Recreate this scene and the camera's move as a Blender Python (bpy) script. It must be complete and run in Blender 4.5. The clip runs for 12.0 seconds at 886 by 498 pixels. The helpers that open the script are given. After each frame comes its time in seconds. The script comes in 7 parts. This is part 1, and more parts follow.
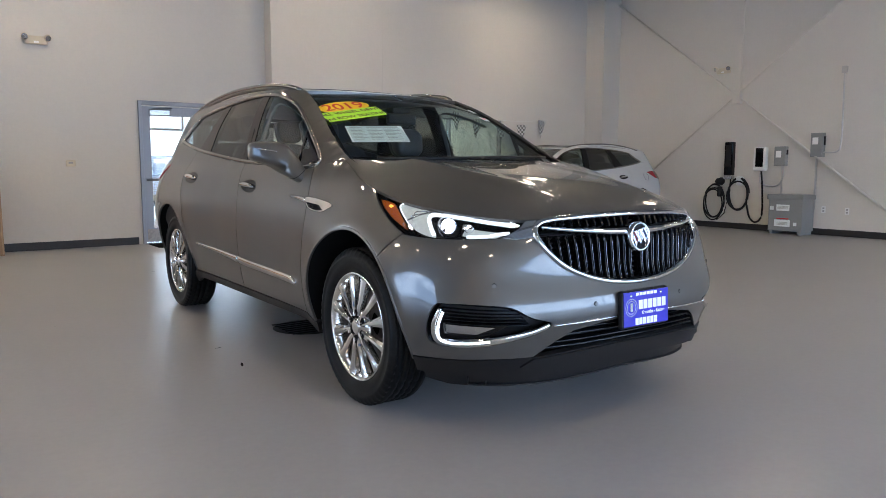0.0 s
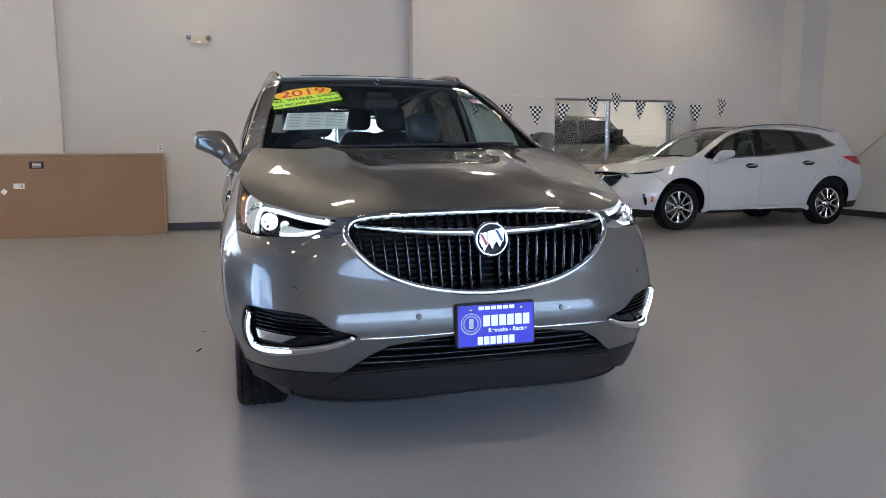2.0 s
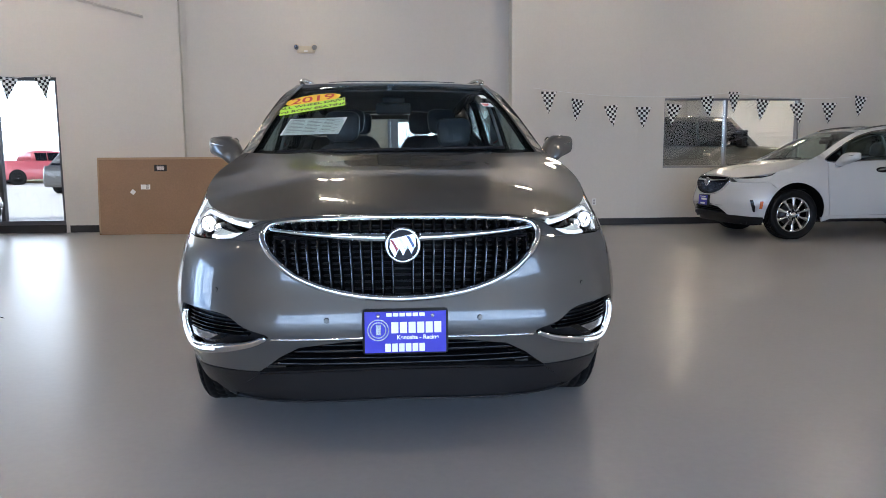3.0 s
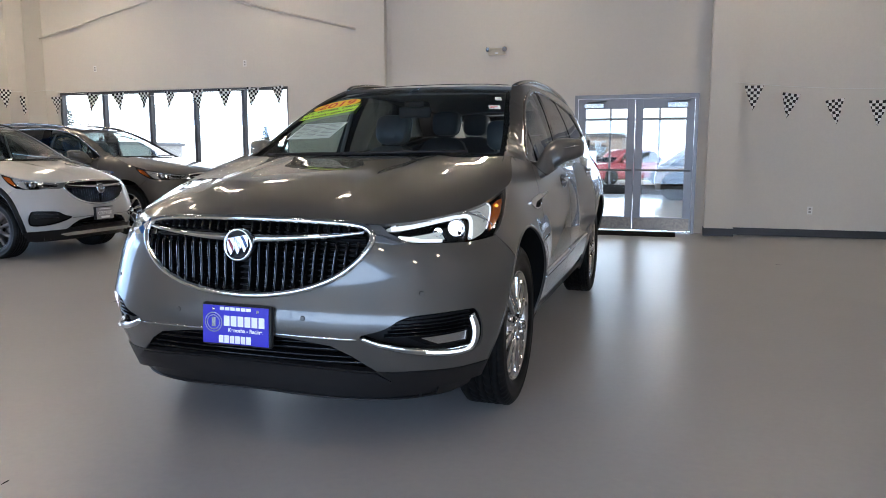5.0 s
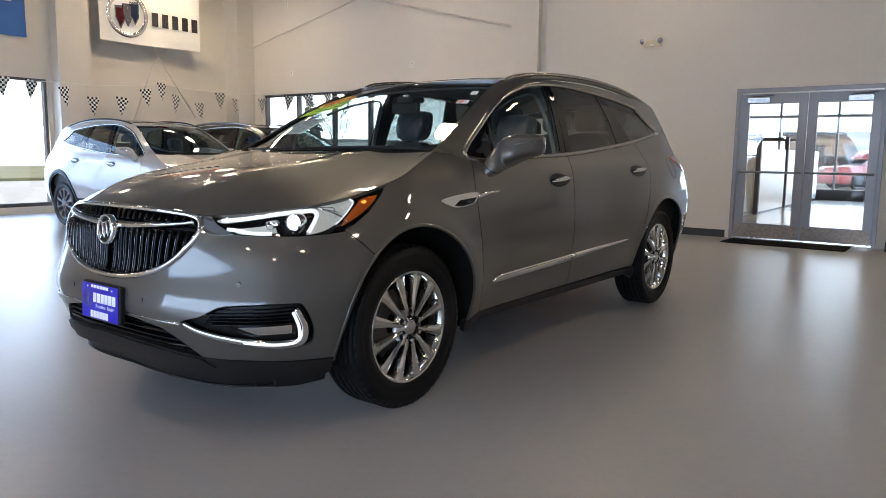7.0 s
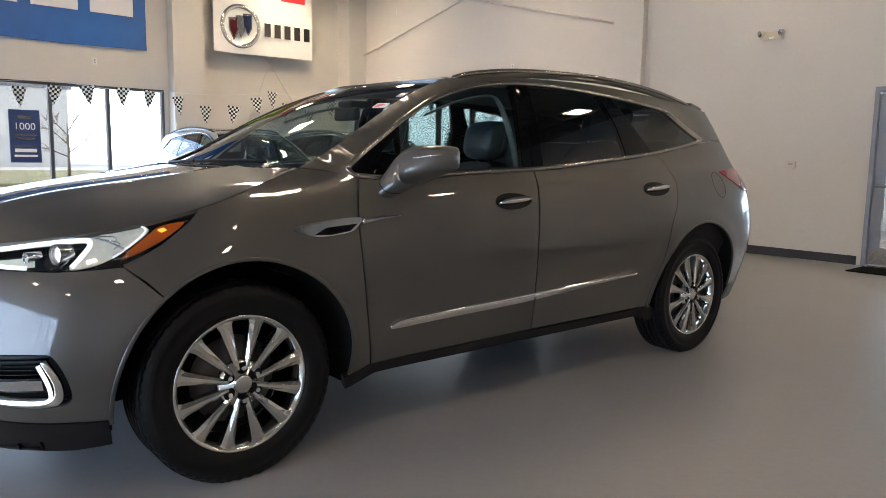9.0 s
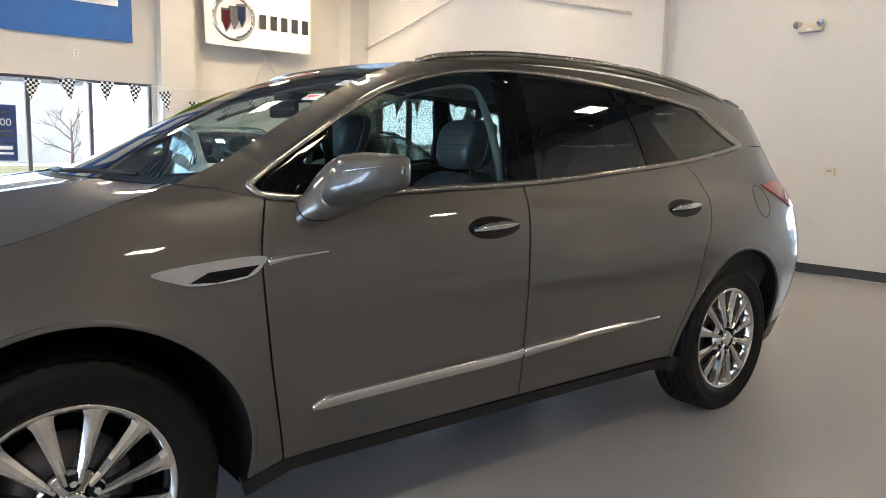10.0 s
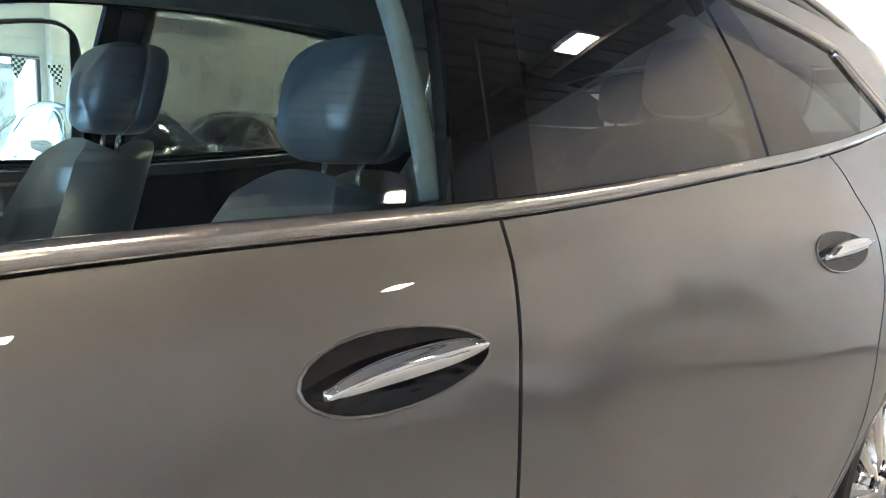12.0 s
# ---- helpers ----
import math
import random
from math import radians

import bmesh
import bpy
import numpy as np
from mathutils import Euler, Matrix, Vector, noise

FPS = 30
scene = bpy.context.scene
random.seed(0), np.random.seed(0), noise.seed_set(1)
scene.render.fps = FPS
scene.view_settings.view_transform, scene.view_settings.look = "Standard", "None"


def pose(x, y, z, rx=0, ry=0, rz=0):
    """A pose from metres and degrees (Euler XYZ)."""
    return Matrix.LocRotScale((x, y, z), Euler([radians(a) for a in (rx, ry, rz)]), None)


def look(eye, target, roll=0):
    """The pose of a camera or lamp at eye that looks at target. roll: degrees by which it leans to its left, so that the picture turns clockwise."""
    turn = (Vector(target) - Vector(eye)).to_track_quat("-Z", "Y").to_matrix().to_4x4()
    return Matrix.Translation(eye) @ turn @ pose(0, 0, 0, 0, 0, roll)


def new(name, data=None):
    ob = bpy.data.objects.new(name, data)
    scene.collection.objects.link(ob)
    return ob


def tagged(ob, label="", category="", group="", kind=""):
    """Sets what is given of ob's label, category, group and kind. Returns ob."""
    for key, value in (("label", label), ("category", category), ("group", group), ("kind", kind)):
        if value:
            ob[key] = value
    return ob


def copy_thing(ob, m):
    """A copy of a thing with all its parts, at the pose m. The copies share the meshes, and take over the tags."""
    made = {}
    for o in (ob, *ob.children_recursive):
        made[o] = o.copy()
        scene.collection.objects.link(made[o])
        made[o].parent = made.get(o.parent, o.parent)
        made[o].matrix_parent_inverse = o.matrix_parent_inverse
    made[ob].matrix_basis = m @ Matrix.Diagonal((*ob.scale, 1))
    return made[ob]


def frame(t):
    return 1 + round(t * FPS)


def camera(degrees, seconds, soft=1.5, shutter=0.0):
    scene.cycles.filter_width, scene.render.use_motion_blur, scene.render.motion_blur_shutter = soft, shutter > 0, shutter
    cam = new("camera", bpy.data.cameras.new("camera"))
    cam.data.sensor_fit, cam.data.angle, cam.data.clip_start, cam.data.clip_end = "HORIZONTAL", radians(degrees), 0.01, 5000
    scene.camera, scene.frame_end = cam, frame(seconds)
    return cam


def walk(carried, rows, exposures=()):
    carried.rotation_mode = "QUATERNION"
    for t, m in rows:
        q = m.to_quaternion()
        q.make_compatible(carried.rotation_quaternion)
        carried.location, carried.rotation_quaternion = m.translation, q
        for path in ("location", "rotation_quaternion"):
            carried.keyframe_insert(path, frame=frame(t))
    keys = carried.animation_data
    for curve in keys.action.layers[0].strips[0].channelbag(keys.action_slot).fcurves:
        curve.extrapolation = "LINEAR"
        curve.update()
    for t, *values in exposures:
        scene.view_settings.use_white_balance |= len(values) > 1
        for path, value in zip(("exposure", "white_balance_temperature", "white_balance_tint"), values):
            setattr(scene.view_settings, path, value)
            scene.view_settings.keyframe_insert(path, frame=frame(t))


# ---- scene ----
import functools

from mathutils import geometry

cam = camera(63.1, 12.0, soft=0.8)
PATH = [
    (0, (-2.597, -4.569, 1.147), (-1.428, -2.961, 0.927), 0.1),
    (0.5, (-2.215, -4.698, 1.135), (-1.136, -3.03, 0.909), -0.1),
    (1, (-1.813, -4.823, 1.152), (-0.864, -3.079, 0.91), -0.2),
    (1.5, (-1.386, -4.956, 1.162), (-0.602, -3.134, 0.907), -0.1),
    (2, (-0.963, -4.982, 1.165), (-0.375, -3.089, 0.904), -0.2),
    (2.5, (-0.527, -5.087, 1.172), (-0.135, -3.143, 0.915), -0.3),
    (3, (-0.103, -5.123, 1.17), (0.085, -3.148, 0.918), -0.3),
    (3.2, (0.065, -5.134, 1.191), (0.168, -3.152, 0.939), -0.2),
    (4.8, (1.435, -4.979, 1.193), (0.923, -3.063, 0.937), 0.0),
    (5, (1.604, -4.945, 1.199), (1.017, -3.05, 0.943), 0.1),
    (5.5, (1.99, -4.782, 1.187), (1.23, -2.951, 0.928), 0.3),
    (6, (2.392, -4.628, 1.19), (1.469, -2.872, 0.935), 0.4),
    (6.5, (2.741, -4.419, 1.181), (1.681, -2.743, 0.921), 0.5),
    (6.7, (2.849, -4.303, 1.186), (1.743, -2.657, 0.923), 0.6),
    (8.3, (3.558, -3.285, 1.215), (2.13, -1.907, 0.967), 0.6),
    (8.5, (3.57, -3.107, 1.222), (2.11, -1.763, 0.972), 0.6),
    (9, (3.439, -2.709, 1.251), (1.938, -1.413, 0.998), 0.9),
    (9.5, (3.181, -2.338, 1.279), (1.663, -1.061, 1.026), 1.2),
    (10, (2.871, -1.938, 1.297), (1.344, -0.672, 1.04), 1.4),
    (10.5, (2.513, -1.585, 1.306), (1.006, -0.295, 1.051), 1.4),
    (11, (2.182, -1.23, 1.304), (0.661, 0.045, 1.059), 1.4),
    (11.5, (1.825, -0.906, 1.297), (0.341, 0.41, 1.037), 1.4),
    (12, (1.522, -0.578, 1.273), (0.069, 0.768, 0.995), 1.8),
]
walk(cam, [(t, look(eye, target, roll)) for t, eye, target, roll in PATH], [(0, 0.22, 6130, 13), (3, 0.12, 5970, 13), (5, -0.03, 6150, 13), (8.5, 0.02, 6600, 14), (10, 0.76, 6500, 10), (11, 1.27, 6220, 10), (12, 1.9, 6250, 10)])

# ---- world, daylight and exposure ----
world = bpy.data.worlds.new("sky")
scene.world = world
world.use_nodes = True
wn = world.node_tree.nodes
sky = wn.new("ShaderNodeTexSky")
sky.sky_type, sky.sun_disc, sky.sun_elevation, sky.sun_rotation = "NISHITA", False, radians(42), radians(170)
sky.air_density, sky.dust_density = 1.0, 2.0
world.node_tree.links.new(sky.outputs[0], wn["Background"].inputs[0])
wn["Background"].inputs[1].default_value = 0.15

sun = new("sun", bpy.data.lights.new("sun", "SUN"))
sun.data.energy, sun.data.angle, sun.data.color = 5.0, radians(0.5), (1.0, 0.95, 0.87)
sun.matrix_world = look((0, 0, 40), (5.5, 30, 12.5))


def window_light(m, wide, high, watts, tone=(0.38, 0.62, 1.0)):
    """Sky light in a window's opening."""
    ob = new("window_light", bpy.data.lights.new("window_light", "AREA"))
    ob.data.shape, ob.data.size, ob.data.size_y = "RECTANGLE", wide, high
    ob.data.energy, ob.data.color = watts, tone
    ob.matrix_world = m


window_light(look((1.3, -8.85, 1.35), (1.3, 0, 1.35)), 12.4, 2.3, 370.0)
window_light(look((-10.85, 0.1, 1.3), (0, 0.1, 1.3)), 4.7, 2.3, 150.0)
window_light(look((1.4, 18.6, 1.5), (1.4, 8, 1.5)), 9.0, 2.6, 370.0, (0.6, 0.78, 1.0))


# ---- materials ----
def material(name, color=(0.5, 0.5, 0.5), rough=0.5, metal=0.0, **more):
    m = bpy.data.materials.new(name)
    m.use_nodes = True
    b = m.node_tree.nodes["Principled BSDF"]
    b.inputs["Base Color"].default_value = (*color, 1)
    b.inputs["Roughness"].default_value = rough
    b.inputs["Metallic"].default_value = metal
    for key, value in more.items():
        b.inputs[key.replace("_", " ")].default_value = value
    return m


def grain(m, size=20.0, low=0.9, high=1.08, bump=0.0, rough=0.0, coarse=1.5):
    """Two scales of variation over the base colour, with fine relief and uneven gloss."""
    t = m.node_tree
    b = t.nodes["Principled BSDF"]
    co = t.nodes.new("ShaderNodeTexCoord")
    fine, wide = t.nodes.new("ShaderNodeTexNoise"), t.nodes.new("ShaderNodeTexNoise")
    fine.inputs["Scale"].default_value, wide.inputs["Scale"].default_value = size, coarse
    fine.inputs["Detail"].default_value, wide.inputs["Detail"].default_value = 4, 3
    both = t.nodes.new("ShaderNodeMath")
    both.operation = "MULTIPLY_ADD"
    both.inputs[1].default_value = 0.5
    half = t.nodes.new("ShaderNodeMath")
    half.operation = "MULTIPLY"
    half.inputs[1].default_value = 0.5
    for n in (fine, wide):
        t.links.new(co.outputs["Object"], n.inputs["Vector"])
    t.links.new(wide.outputs["Fac"], half.inputs[0])
    t.links.new(fine.outputs["Fac"], both.inputs[0])
    t.links.new(half.outputs[0], both.inputs[2])
    span = t.nodes.new("ShaderNodeMapRange")
    span.interpolation_type = "SMOOTHSTEP"
    span.inputs["From Min"].default_value, span.inputs["From Max"].default_value = 0.3, 0.7
    span.inputs["To Min"].default_value, span.inputs["To Max"].default_value = low, high
    t.links.new(both.outputs[0], span.inputs["Value"])
    mul = t.nodes.new("ShaderNodeVectorMath")
    mul.operation = "SCALE"
    mul.inputs[0].default_value = b.inputs["Base Color"].default_value[:3]
    t.links.new(span.outputs[0], mul.inputs["Scale"])
    t.links.new(mul.outputs[0], b.inputs["Base Color"])
    if bump:
        n = t.nodes.new("ShaderNodeBump")
        n.inputs["Strength"].default_value, n.inputs["Distance"].default_value = bump, 0.002
        t.links.new(fine.outputs["Fac"], n.inputs["Height"])
        t.links.new(n.outputs[0], b.inputs["Normal"])
    if rough:
        r = t.nodes.new("ShaderNodeMapRange")
        r.interpolation_type = "SMOOTHSTEP"
        r.inputs["From Min"].default_value, r.inputs["From Max"].default_value = 0.25, 0.75
        base = b.inputs["Roughness"].default_value
        r.inputs["To Min"].default_value, r.inputs["To Max"].default_value = base - rough, base + rough
        t.links.new(wide.outputs["Fac"], r.inputs["Value"])
        t.links.new(r.outputs[0], b.inputs["Roughness"])
    return m


def glow(name, color, strength):
    return material(name, color, 0.3, Emission_Color=(*color, 1), Emission_Strength=strength)


def glass(name, tint, rough=0.0):
    """A thin pane: clear straight through, with a mirror gloss that rises at the edge."""
    m = bpy.data.materials.new(name)
    m.use_nodes = True
    t = m.node_tree
    t.nodes.clear()
    out, mix = t.nodes.new("ShaderNodeOutputMaterial"), t.nodes.new("ShaderNodeMixShader")
    clear, gloss, fres = t.nodes.new("ShaderNodeBsdfTransparent"), t.nodes.new("ShaderNodeBsdfGlossy"), t.nodes.new("ShaderNodeLayerWeight")
    clear.inputs[0].default_value = (*tint, 1)
    gloss.inputs["Roughness"].default_value = rough
    fres.inputs["Blend"].default_value = 0.5
    steep, share = t.nodes.new("ShaderNodeMath"), t.nodes.new("ShaderNodeMath")
    steep.operation, share.operation = "POWER", "MULTIPLY_ADD"
    steep.inputs[1].default_value, share.inputs[1].default_value, share.inputs[2].default_value = 5.0, 0.92, 0.08
    t.links.new(fres.outputs["Facing"], steep.inputs[0])
    t.links.new(steep.outputs[0], share.inputs[0])
    t.links.new(share.outputs[0], mix.inputs[0])
    t.links.new(clear.outputs[0], mix.inputs[1])
    t.links.new(gloss.outputs[0], mix.inputs[2])
    t.links.new(mix.outputs[0], out.inputs[0])
    return m


def car_paint(name, color, metal, rough=0.45):
    m = material(name, color, rough, metal, Coat_Weight=1.0, Coat_Roughness=0.008, Coat_IOR=1.55)
    return grain(m, 900, 0.93, 1.07, coarse=0.8)


PAINT = car_paint("grey_metallic_paint", (0.08, 0.0782, 0.0735), 0.52, 0.38)
PAINT_WHITE = car_paint("white_paint", (0.52, 0.52, 0.515), 0.0)
PAINT_DARK = car_paint("dark_grey_metallic_paint", (0.06, 0.058, 0.056), 0.35)
PAINT_PICKUP = car_paint("pickup_grey_paint", (0.075, 0.078, 0.076), 0.3)
# plain white lowered: the compact SUV's backlit shade is put into its colour
PAINT_WHITE_SHADED = car_paint("white_paint_shaded", (0.42, 0.425, 0.43), 0.0)
PAINT_RED = car_paint("red_paint", (0.34, 0.06, 0.075), 0.1)
BLACK_GLOSS = material("black_gloss", (0.0025, 0.0025, 0.003), 0.05, Specular_IOR_Level=0.28)
BLACK_PLASTIC = grain(material("black_plastic", (0.0095, 0.009, 0.0095), 0.42, Specular_IOR_Level=0.24), 260, 0.8, 1.2, bump=0.25)
DARK = material("wheel_well_black", (0.006, 0.006, 0.006), 0.8, Specular_IOR_Level=0.1)
RUBBER = grain(material("tyre_rubber", (0.0045, 0.0045, 0.0047), 0.5, Specular_IOR_Level=0.2), 120, 0.8, 1.25, bump=0.2, rough=0.1)
CHROME = grain(material("chrome", (0.78, 0.78, 0.78), 0.07, 1.0), 60, 0.96, 1.03, rough=0.03)
MIRROR = material("mirror_glass", (0.4, 0.42, 0.44), 0.12, 1.0)
GRILLE_METAL = material("dark_chrome", (0.17, 0.17, 0.18), 0.2, 1.0)
SATIN = material("satin_chrome", (0.6, 0.6, 0.61), 0.22, 1.0)
ALLOY = grain(material("polished_alloy", (0.66, 0.64, 0.61), 0.16, 1.0), 40, 0.94, 1.05, rough=0.06)
TRIM_SATIN = material("satin_trim", (0.36, 0.35, 0.34), 0.22, 1.0)
DARK_METAL = material("brake_metal", (0.16, 0.15, 0.15), 0.45, 0.9)
WINDOW = glass("car_glass", (0.62, 0.76, 0.745))
SCREEN = glass("windshield_glass", (0.78, 0.86, 0.85))
PRIVACY = glass("privacy_glass", (0.16, 0.185, 0.18))
CLEAR = glass("window_glass", (0.93, 0.95, 0.95))
LENS = glass("lamp_lens", (0.94, 0.95, 0.96))
LED = glow("led_white", (1.0, 0.99, 0.97), 5.0)
LED_SOFT = glow("led_light_guide", (0.93, 0.96, 1.0), 0.75)
AMBER = material("amber_lens", (0.5, 0.1, 0.008), 0.12, Coat_Weight=1.0)
AMBER_LIT = glow("amber_bulb", (1.0, 0.45, 0.05), 1.2)
RED_LENS = material("red_lens", (0.4, 0.01, 0.02), 0.1, Coat_Weight=1.0)
LEATHER = grain(material("dark_leather", (0.05, 0.057, 0.068), 0.34), 140, 0.8, 1.2, bump=0.2)
TRIM_DARK = grain(material("interior_black", (0.012, 0.012, 0.013), 0.6, Specular_IOR_Level=0.3), 180, 0.8, 1.2)
HEADLINER = grain(material("headliner_fabric", (0.32, 0.315, 0.3), 0.9), 300, 0.9, 1.1)
PILLAR_GREY = grain(material("pale_pillar_trim", (0.13, 0.14, 0.145), 0.7), 200, 0.92, 1.08)
PLATE_BLUE = material("plate_blue", (0.02, 0.013, 0.42), 0.35)
WHITE_PRINT = material("white_print", (0.85, 0.85, 0.85), 0.5)
GREY_PRINT = material("grey_print", (0.35, 0.35, 0.35), 0.6)
BLACK_PRINT = material("black_print", (0.015, 0.015, 0.015), 0.5)
RED_PRINT = material("red_print", (0.6, 0.03, 0.03), 0.5)
STICKER_YELLOW = material("yellow_sticker", (0.95, 0.62, 0.02), 0.45)
STICKER_GREEN = material("green_sticker", (0.5, 0.9, 0.05), 0.45)
PAPER = grain(material("paper", (0.78, 0.82, 0.82), 0.8), 60, 0.96, 1.03)
SHIELD_RED = material("shield_red", (0.13, 0.02, 0.025), 0.2, 0.6)
SHIELD_BLUE = material("shield_blue", (0.03, 0.045, 0.1), 0.2, 0.6)
LAMP_INNER = grain(material("pale_guide_body", (0.5, 0.52, 0.47), 0.22, Emission_Color=(0.8, 0.85, 0.78, 1), Emission_Strength=0.22), 45, 0.75, 1.15)
LAMP_DIM = material("clear_lamp_optic", (0.5, 0.5, 0.48), 0.2, 0.3)
REAR_GLASS = glass("rear_window_glass", (0.62, 0.66, 0.65))
SHIELD_GREY = material("shield_grey", (0.3, 0.3, 0.32), 0.2, 0.8)


# ---- mesh helpers ----
def part(name, me, mat, parent=None, label=""):
    """Links a mesh, or a bmesh, as one object under a thing or a part."""
    if isinstance(me, bmesh.types.BMesh):
        bm, me = me, bpy.data.meshes.new(name)
        bm.to_mesh(me)
        bm.free()
    if not me.materials:
        me.materials.append(mat)
    ob = new(name, me)
    ob.parent = parent
    if label:
        ob["label"] = label
    return ob


def empty(name, m, label, category, group=""):
    ob = new(name)
    ob.matrix_world = m
    return tagged(ob, label, category, group)


def mesh_of(name, verts, faces, smooth=True, normals=None):
    me = bpy.data.meshes.new(name)
    me.from_pydata([tuple(v) for v in verts], [], faces)
    me.polygons.foreach_set("use_smooth", [smooth] * len(me.polygons))
    if normals is not None:
        me.normals_split_custom_set(normals)
    return me


def box_bm(bm, x0, x1, y0, y1, z0, z1, bevel=0.0, m=None):
    r = bmesh.ops.create_cube(bm, size=1)
    vs = r["verts"]
    for v in vs:
        v.co = Vector((x0 + (v.co.x + 0.5) * (x1 - x0), y0 + (v.co.y + 0.5) * (y1 - y0), z0 + (v.co.z + 0.5) * (z1 - z0)))
    if bevel:
        es = list({e for v in vs for e in v.link_edges})
        r = bmesh.ops.bevel(bm, geom=es, offset=bevel, segments=2, profile=0.5, affect="EDGES", clamp_overlap=True)
        vs = list({v for f in r["faces"] for v in f.verts} | {v for v in vs if v.is_valid})
    if m is not None:
        for v in vs:
            v.co = m @ v.co
    return vs


def box(name, x0, x1, y0, y1, z0, z1, mat, parent=None, bevel=0.0, label="", m=None):
    bm = bmesh.new()
    box_bm(bm, x0, x1, y0, y1, z0, z1, bevel, m)
    return part(name, bm, mat, parent, label)


def tube_mesh(name, points, radius, sides=8, closed=False, flat=1.0):
    """A round bar along points; flat squashes it upright."""
    pts = [Vector(p) for p in points]
    n = len(pts)
    verts, faces = [], []
    for i, p in enumerate(pts):
        a, b = pts[(i - 1) % n if closed else max(i - 1, 0)], pts[(i + 1) % n if closed else min(i + 1, n - 1)]
        t = (b - a).normalized()
        up = Vector((0, 0, 1)) if abs(t.z) < 0.95 else Vector((1, 0, 0))
        u = t.cross(up).normalized()
        w = u.cross(t)
        r = radius[i] if isinstance(radius, (list, tuple)) else radius
        for k in range(sides):
            g = 2 * math.pi * k / sides
            verts.append(p + u * math.cos(g) * r + w * math.sin(g) * r * flat)
    for i in range(n if closed else n - 1):
        for k in range(sides):
            a, b = i * sides, (i + 1) % n * sides
            faces.append((a + k, b + k, b + (k + 1) % sides, a + (k + 1) % sides))
    if not closed:
        faces += [tuple(range(sides)), tuple(range((n - 1) * sides, n * sides))[::-1]]
    return mesh_of(name, verts, faces)


def lathe_mesh(name, profile, steps=48, axis="x"):
    """Turns (radius, along) points round an axis."""
    verts, faces, n = [], [], len(profile)
    for i in range(steps):
        g = 2 * math.pi * i / steps
        for r, a in profile:
            c, s = r * math.cos(g), r * math.sin(g)
            verts.append({"x": (a, c, s), "y": (c, a, s), "z": (c, s, a)}[axis])
    for i in range(steps):
        for k in range(n - 1):
            a, b = i * n + k, (i + 1) % steps * n + k
            faces.append((a, b, b + 1, a + 1))
    me = mesh_of(name, verts, faces)
    return me


def smooth_line(points, per=8, closed=False):
    """A Catmull-Rom line through 2D or 3D points."""
    p = [np.array(q, float) for q in points]
    n, out = len(p), []
    for i in range(n if closed else n - 1):
        if closed:
            a, b, c, d = p[i - 1], p[i], p[(i + 1) % n], p[(i + 2) % n]
        else:
            a, b, c, d = p[max(i - 1, 0)], p[i], p[i + 1], p[min(i + 2, n - 1)]
        for k in range(per):
            t = k / per
            out.append(0.5 * (2 * b + (c - a) * t + (2 * a - 5 * b + 4 * c - d) * t * t + (3 * b - a - 3 * c + d) * t**3))
    if not closed:
        out.append(p[-1])
    return [tuple(v) for v in out]


def inside(points, poly):
    """Which of the 2D points lie in the polygon."""
    x, y = points[:, 0], points[:, 1]
    px, py = np.array(poly, float).T
    hit = np.zeros(len(points), bool)
    j = len(px) - 1
    for i in range(len(px)):
        if py[i] != py[j]:
            hit ^= ((py[i] > y) != (py[j] > y)) & (x < (px[j] - px[i]) * (y - py[i]) / (py[j] - py[i]) + px[i])
        j = i
    return hit


def resample(line, step):
    """Points at even steps round a closed 2D line, keeping its corners."""
    out, n = [], len(line)
    for i in range(n):
        a, b = np.array(line[i], float), np.array(line[(i + 1) % n], float)
        k = max(1, int(round(np.linalg.norm(b - a) / step)))
        out += [tuple(a + (b - a) * j / k) for j in range(k)]
    keep = [p for i, p in enumerate(out) if math.dist(p, out[i - 1]) > 1e-4]
    return keep


def off_lines(points, lines, least):
    """Which points stay clear of the closed lines."""
    ok = np.ones(len(points), bool)
    for line in lines:
        p = np.array(line, float)
        for k in range(0, len(points), 4000):
            d = np.abs(points[k : k + 4000, None] - p[None]).max(2).min(1)
            ok[k : k + 4000] &= d > least
    return ok


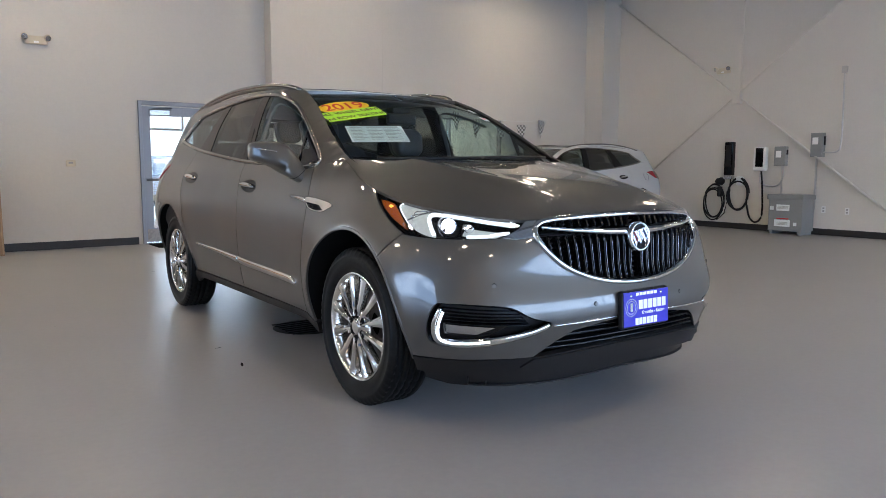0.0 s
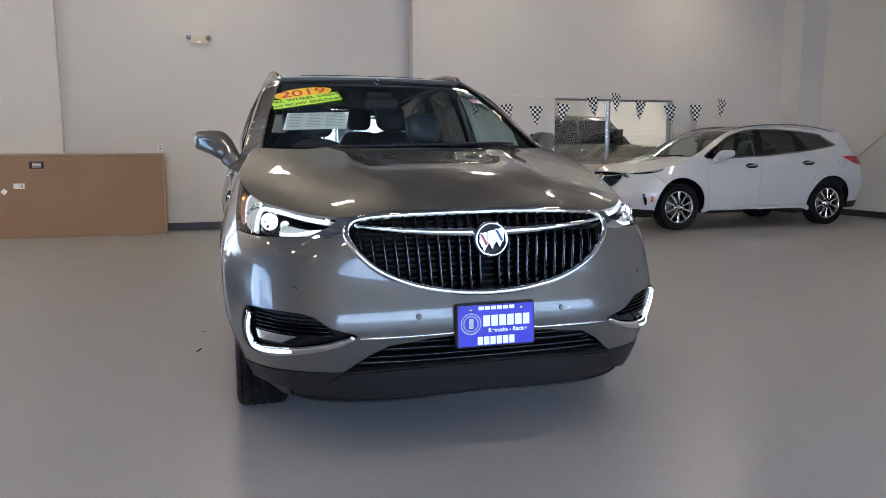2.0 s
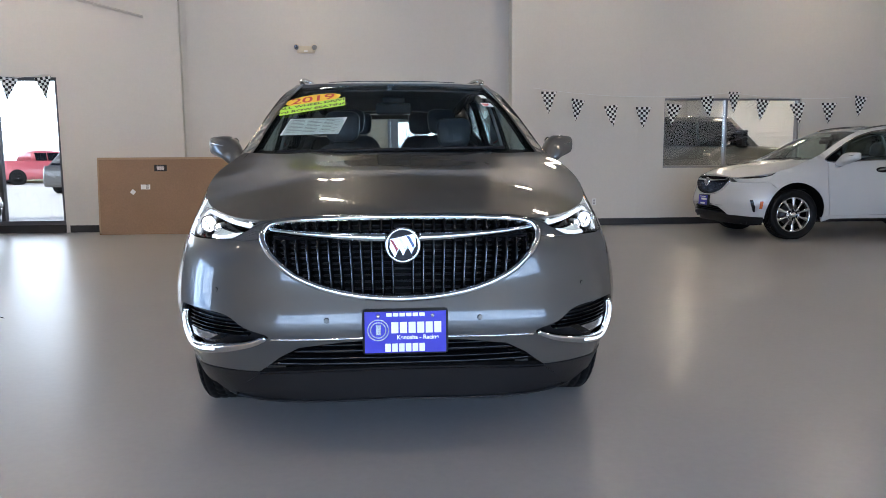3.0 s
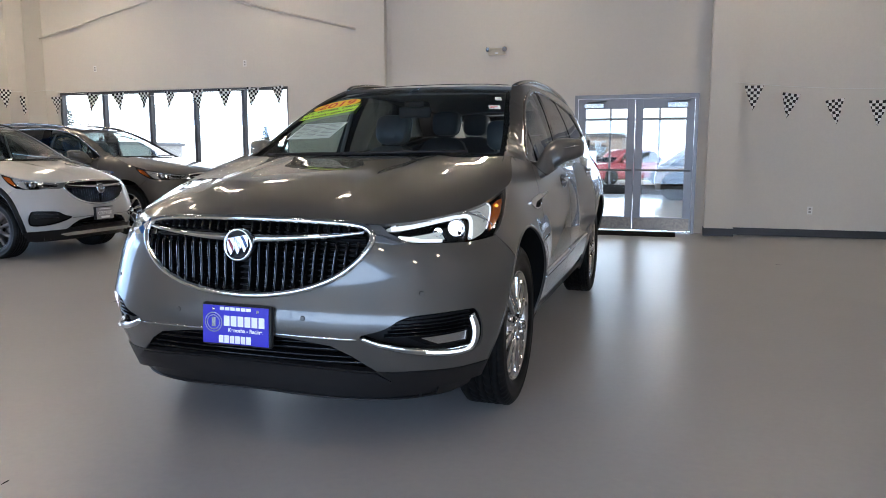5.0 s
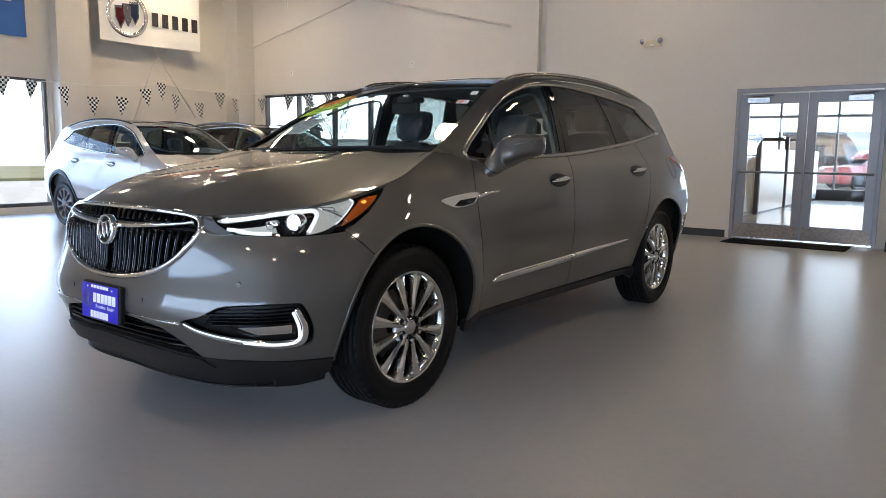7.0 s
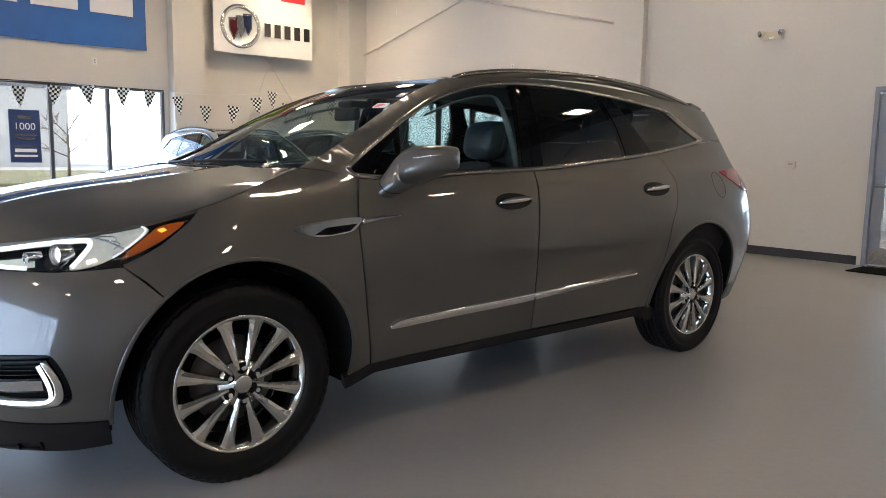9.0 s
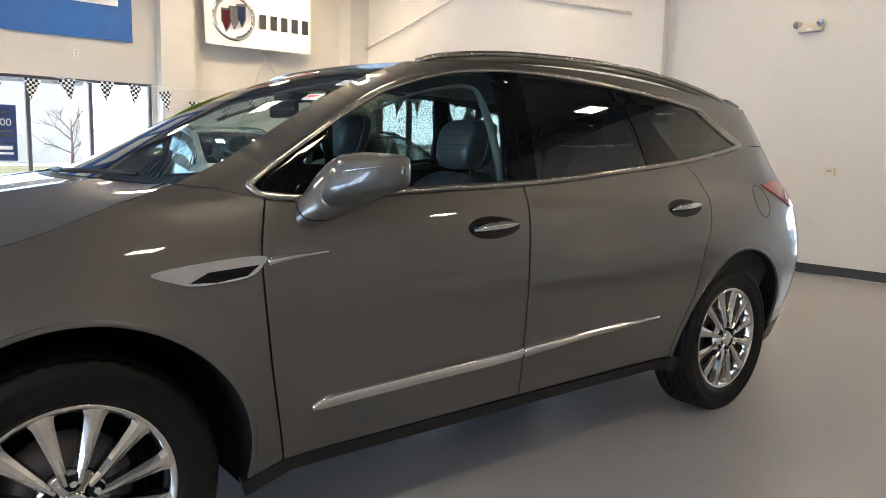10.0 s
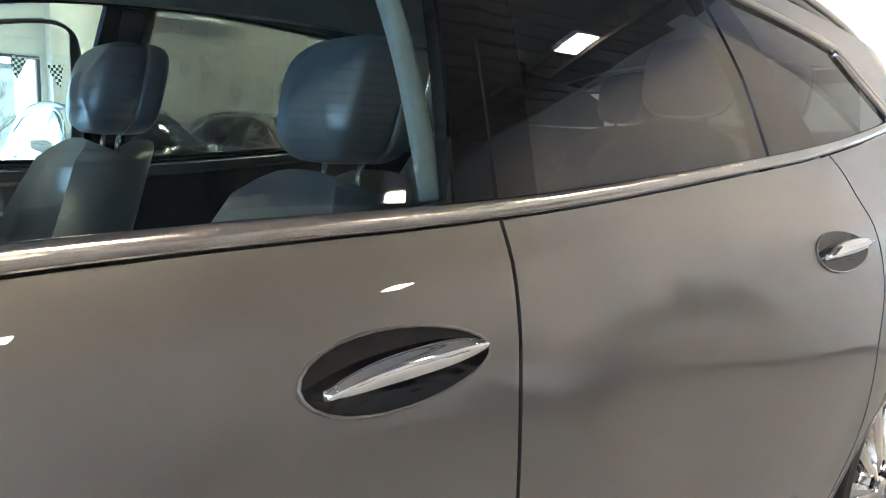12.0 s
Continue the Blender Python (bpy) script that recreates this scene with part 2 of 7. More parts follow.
def patch_mesh(name, surface, outline, holes=(), step=0.04, thick=0.012, lift=0.0, scale=(1, 1, 1)):
    """A panel cut from a surface (u, v) -> place by an outline and holes in (u, v), with exact normals and a folded edge."""
    rims = [resample(o, step * 0.6) for o in (outline, *holes)]
    o = np.array(rims[0])
    lo, hi = o.min(0), o.max(0)
    gx, gy = np.meshgrid(np.arange(lo[0] + step / 2, hi[0], step), np.arange(lo[1] + step / 2, hi[1], step))
    g = np.stack([gx.ravel(), gy.ravel()], 1)
    g = g[inside(g, rims[0])]
    for h in rims[1:]:
        g = g[~inside(g, h)]
    g = g[off_lines(g, rims, step * 0.45)]
    flat, edges = [], []
    for rim in rims:
        k = len(flat)
        flat += [Vector(p) for p in rim]
        edges += [(k + i, k + (i + 1) % len(rim)) for i in range(len(rim))]
    flat += [Vector(p) for p in g]
    v2, _, tris, _, _, _ = geometry.delaunay_2d_cdt(flat, edges, [], 0, 1e-7)
    mid = np.array([[sum(v2[i].x for i in t) / 3, sum(v2[i].y for i in t) / 3] for t in tris])
    keep = inside(mid, rims[0])
    for h in rims[1:]:
        keep &= ~inside(mid, h)
    e = 1e-4
    place, normal = [], []
    for v in v2:
        p = Vector(surface(v.x, v.y))
        n = (Vector(surface(v.x + e, v.y)) - Vector(surface(v.x - e, v.y))).cross(Vector(surface(v.x, v.y + e)) - Vector(surface(v.x, v.y - e)))
        n.normalize()
        place.append(p + n * lift)
        normal.append(n)
    faces = []
    for t, k in zip(tris, keep):
        if k:
            a, b, c = (v2[i] for i in t)
            faces.append(tuple(t) if (b - a).cross(c - a) > 0 else tuple(reversed(t)))
    count = {}
    for f in faces:
        for i in range(3):
            count[(f[i], f[(i + 1) % 3])] = 1
    rim = [ab for ab in count if (ab[1], ab[0]) not in count]
    sx, sy, sz = scale
    verts = [Vector((p.x * sx, p.y * sy, p.z * sz)) for p in place]
    loops = [normal[i] for f in faces for i in f]
    if thick:
        low = {}
        for a, b in rim:
            for i in (a, b):
                if i not in low:
                    low[i] = len(verts)
                    p = place[i] - normal[i] * thick
                    verts.append(Vector((p.x * sx, p.y * sy, p.z * sz)))
        for a, b in rim:
            f = (b, a, low[a], low[b])
            n = (verts[f[1]] - verts[f[0]]).cross(verts[f[2]] - verts[f[0]])
            n = n.normalized() if n.length > 1e-12 else Vector((0, 0, 1))
            faces.append(f)
            loops += [n] * 4
    return mesh_of(name, verts, faces, True, loops)


def strip_mesh(name, surface, line, width, height=0.006, lift=0.0, closed=False, scale=(1, 1, 1)):
    """A rounded moulding laid along a line on a surface; width may be a number or a function of the way 0..1."""
    n, verts, faces, e = len(line), [], [], 1e-4
    pts, nor = [], []
    for u, v in line:
        p = Vector(surface(u, v))
        m = (Vector(surface(u + e, v)) - Vector(surface(u - e, v))).cross(Vector(surface(u, v + e)) - Vector(surface(u, v - e))).normalized()
        pts.append(p), nor.append(m)
    section = ((-0.5, -0.5), (-0.5, 0.35), (-0.36, 0.85), (0.0, 1.0), (0.36, 0.85), (0.5, 0.35), (0.5, -0.5))
    for i in range(n):
        a, b = pts[(i - 1) % n if closed else max(i - 1, 0)], pts[(i + 1) % n if closed else min(i + 1, n - 1)]
        t = (b - a).normalized()
        side = nor[i].cross(t)
        w = width(i / max(n - 1, 1)) if callable(width) else width
        for x, h in section:
            q = pts[i] + side * x * w + nor[i] * (lift + height * h)
            verts.append((q.x * scale[0], q.y * scale[1], q.z * scale[2]))
    k = len(section)
    for i in range(n if closed else n - 1):
        a, b = i * k, (i + 1) % n * k
        for j in range(k - 1):
            faces.append((a + j, b + j, b + j + 1, a + j + 1))
    if not closed:
        faces += [tuple(range(k)), tuple(range((n - 1) * k, n * k))[::-1]]
    me = mesh_of(name, verts, faces)
    bm = bmesh.new()
    bm.from_mesh(me)
    bmesh.ops.recalc_face_normals(bm, faces=bm.faces)
    bm.to_mesh(me)
    bm.free()
    return me


def text_mesh(name, words, size, m, thick=0.0, bold=0.0, shear=0.0, align="CENTER"):
    """Lettering in the built-in font as a mesh."""
    cu = bpy.data.curves.new(name, "FONT")
    cu.body, cu.size, cu.align_x, cu.align_y, cu.extrude, cu.offset, cu.shear = words, size, align, "CENTER", thick, bold, shear
    ob = bpy.data.objects.new(name, cu)
    me = bpy.data.meshes.new_from_object(ob)
    bpy.data.objects.remove(ob)
    bpy.data.curves.remove(cu)
    me.materials.clear()
    me.transform(m)
    return me


class Spline:
    """A natural cubic through a few knots, straight beyond its ends."""

    def __init__(self, *knots):
        x, y = np.array(knots, float).T
        h = np.diff(x)
        n = len(x)
        a = np.eye(n)
        r = np.zeros(n)
        for i in range(1, n - 1):
            a[i, i - 1 : i + 2] = h[i - 1], 2 * (h[i - 1] + h[i]), h[i]
            r[i] = 6 * ((y[i + 1] - y[i]) / h[i] - (y[i] - y[i - 1]) / h[i - 1])
        self.x, self.y, self.h, self.m = x, y, h, np.linalg.solve(a, r)

    def __call__(self, v):
        x, y, h, m = self.x, self.y, self.h, self.m
        if v <= x[0]:
            return y[0] + (v - x[0]) * ((y[1] - y[0]) / h[0] - h[0] * m[1] / 6)
        if v >= x[-1]:
            return y[-1] + (v - x[-1]) * ((y[-1] - y[-2]) / h[-1] + h[-1] * m[-2] / 6)
        i = min(int(np.searchsorted(x, v, "right")) - 1, len(h) - 1)
        p, q = x[i + 1] - v, v - x[i]
        return (m[i] * p**3 + m[i + 1] * q**3) / (6 * h[i]) + (y[i] / h[i] - m[i] * h[i] / 6) * p + (y[i + 1] / h[i] - m[i + 1] * h[i] / 6) * q


# the body's skin: half width by height, front and rear ends by height, and the rail along the hood's edge and the belt
HALF = Spline((0.18, 0.835), (0.3, 0.875), (0.5, 0.922), (0.65, 0.94), (0.8, 0.942), (0.95, 0.924), (1.08, 0.895), (1.2, 0.853), (1.3, 0.823), (1.42, 0.783), (1.55, 0.73), (1.68, 0.66))
NOSE = Spline((0.18, -2.405), (0.28, -2.435), (0.38, -2.458), (0.48, -2.497), (0.55, -2.512), (0.62, -2.499), (0.7, -2.474), (0.78, -2.464), (0.88, -2.456), (0.94, -2.44), (0.98, -2.415), (1.2, -2.17))
SQUARE = Spline((0.18, 3.4), (0.4, 3.4), (0.5, 3.3), (0.6, 3.15), (0.75, 3.05), (0.88, 2.7), (1.0, 2.2), (1.2, 2.1))
TAIL = Spline((0.3, 2.56), (0.6, 2.63), (0.95, 2.62), (1.1, 2.6), (1.25, 2.5), (1.45, 2.38), (1.65, 2.26))
Y_FRONT, Y_REAR, Q_SIDE, Q_REAR = -1.45, 1.2, 1.6, 4.25
RAIL = Spline((0.0, 0.957), (0.3, 0.95), (0.55, 0.932), (0.85, 0.957), (1.15, 1.004), (1.292, 1.038), (1.4, 1.064), (1.6, 1.125), (1.825, 1.198))
TUCK = Spline((0.0, 0.0), (0.6, 0.0), (1.1, 0.003), (1.36, 0.006), (1.6, 0.022), (1.825, 0.05), (1.95, 0.045), (2.1, 0.012), (2.3, 0.0))
PILLAR = Spline((1.19, -1.225), (1.25, -1.085), (1.3, -0.99), (1.4, -0.817), (1.5, -0.632), (1.55, -0.529), (1.6, -0.405), (1.65, -0.26), (1.7, -0.08))


def ease(a, b, v):
    t = min(1.0, max(0.0, (v - a) / (b - a)))
    return t * t * (3 - 2 * t)


def skin(q, z):
    """The body side, by the way q round the car from the nose (left positive) and the height z."""
    s = abs(q)
    w = HALF(z) + 0.056 * math.exp(-(((z - 0.55) / 0.3) ** 2)) * ease(Q_SIDE + 0.75, Q_SIDE + 0.1, s) + 0.042 * math.exp(-(((z - 0.85) / 0.33) ** 2)) * ease(Q_REAR - 0.75, Q_REAR + 0.1, s)
    if s < Q_SIDE:
        a, g, n = Y_FRONT - NOSE(z), math.pi / 2 * s / Q_SIDE, SQUARE(z)
        r = ((math.cos(g) / a) ** n + (max(math.sin(g), 0) / w) ** n) ** (-1 / n)
        x, y = r * math.sin(g), Y_FRONT - r * math.cos(g)
    elif s < Q_REAR:
        x, y = w, Y_FRONT + s - Q_SIDE
    else:
        a, g, n = TAIL(z) - Y_REAR, min((s - Q_REAR) / 1.9, 1.0) * math.pi / 2, 4.8
        r = ((math.sin(g) / a) ** n + (math.cos(g) / w) ** n) ** (-1 / n)
        x, y = r * math.cos(g), Y_REAR + r * math.sin(g)
    if 0.3 < s < 2.4:
        top = RAIL(min(s, 1.825))
        if z <= top:
            x -= TUCK(s) * math.exp((z - top) / 0.06)
    if 0.3 < s < 3.2 and z > RAIL(min(s, 1.825)):
        x -= 0.083 * math.exp(min(0.0, (PILLAR(z) - y) / 0.08))
    if s > 2.0 and z > 1.05:
        u = min(z, 1.185) - 1.132
        x -= 0.16 * ease(2.0, 2.5, s) * (u + math.sqrt(u * u + 0.0001)) / 2
    for c in (-1.518, 1.605):
        d = math.hypot(y - c, z - 0.385)
        x += 0.008 * math.exp(-(((d - 0.5) / 0.06) ** 2)) * min(1.0, max(0.0, (x - 0.6) * 5))
    return (math.copysign(x, q), y, z)


@functools.lru_cache(maxsize=None)
def q_at(y, z):
    """The way round the body at which its side lies at y."""
    a, b = 0.0, Q_REAR + 1.9
    for _ in range(40):
        c = (a + b) / 2
        if skin(c, z)[1] < y:
            a = c
        else:
            b = c
    return (a + b) / 2


@functools.lru_cache(maxsize=None)
def q_x(x, z):
    """The way round the nose at which the skin lies at x."""
    a, b = 0.0, Q_SIDE
    for _ in range(40):
        c = (a + b) / 2
        if skin(c, z)[0] < x:
            a = c
        else:
            b = c
    return (a + b) / 2


def on_side(points):
    return [(q_at(round(y, 4), round(z, 4)), z) for y, z in points]


def arch(c, r, a0, a1, n=22):
    """The rim of a wheel arch, by angles from the rear, over the top, to the front."""
    out = []
    for i in range(n + 1):
        g = radians(a0 + (a1 - a0) * i / n)
        out.append((c + r * math.cos(g), 0.385 + r * math.sin(g)))
    return out


BELT = Spline((-1.03, 1.168), (-0.965, 1.157), (-0.5, 1.162), (0.122, 1.186), (0.737, 1.235), (1.235, 1.286), (1.709, 1.356), (1.9, 1.385), (2.3, 1.39))
ROOF_Z = Spline((-0.3, 1.638), (0.0, 1.668), (0.3, 1.683), (0.7, 1.69), (1.1, 1.678), (1.6, 1.64), (2.0, 1.598), (2.25, 1.56))
ROOF_C = Spline((-0.32, 1.652), (0.0, 1.695), (0.4, 1.728), (0.9, 1.742), (1.5, 1.725), (2.2, 1.65))
HOOD_C = Spline((-2.44, 0.957), (-2.35, 1.006), (-2.18, 1.067), (-1.9, 1.122), (-1.6, 1.163), (-1.4, 1.192), (-1.2, 1.215))
SEAM_F = smooth_line([(-0.968, 1.158), (-1.005, 0.98), (-0.993, 0.65), (-0.932, 0.352)], 6)
SEAM_B = smooth_line([(0.122, 1.186), (0.113, 1.078), (0.078, 0.822), (0.071, 0.6), (0.091, 0.36)], 6)
SEAM_R = smooth_line([(1.24, 1.285), (1.315, 1.226), (1.355, 1.122), (1.31, 0.986), (1.225, 0.855), (1.16, 0.65), (1.108, 0.5), (1.095, 0.362)], 6)
DLO_TOP = smooth_line([(-1.012, 1.2), (-0.951, 1.243), (-0.802, 1.335), (-0.625, 1.439), (-0.416, 1.54), (-0.13, 1.617), (0.165, 1.649), (0.523, 1.653), (1.027, 1.624), (1.334, 1.592), (1.525, 1.562)], 5)
DLO_REAR = smooth_line([(1.525, 1.562), (1.628, 1.496), (1.755, 1.43), (1.835, 1.395)], 4)
NOSE_EDGE = sorted((skin(i * 0.0365, RAIL(i * 0.0365))[1], skin(i * 0.0365, RAIL(i * 0.0365))[0], RAIL(i * 0.0365)) for i in range(51))
NY, NX, NZ = (np.array([p[k] for p in NOSE_EDGE]) for k in range(3))


def hood_at(x, y):
    xe, ze, c = np.interp(y, NY, NX), np.interp(y, NY, NZ), HOOD_C(y)
    z = c - (c - ze) * min(1.3, abs(x) / max(xe, 0.02)) ** 2.5
    crease = 0.30 + 0.16 * (y + 2.5) / 1.3
    return (x, y, z + 0.009 * math.exp(-(((abs(x) - crease) / 0.06) ** 2)) * min(1, max(0, (y + 2.45) * 4)))


@functools.lru_cache(maxsize=None)
def roof_edge(y):
    z = ROOF_Z(y)
    return skin(q_at(y, z), z)[0], z


def roof_at(x, y):
    xe, ze = roof_edge(round(y, 5))
    c = ROOF_C(y)
    return (x, y, c - (c - ze) * min(1.2, abs(x) / xe) ** 2.6)


@functools.lru_cache(maxsize=None)
def screen_edge(z):
    y = PILLAR(z) + 0.02
    return skin(q_at(y, z), z)[0], y


def screen_at(a, z):
    x, y = screen_edge(round(z, 5))
    return (a * x, y - (0.17 - 0.05 * (z - 1.2) / 0.45) * (1 - a * a), z - 0.012 * a * a)


def mirror_line(line):
    return [(-u, v) for u, v in reversed(line)]


def both(line):
    """A half outline from the middle out and back, completed on the other side."""
    return line + [(-u, v) for u, v in reversed(line) if u > 1e-6]


class Car:
    """Shared settings while one car is put together."""

    def __init__(self, root, scale, step, paint, style):
        self.root, self.scale, self.step, self.paint, self.style = root, scale, step, paint, style

    def panel(self, name, line, mat, surface=skin, holes=(), thick=0.012, lift=0.0, parent=None, label="", fine=1.0):
        me = patch_mesh(name, surface, line, holes, self.step * fine, thick, lift, self.scale)
        return part(name, me, mat, parent or self.root, label)

    def moulding(self, name, line, width, mat, height=0.006, lift=0.0, closed=False, surface=skin, parent=None, label=""):
        me = strip_mesh(name, surface, line, width, height, lift, closed, self.scale)
        return part(name, me, mat, parent or self.root, label)

    def solid(self, name, bm_or_me, mat, parent=None, label="", smooth=False):
        ob = part(name, bm_or_me, mat, parent or self.root, label)
        ob.data.transform(Matrix.Diagonal((*self.scale, 1)))
        if smooth:
            ob.data.polygons.foreach_set("use_smooth", [True] * len(ob.data.polygons))
        return ob


def wheel(parent, x, y, r, spokes, alloy, width=0.25, name="wheel"):
    """A road wheel with its outer face at x; turned away on the far side."""
    side = 1 if x > 0 else -1
    k = r / 0.394
    w = width / 2
    rim = part(name, lathe_mesh(name, [(0.274 * k, -0.014), (0.273 * k, -0.001), (0.268 * k, 0.002), (0.26 * k, -0.002), (0.25 * k, -0.014), (0.241 * k, -0.045), (0.235 * k, -0.15), (0.258 * k, -0.19)], 48), alloy, parent)
    rim.matrix_local = Matrix.Translation((x - side * 0.01, y, r - 0.008)) @ (Matrix.Identity(4) if side > 0 else pose(0, 0, 0, 0, 0, 180))
    tread = [(0.25, -0.2), (0.29, -0.218), (0.34, -0.22), (0.37, -0.212), (0.385, -0.2)]
    for i in range(5):
        a = -0.192 + i * 0.037
        tread += [(0.392, a), (0.394, a + 0.015), (0.394, a + 0.028), (0.386, a + 0.0295), (0.386, a + 0.0355)]
    tread += [(0.391, -0.009), (0.384, 0.0), (0.372, 0.009), (0.357, 0.0145), (0.346, 0.016), (0.343, 0.0135), (0.322, 0.0165), (0.3, 0.0135), (0.282, 0.006), (0.271, -0.006)]
    me = bpy.data.meshes.get("tyre_%.4f" % r)
    if me is None:
        me = lathe_mesh("tyre_%.4f" % r, [(a * k, b) for a, b in tread], 168)
        n = len(tread)
        for i in range(168):
            for j, (a, b) in enumerate(tread):
                if a > 0.37 and (b > -0.012 or b < -0.195) and i % 3 == 0:
                    v = me.vertices[i * n + j].co
                    v.y, v.z = v.y * 0.984, v.z * 0.984
                if 0.385 < a and -0.16 < b < -0.03 and (i + int(b * 200)) % 4 == 0:
                    v = me.vertices[i * n + j].co
                    v.y, v.z = v.y * 0.988, v.z * 0.988
    part("tyre", me, RUBBER, rim, "black all-season rubber tyre")
    part("brake_disc", lathe_mesh("brake_disc", [(0.06, -0.1), (0.175 * k, -0.1), (0.165 * k, -0.125), (0.06, -0.125)], 40), DARK_METAL, rim)
    part("wheel_back", lathe_mesh("wheel_back", [(0.001, -0.17), (0.24 * k, -0.17)], 32), DARK, rim)
    blade = bmesh.new()
    rows = ((0.06, 0.012, -0.004), (0.085, 0.0125, -0.002), (0.1, 0.0125, 0.0), (0.14, 0.0155, -0.004), (0.2, 0.0215, -0.005), (0.235, 0.026, -0.006), (0.25, 0.033, -0.007), (0.26, 0.044, -0.008))
    last = None
    for d, half, z in rows:
        ring = [blade.verts.new((z + dz, d * k, u * k)) for u, dz in ((-half * 1.25, -0.03), (-half, -0.004), (-half * 0.35, 0.004), (half * 0.35, 0.004), (half, -0.004), (half * 1.25, -0.03))]
        if last:
            for i in range(5):
                blade.faces.new((last[i], last[i + 1], ring[i + 1], ring[i]))
        last = ring
    bmesh.ops.recalc_face_normals(blade, faces=blade.faces)
    one = bpy.data.meshes.new("spoke")
    blade.to_mesh(one)
    blade.free()
    for i in range(spokes):
        ob = part("spoke", one, alloy, rim)
        ob.matrix_local = Matrix.Rotation(2 * math.pi * (i + 0.5) / spokes, 4, "X")
    part("hub_cap", lathe_mesh("hub_cap", [(0.001, 0.006), (0.03, 0.006), (0.035, 0.004), (0.036, 0.002), (0.037, -0.003), (0.088, -0.006), (0.095, -0.03)], 24), alloy, rim)
    nut = bmesh.new()
    bmesh.ops.create_cone(nut, cap_ends=True, segments=6, radius1=0.0115, radius2=0.0095, depth=0.03, matrix=Matrix.Rotation(radians(90), 4, "Y"))
    me = bpy.data.meshes.new("lug_nut")
    nut.to_mesh(me)
    nut.free()
    well = bpy.data.meshes.get("lug_pocket") or lathe_mesh("lug_pocket", [(0.0005, 0.0005), (0.022, 0.0008)], 16)
    for i in range(6):
        a = 2 * math.pi * (i + 0.5) / 6
        part("lug_pocket", well, DARK, rim).matrix_local = Matrix.Translation((-0.0015, 0.064 * math.cos(a), 0.064 * math.sin(a)))
        part("lug_nut", me, CHROME, rim).matrix_local = Matrix.Translation((-0.003, 0.064 * math.cos(a), 0.064 * math.sin(a)))
    return rim


def seat(car, x, y, z, parts=True):
    """A leather car seat with its headrest."""
    bm = bmesh.new()
    box_bm(bm, x - 0.26, x + 0.26, y - 0.5, y + 0.05, z - 0.12, z + 0.06, 0.05)
    cushion = car.solid("seat_cushion", bm, LEATHER, smooth=True)
    rows = []
    for i in range(9):
        t = i / 8
        half = 0.27 - 0.02 * t - 0.085 * (max(0, t - 0.55) / 0.45) ** 1.6
        yb = y + 0.03 + 0.24 * t
        for u in np.linspace(-1, 1, 9):
            rows.append((x + half * u, yb - 0.07 * abs(u) ** 3 - 0.02 * (1 - u * u), z + 0.02 + 0.645 * t - 0.05 * abs(u) ** 3.2 * t ** 3))
        for u in np.linspace(1, -1, 9):
            rows.append((x + half * u * 0.97, yb + 0.13 - 0.05 * abs(u) ** 4, z + 0.02 + 0.645 * t - 0.05 * abs(u) ** 3.2 * t ** 3))
    n = 18
    faces = [(i * n + k, i * n + (k + 1) % n, (i + 1) * n + (k + 1) % n, (i + 1) * n + k) for i in range(8) for k in range(n)] + [tuple(range(n))[::-1], tuple(range(8 * n, 9 * n))]
    car.solid("seat_back", mesh_of("seat_back", rows, faces), LEATHER, label="dark leather seat back with piping")
    n = 24
    for name, v0, v1, text in (("headrest", -1.0, 0.15, "dark blue-grey leather headrest cushion"), ("headrest_shell", 0.17, 1.0, "dark leather back of the headrest")):
        head = []
        for i in range(9):
            v = v0 + (v1 - v0) * i / 8
            size = max(0.0, 1 - abs(v) ** 4.5) ** 0.3 * 0.6 + 0.4 - 0.035 * max(0, 1 - abs(v - 0.16) / 0.08)
            for k in range(n):
                g = 2 * math.pi * k / n
                c, d = math.cos(g), math.sin(g)
                up = 0.108 * size * math.copysign(abs(d) ** 0.56, d)
                wide = 0.119 * size * math.copysign(abs(c) ** 0.5, c) * (1 + 0.6 * up)
                head.append((x + wide, y + 0.35 + 0.078 * v + 0.22 * up - 0.02 * (c * c) * (v < 0), z + 0.782 + up))
        faces = [(i * n + k, i * n + (k + 1) % n, (i + 1) * n + (k + 1) % n, (i + 1) * n + k) for i in range(8) for k in range(n)] + [tuple(range(n))[::-1], tuple(range(8 * n, 9 * n))]
        car.solid(name, mesh_of(name, head, faces), LEATHER, label=text)
    for s in (-1, 1):
        car.solid("headrest_post", tube_mesh("headrest_post", [(x + s * 0.055, y + 0.31, z + 0.58), (x + s * 0.055, y + 0.335, z + 0.72)], 0.006), CHROME)


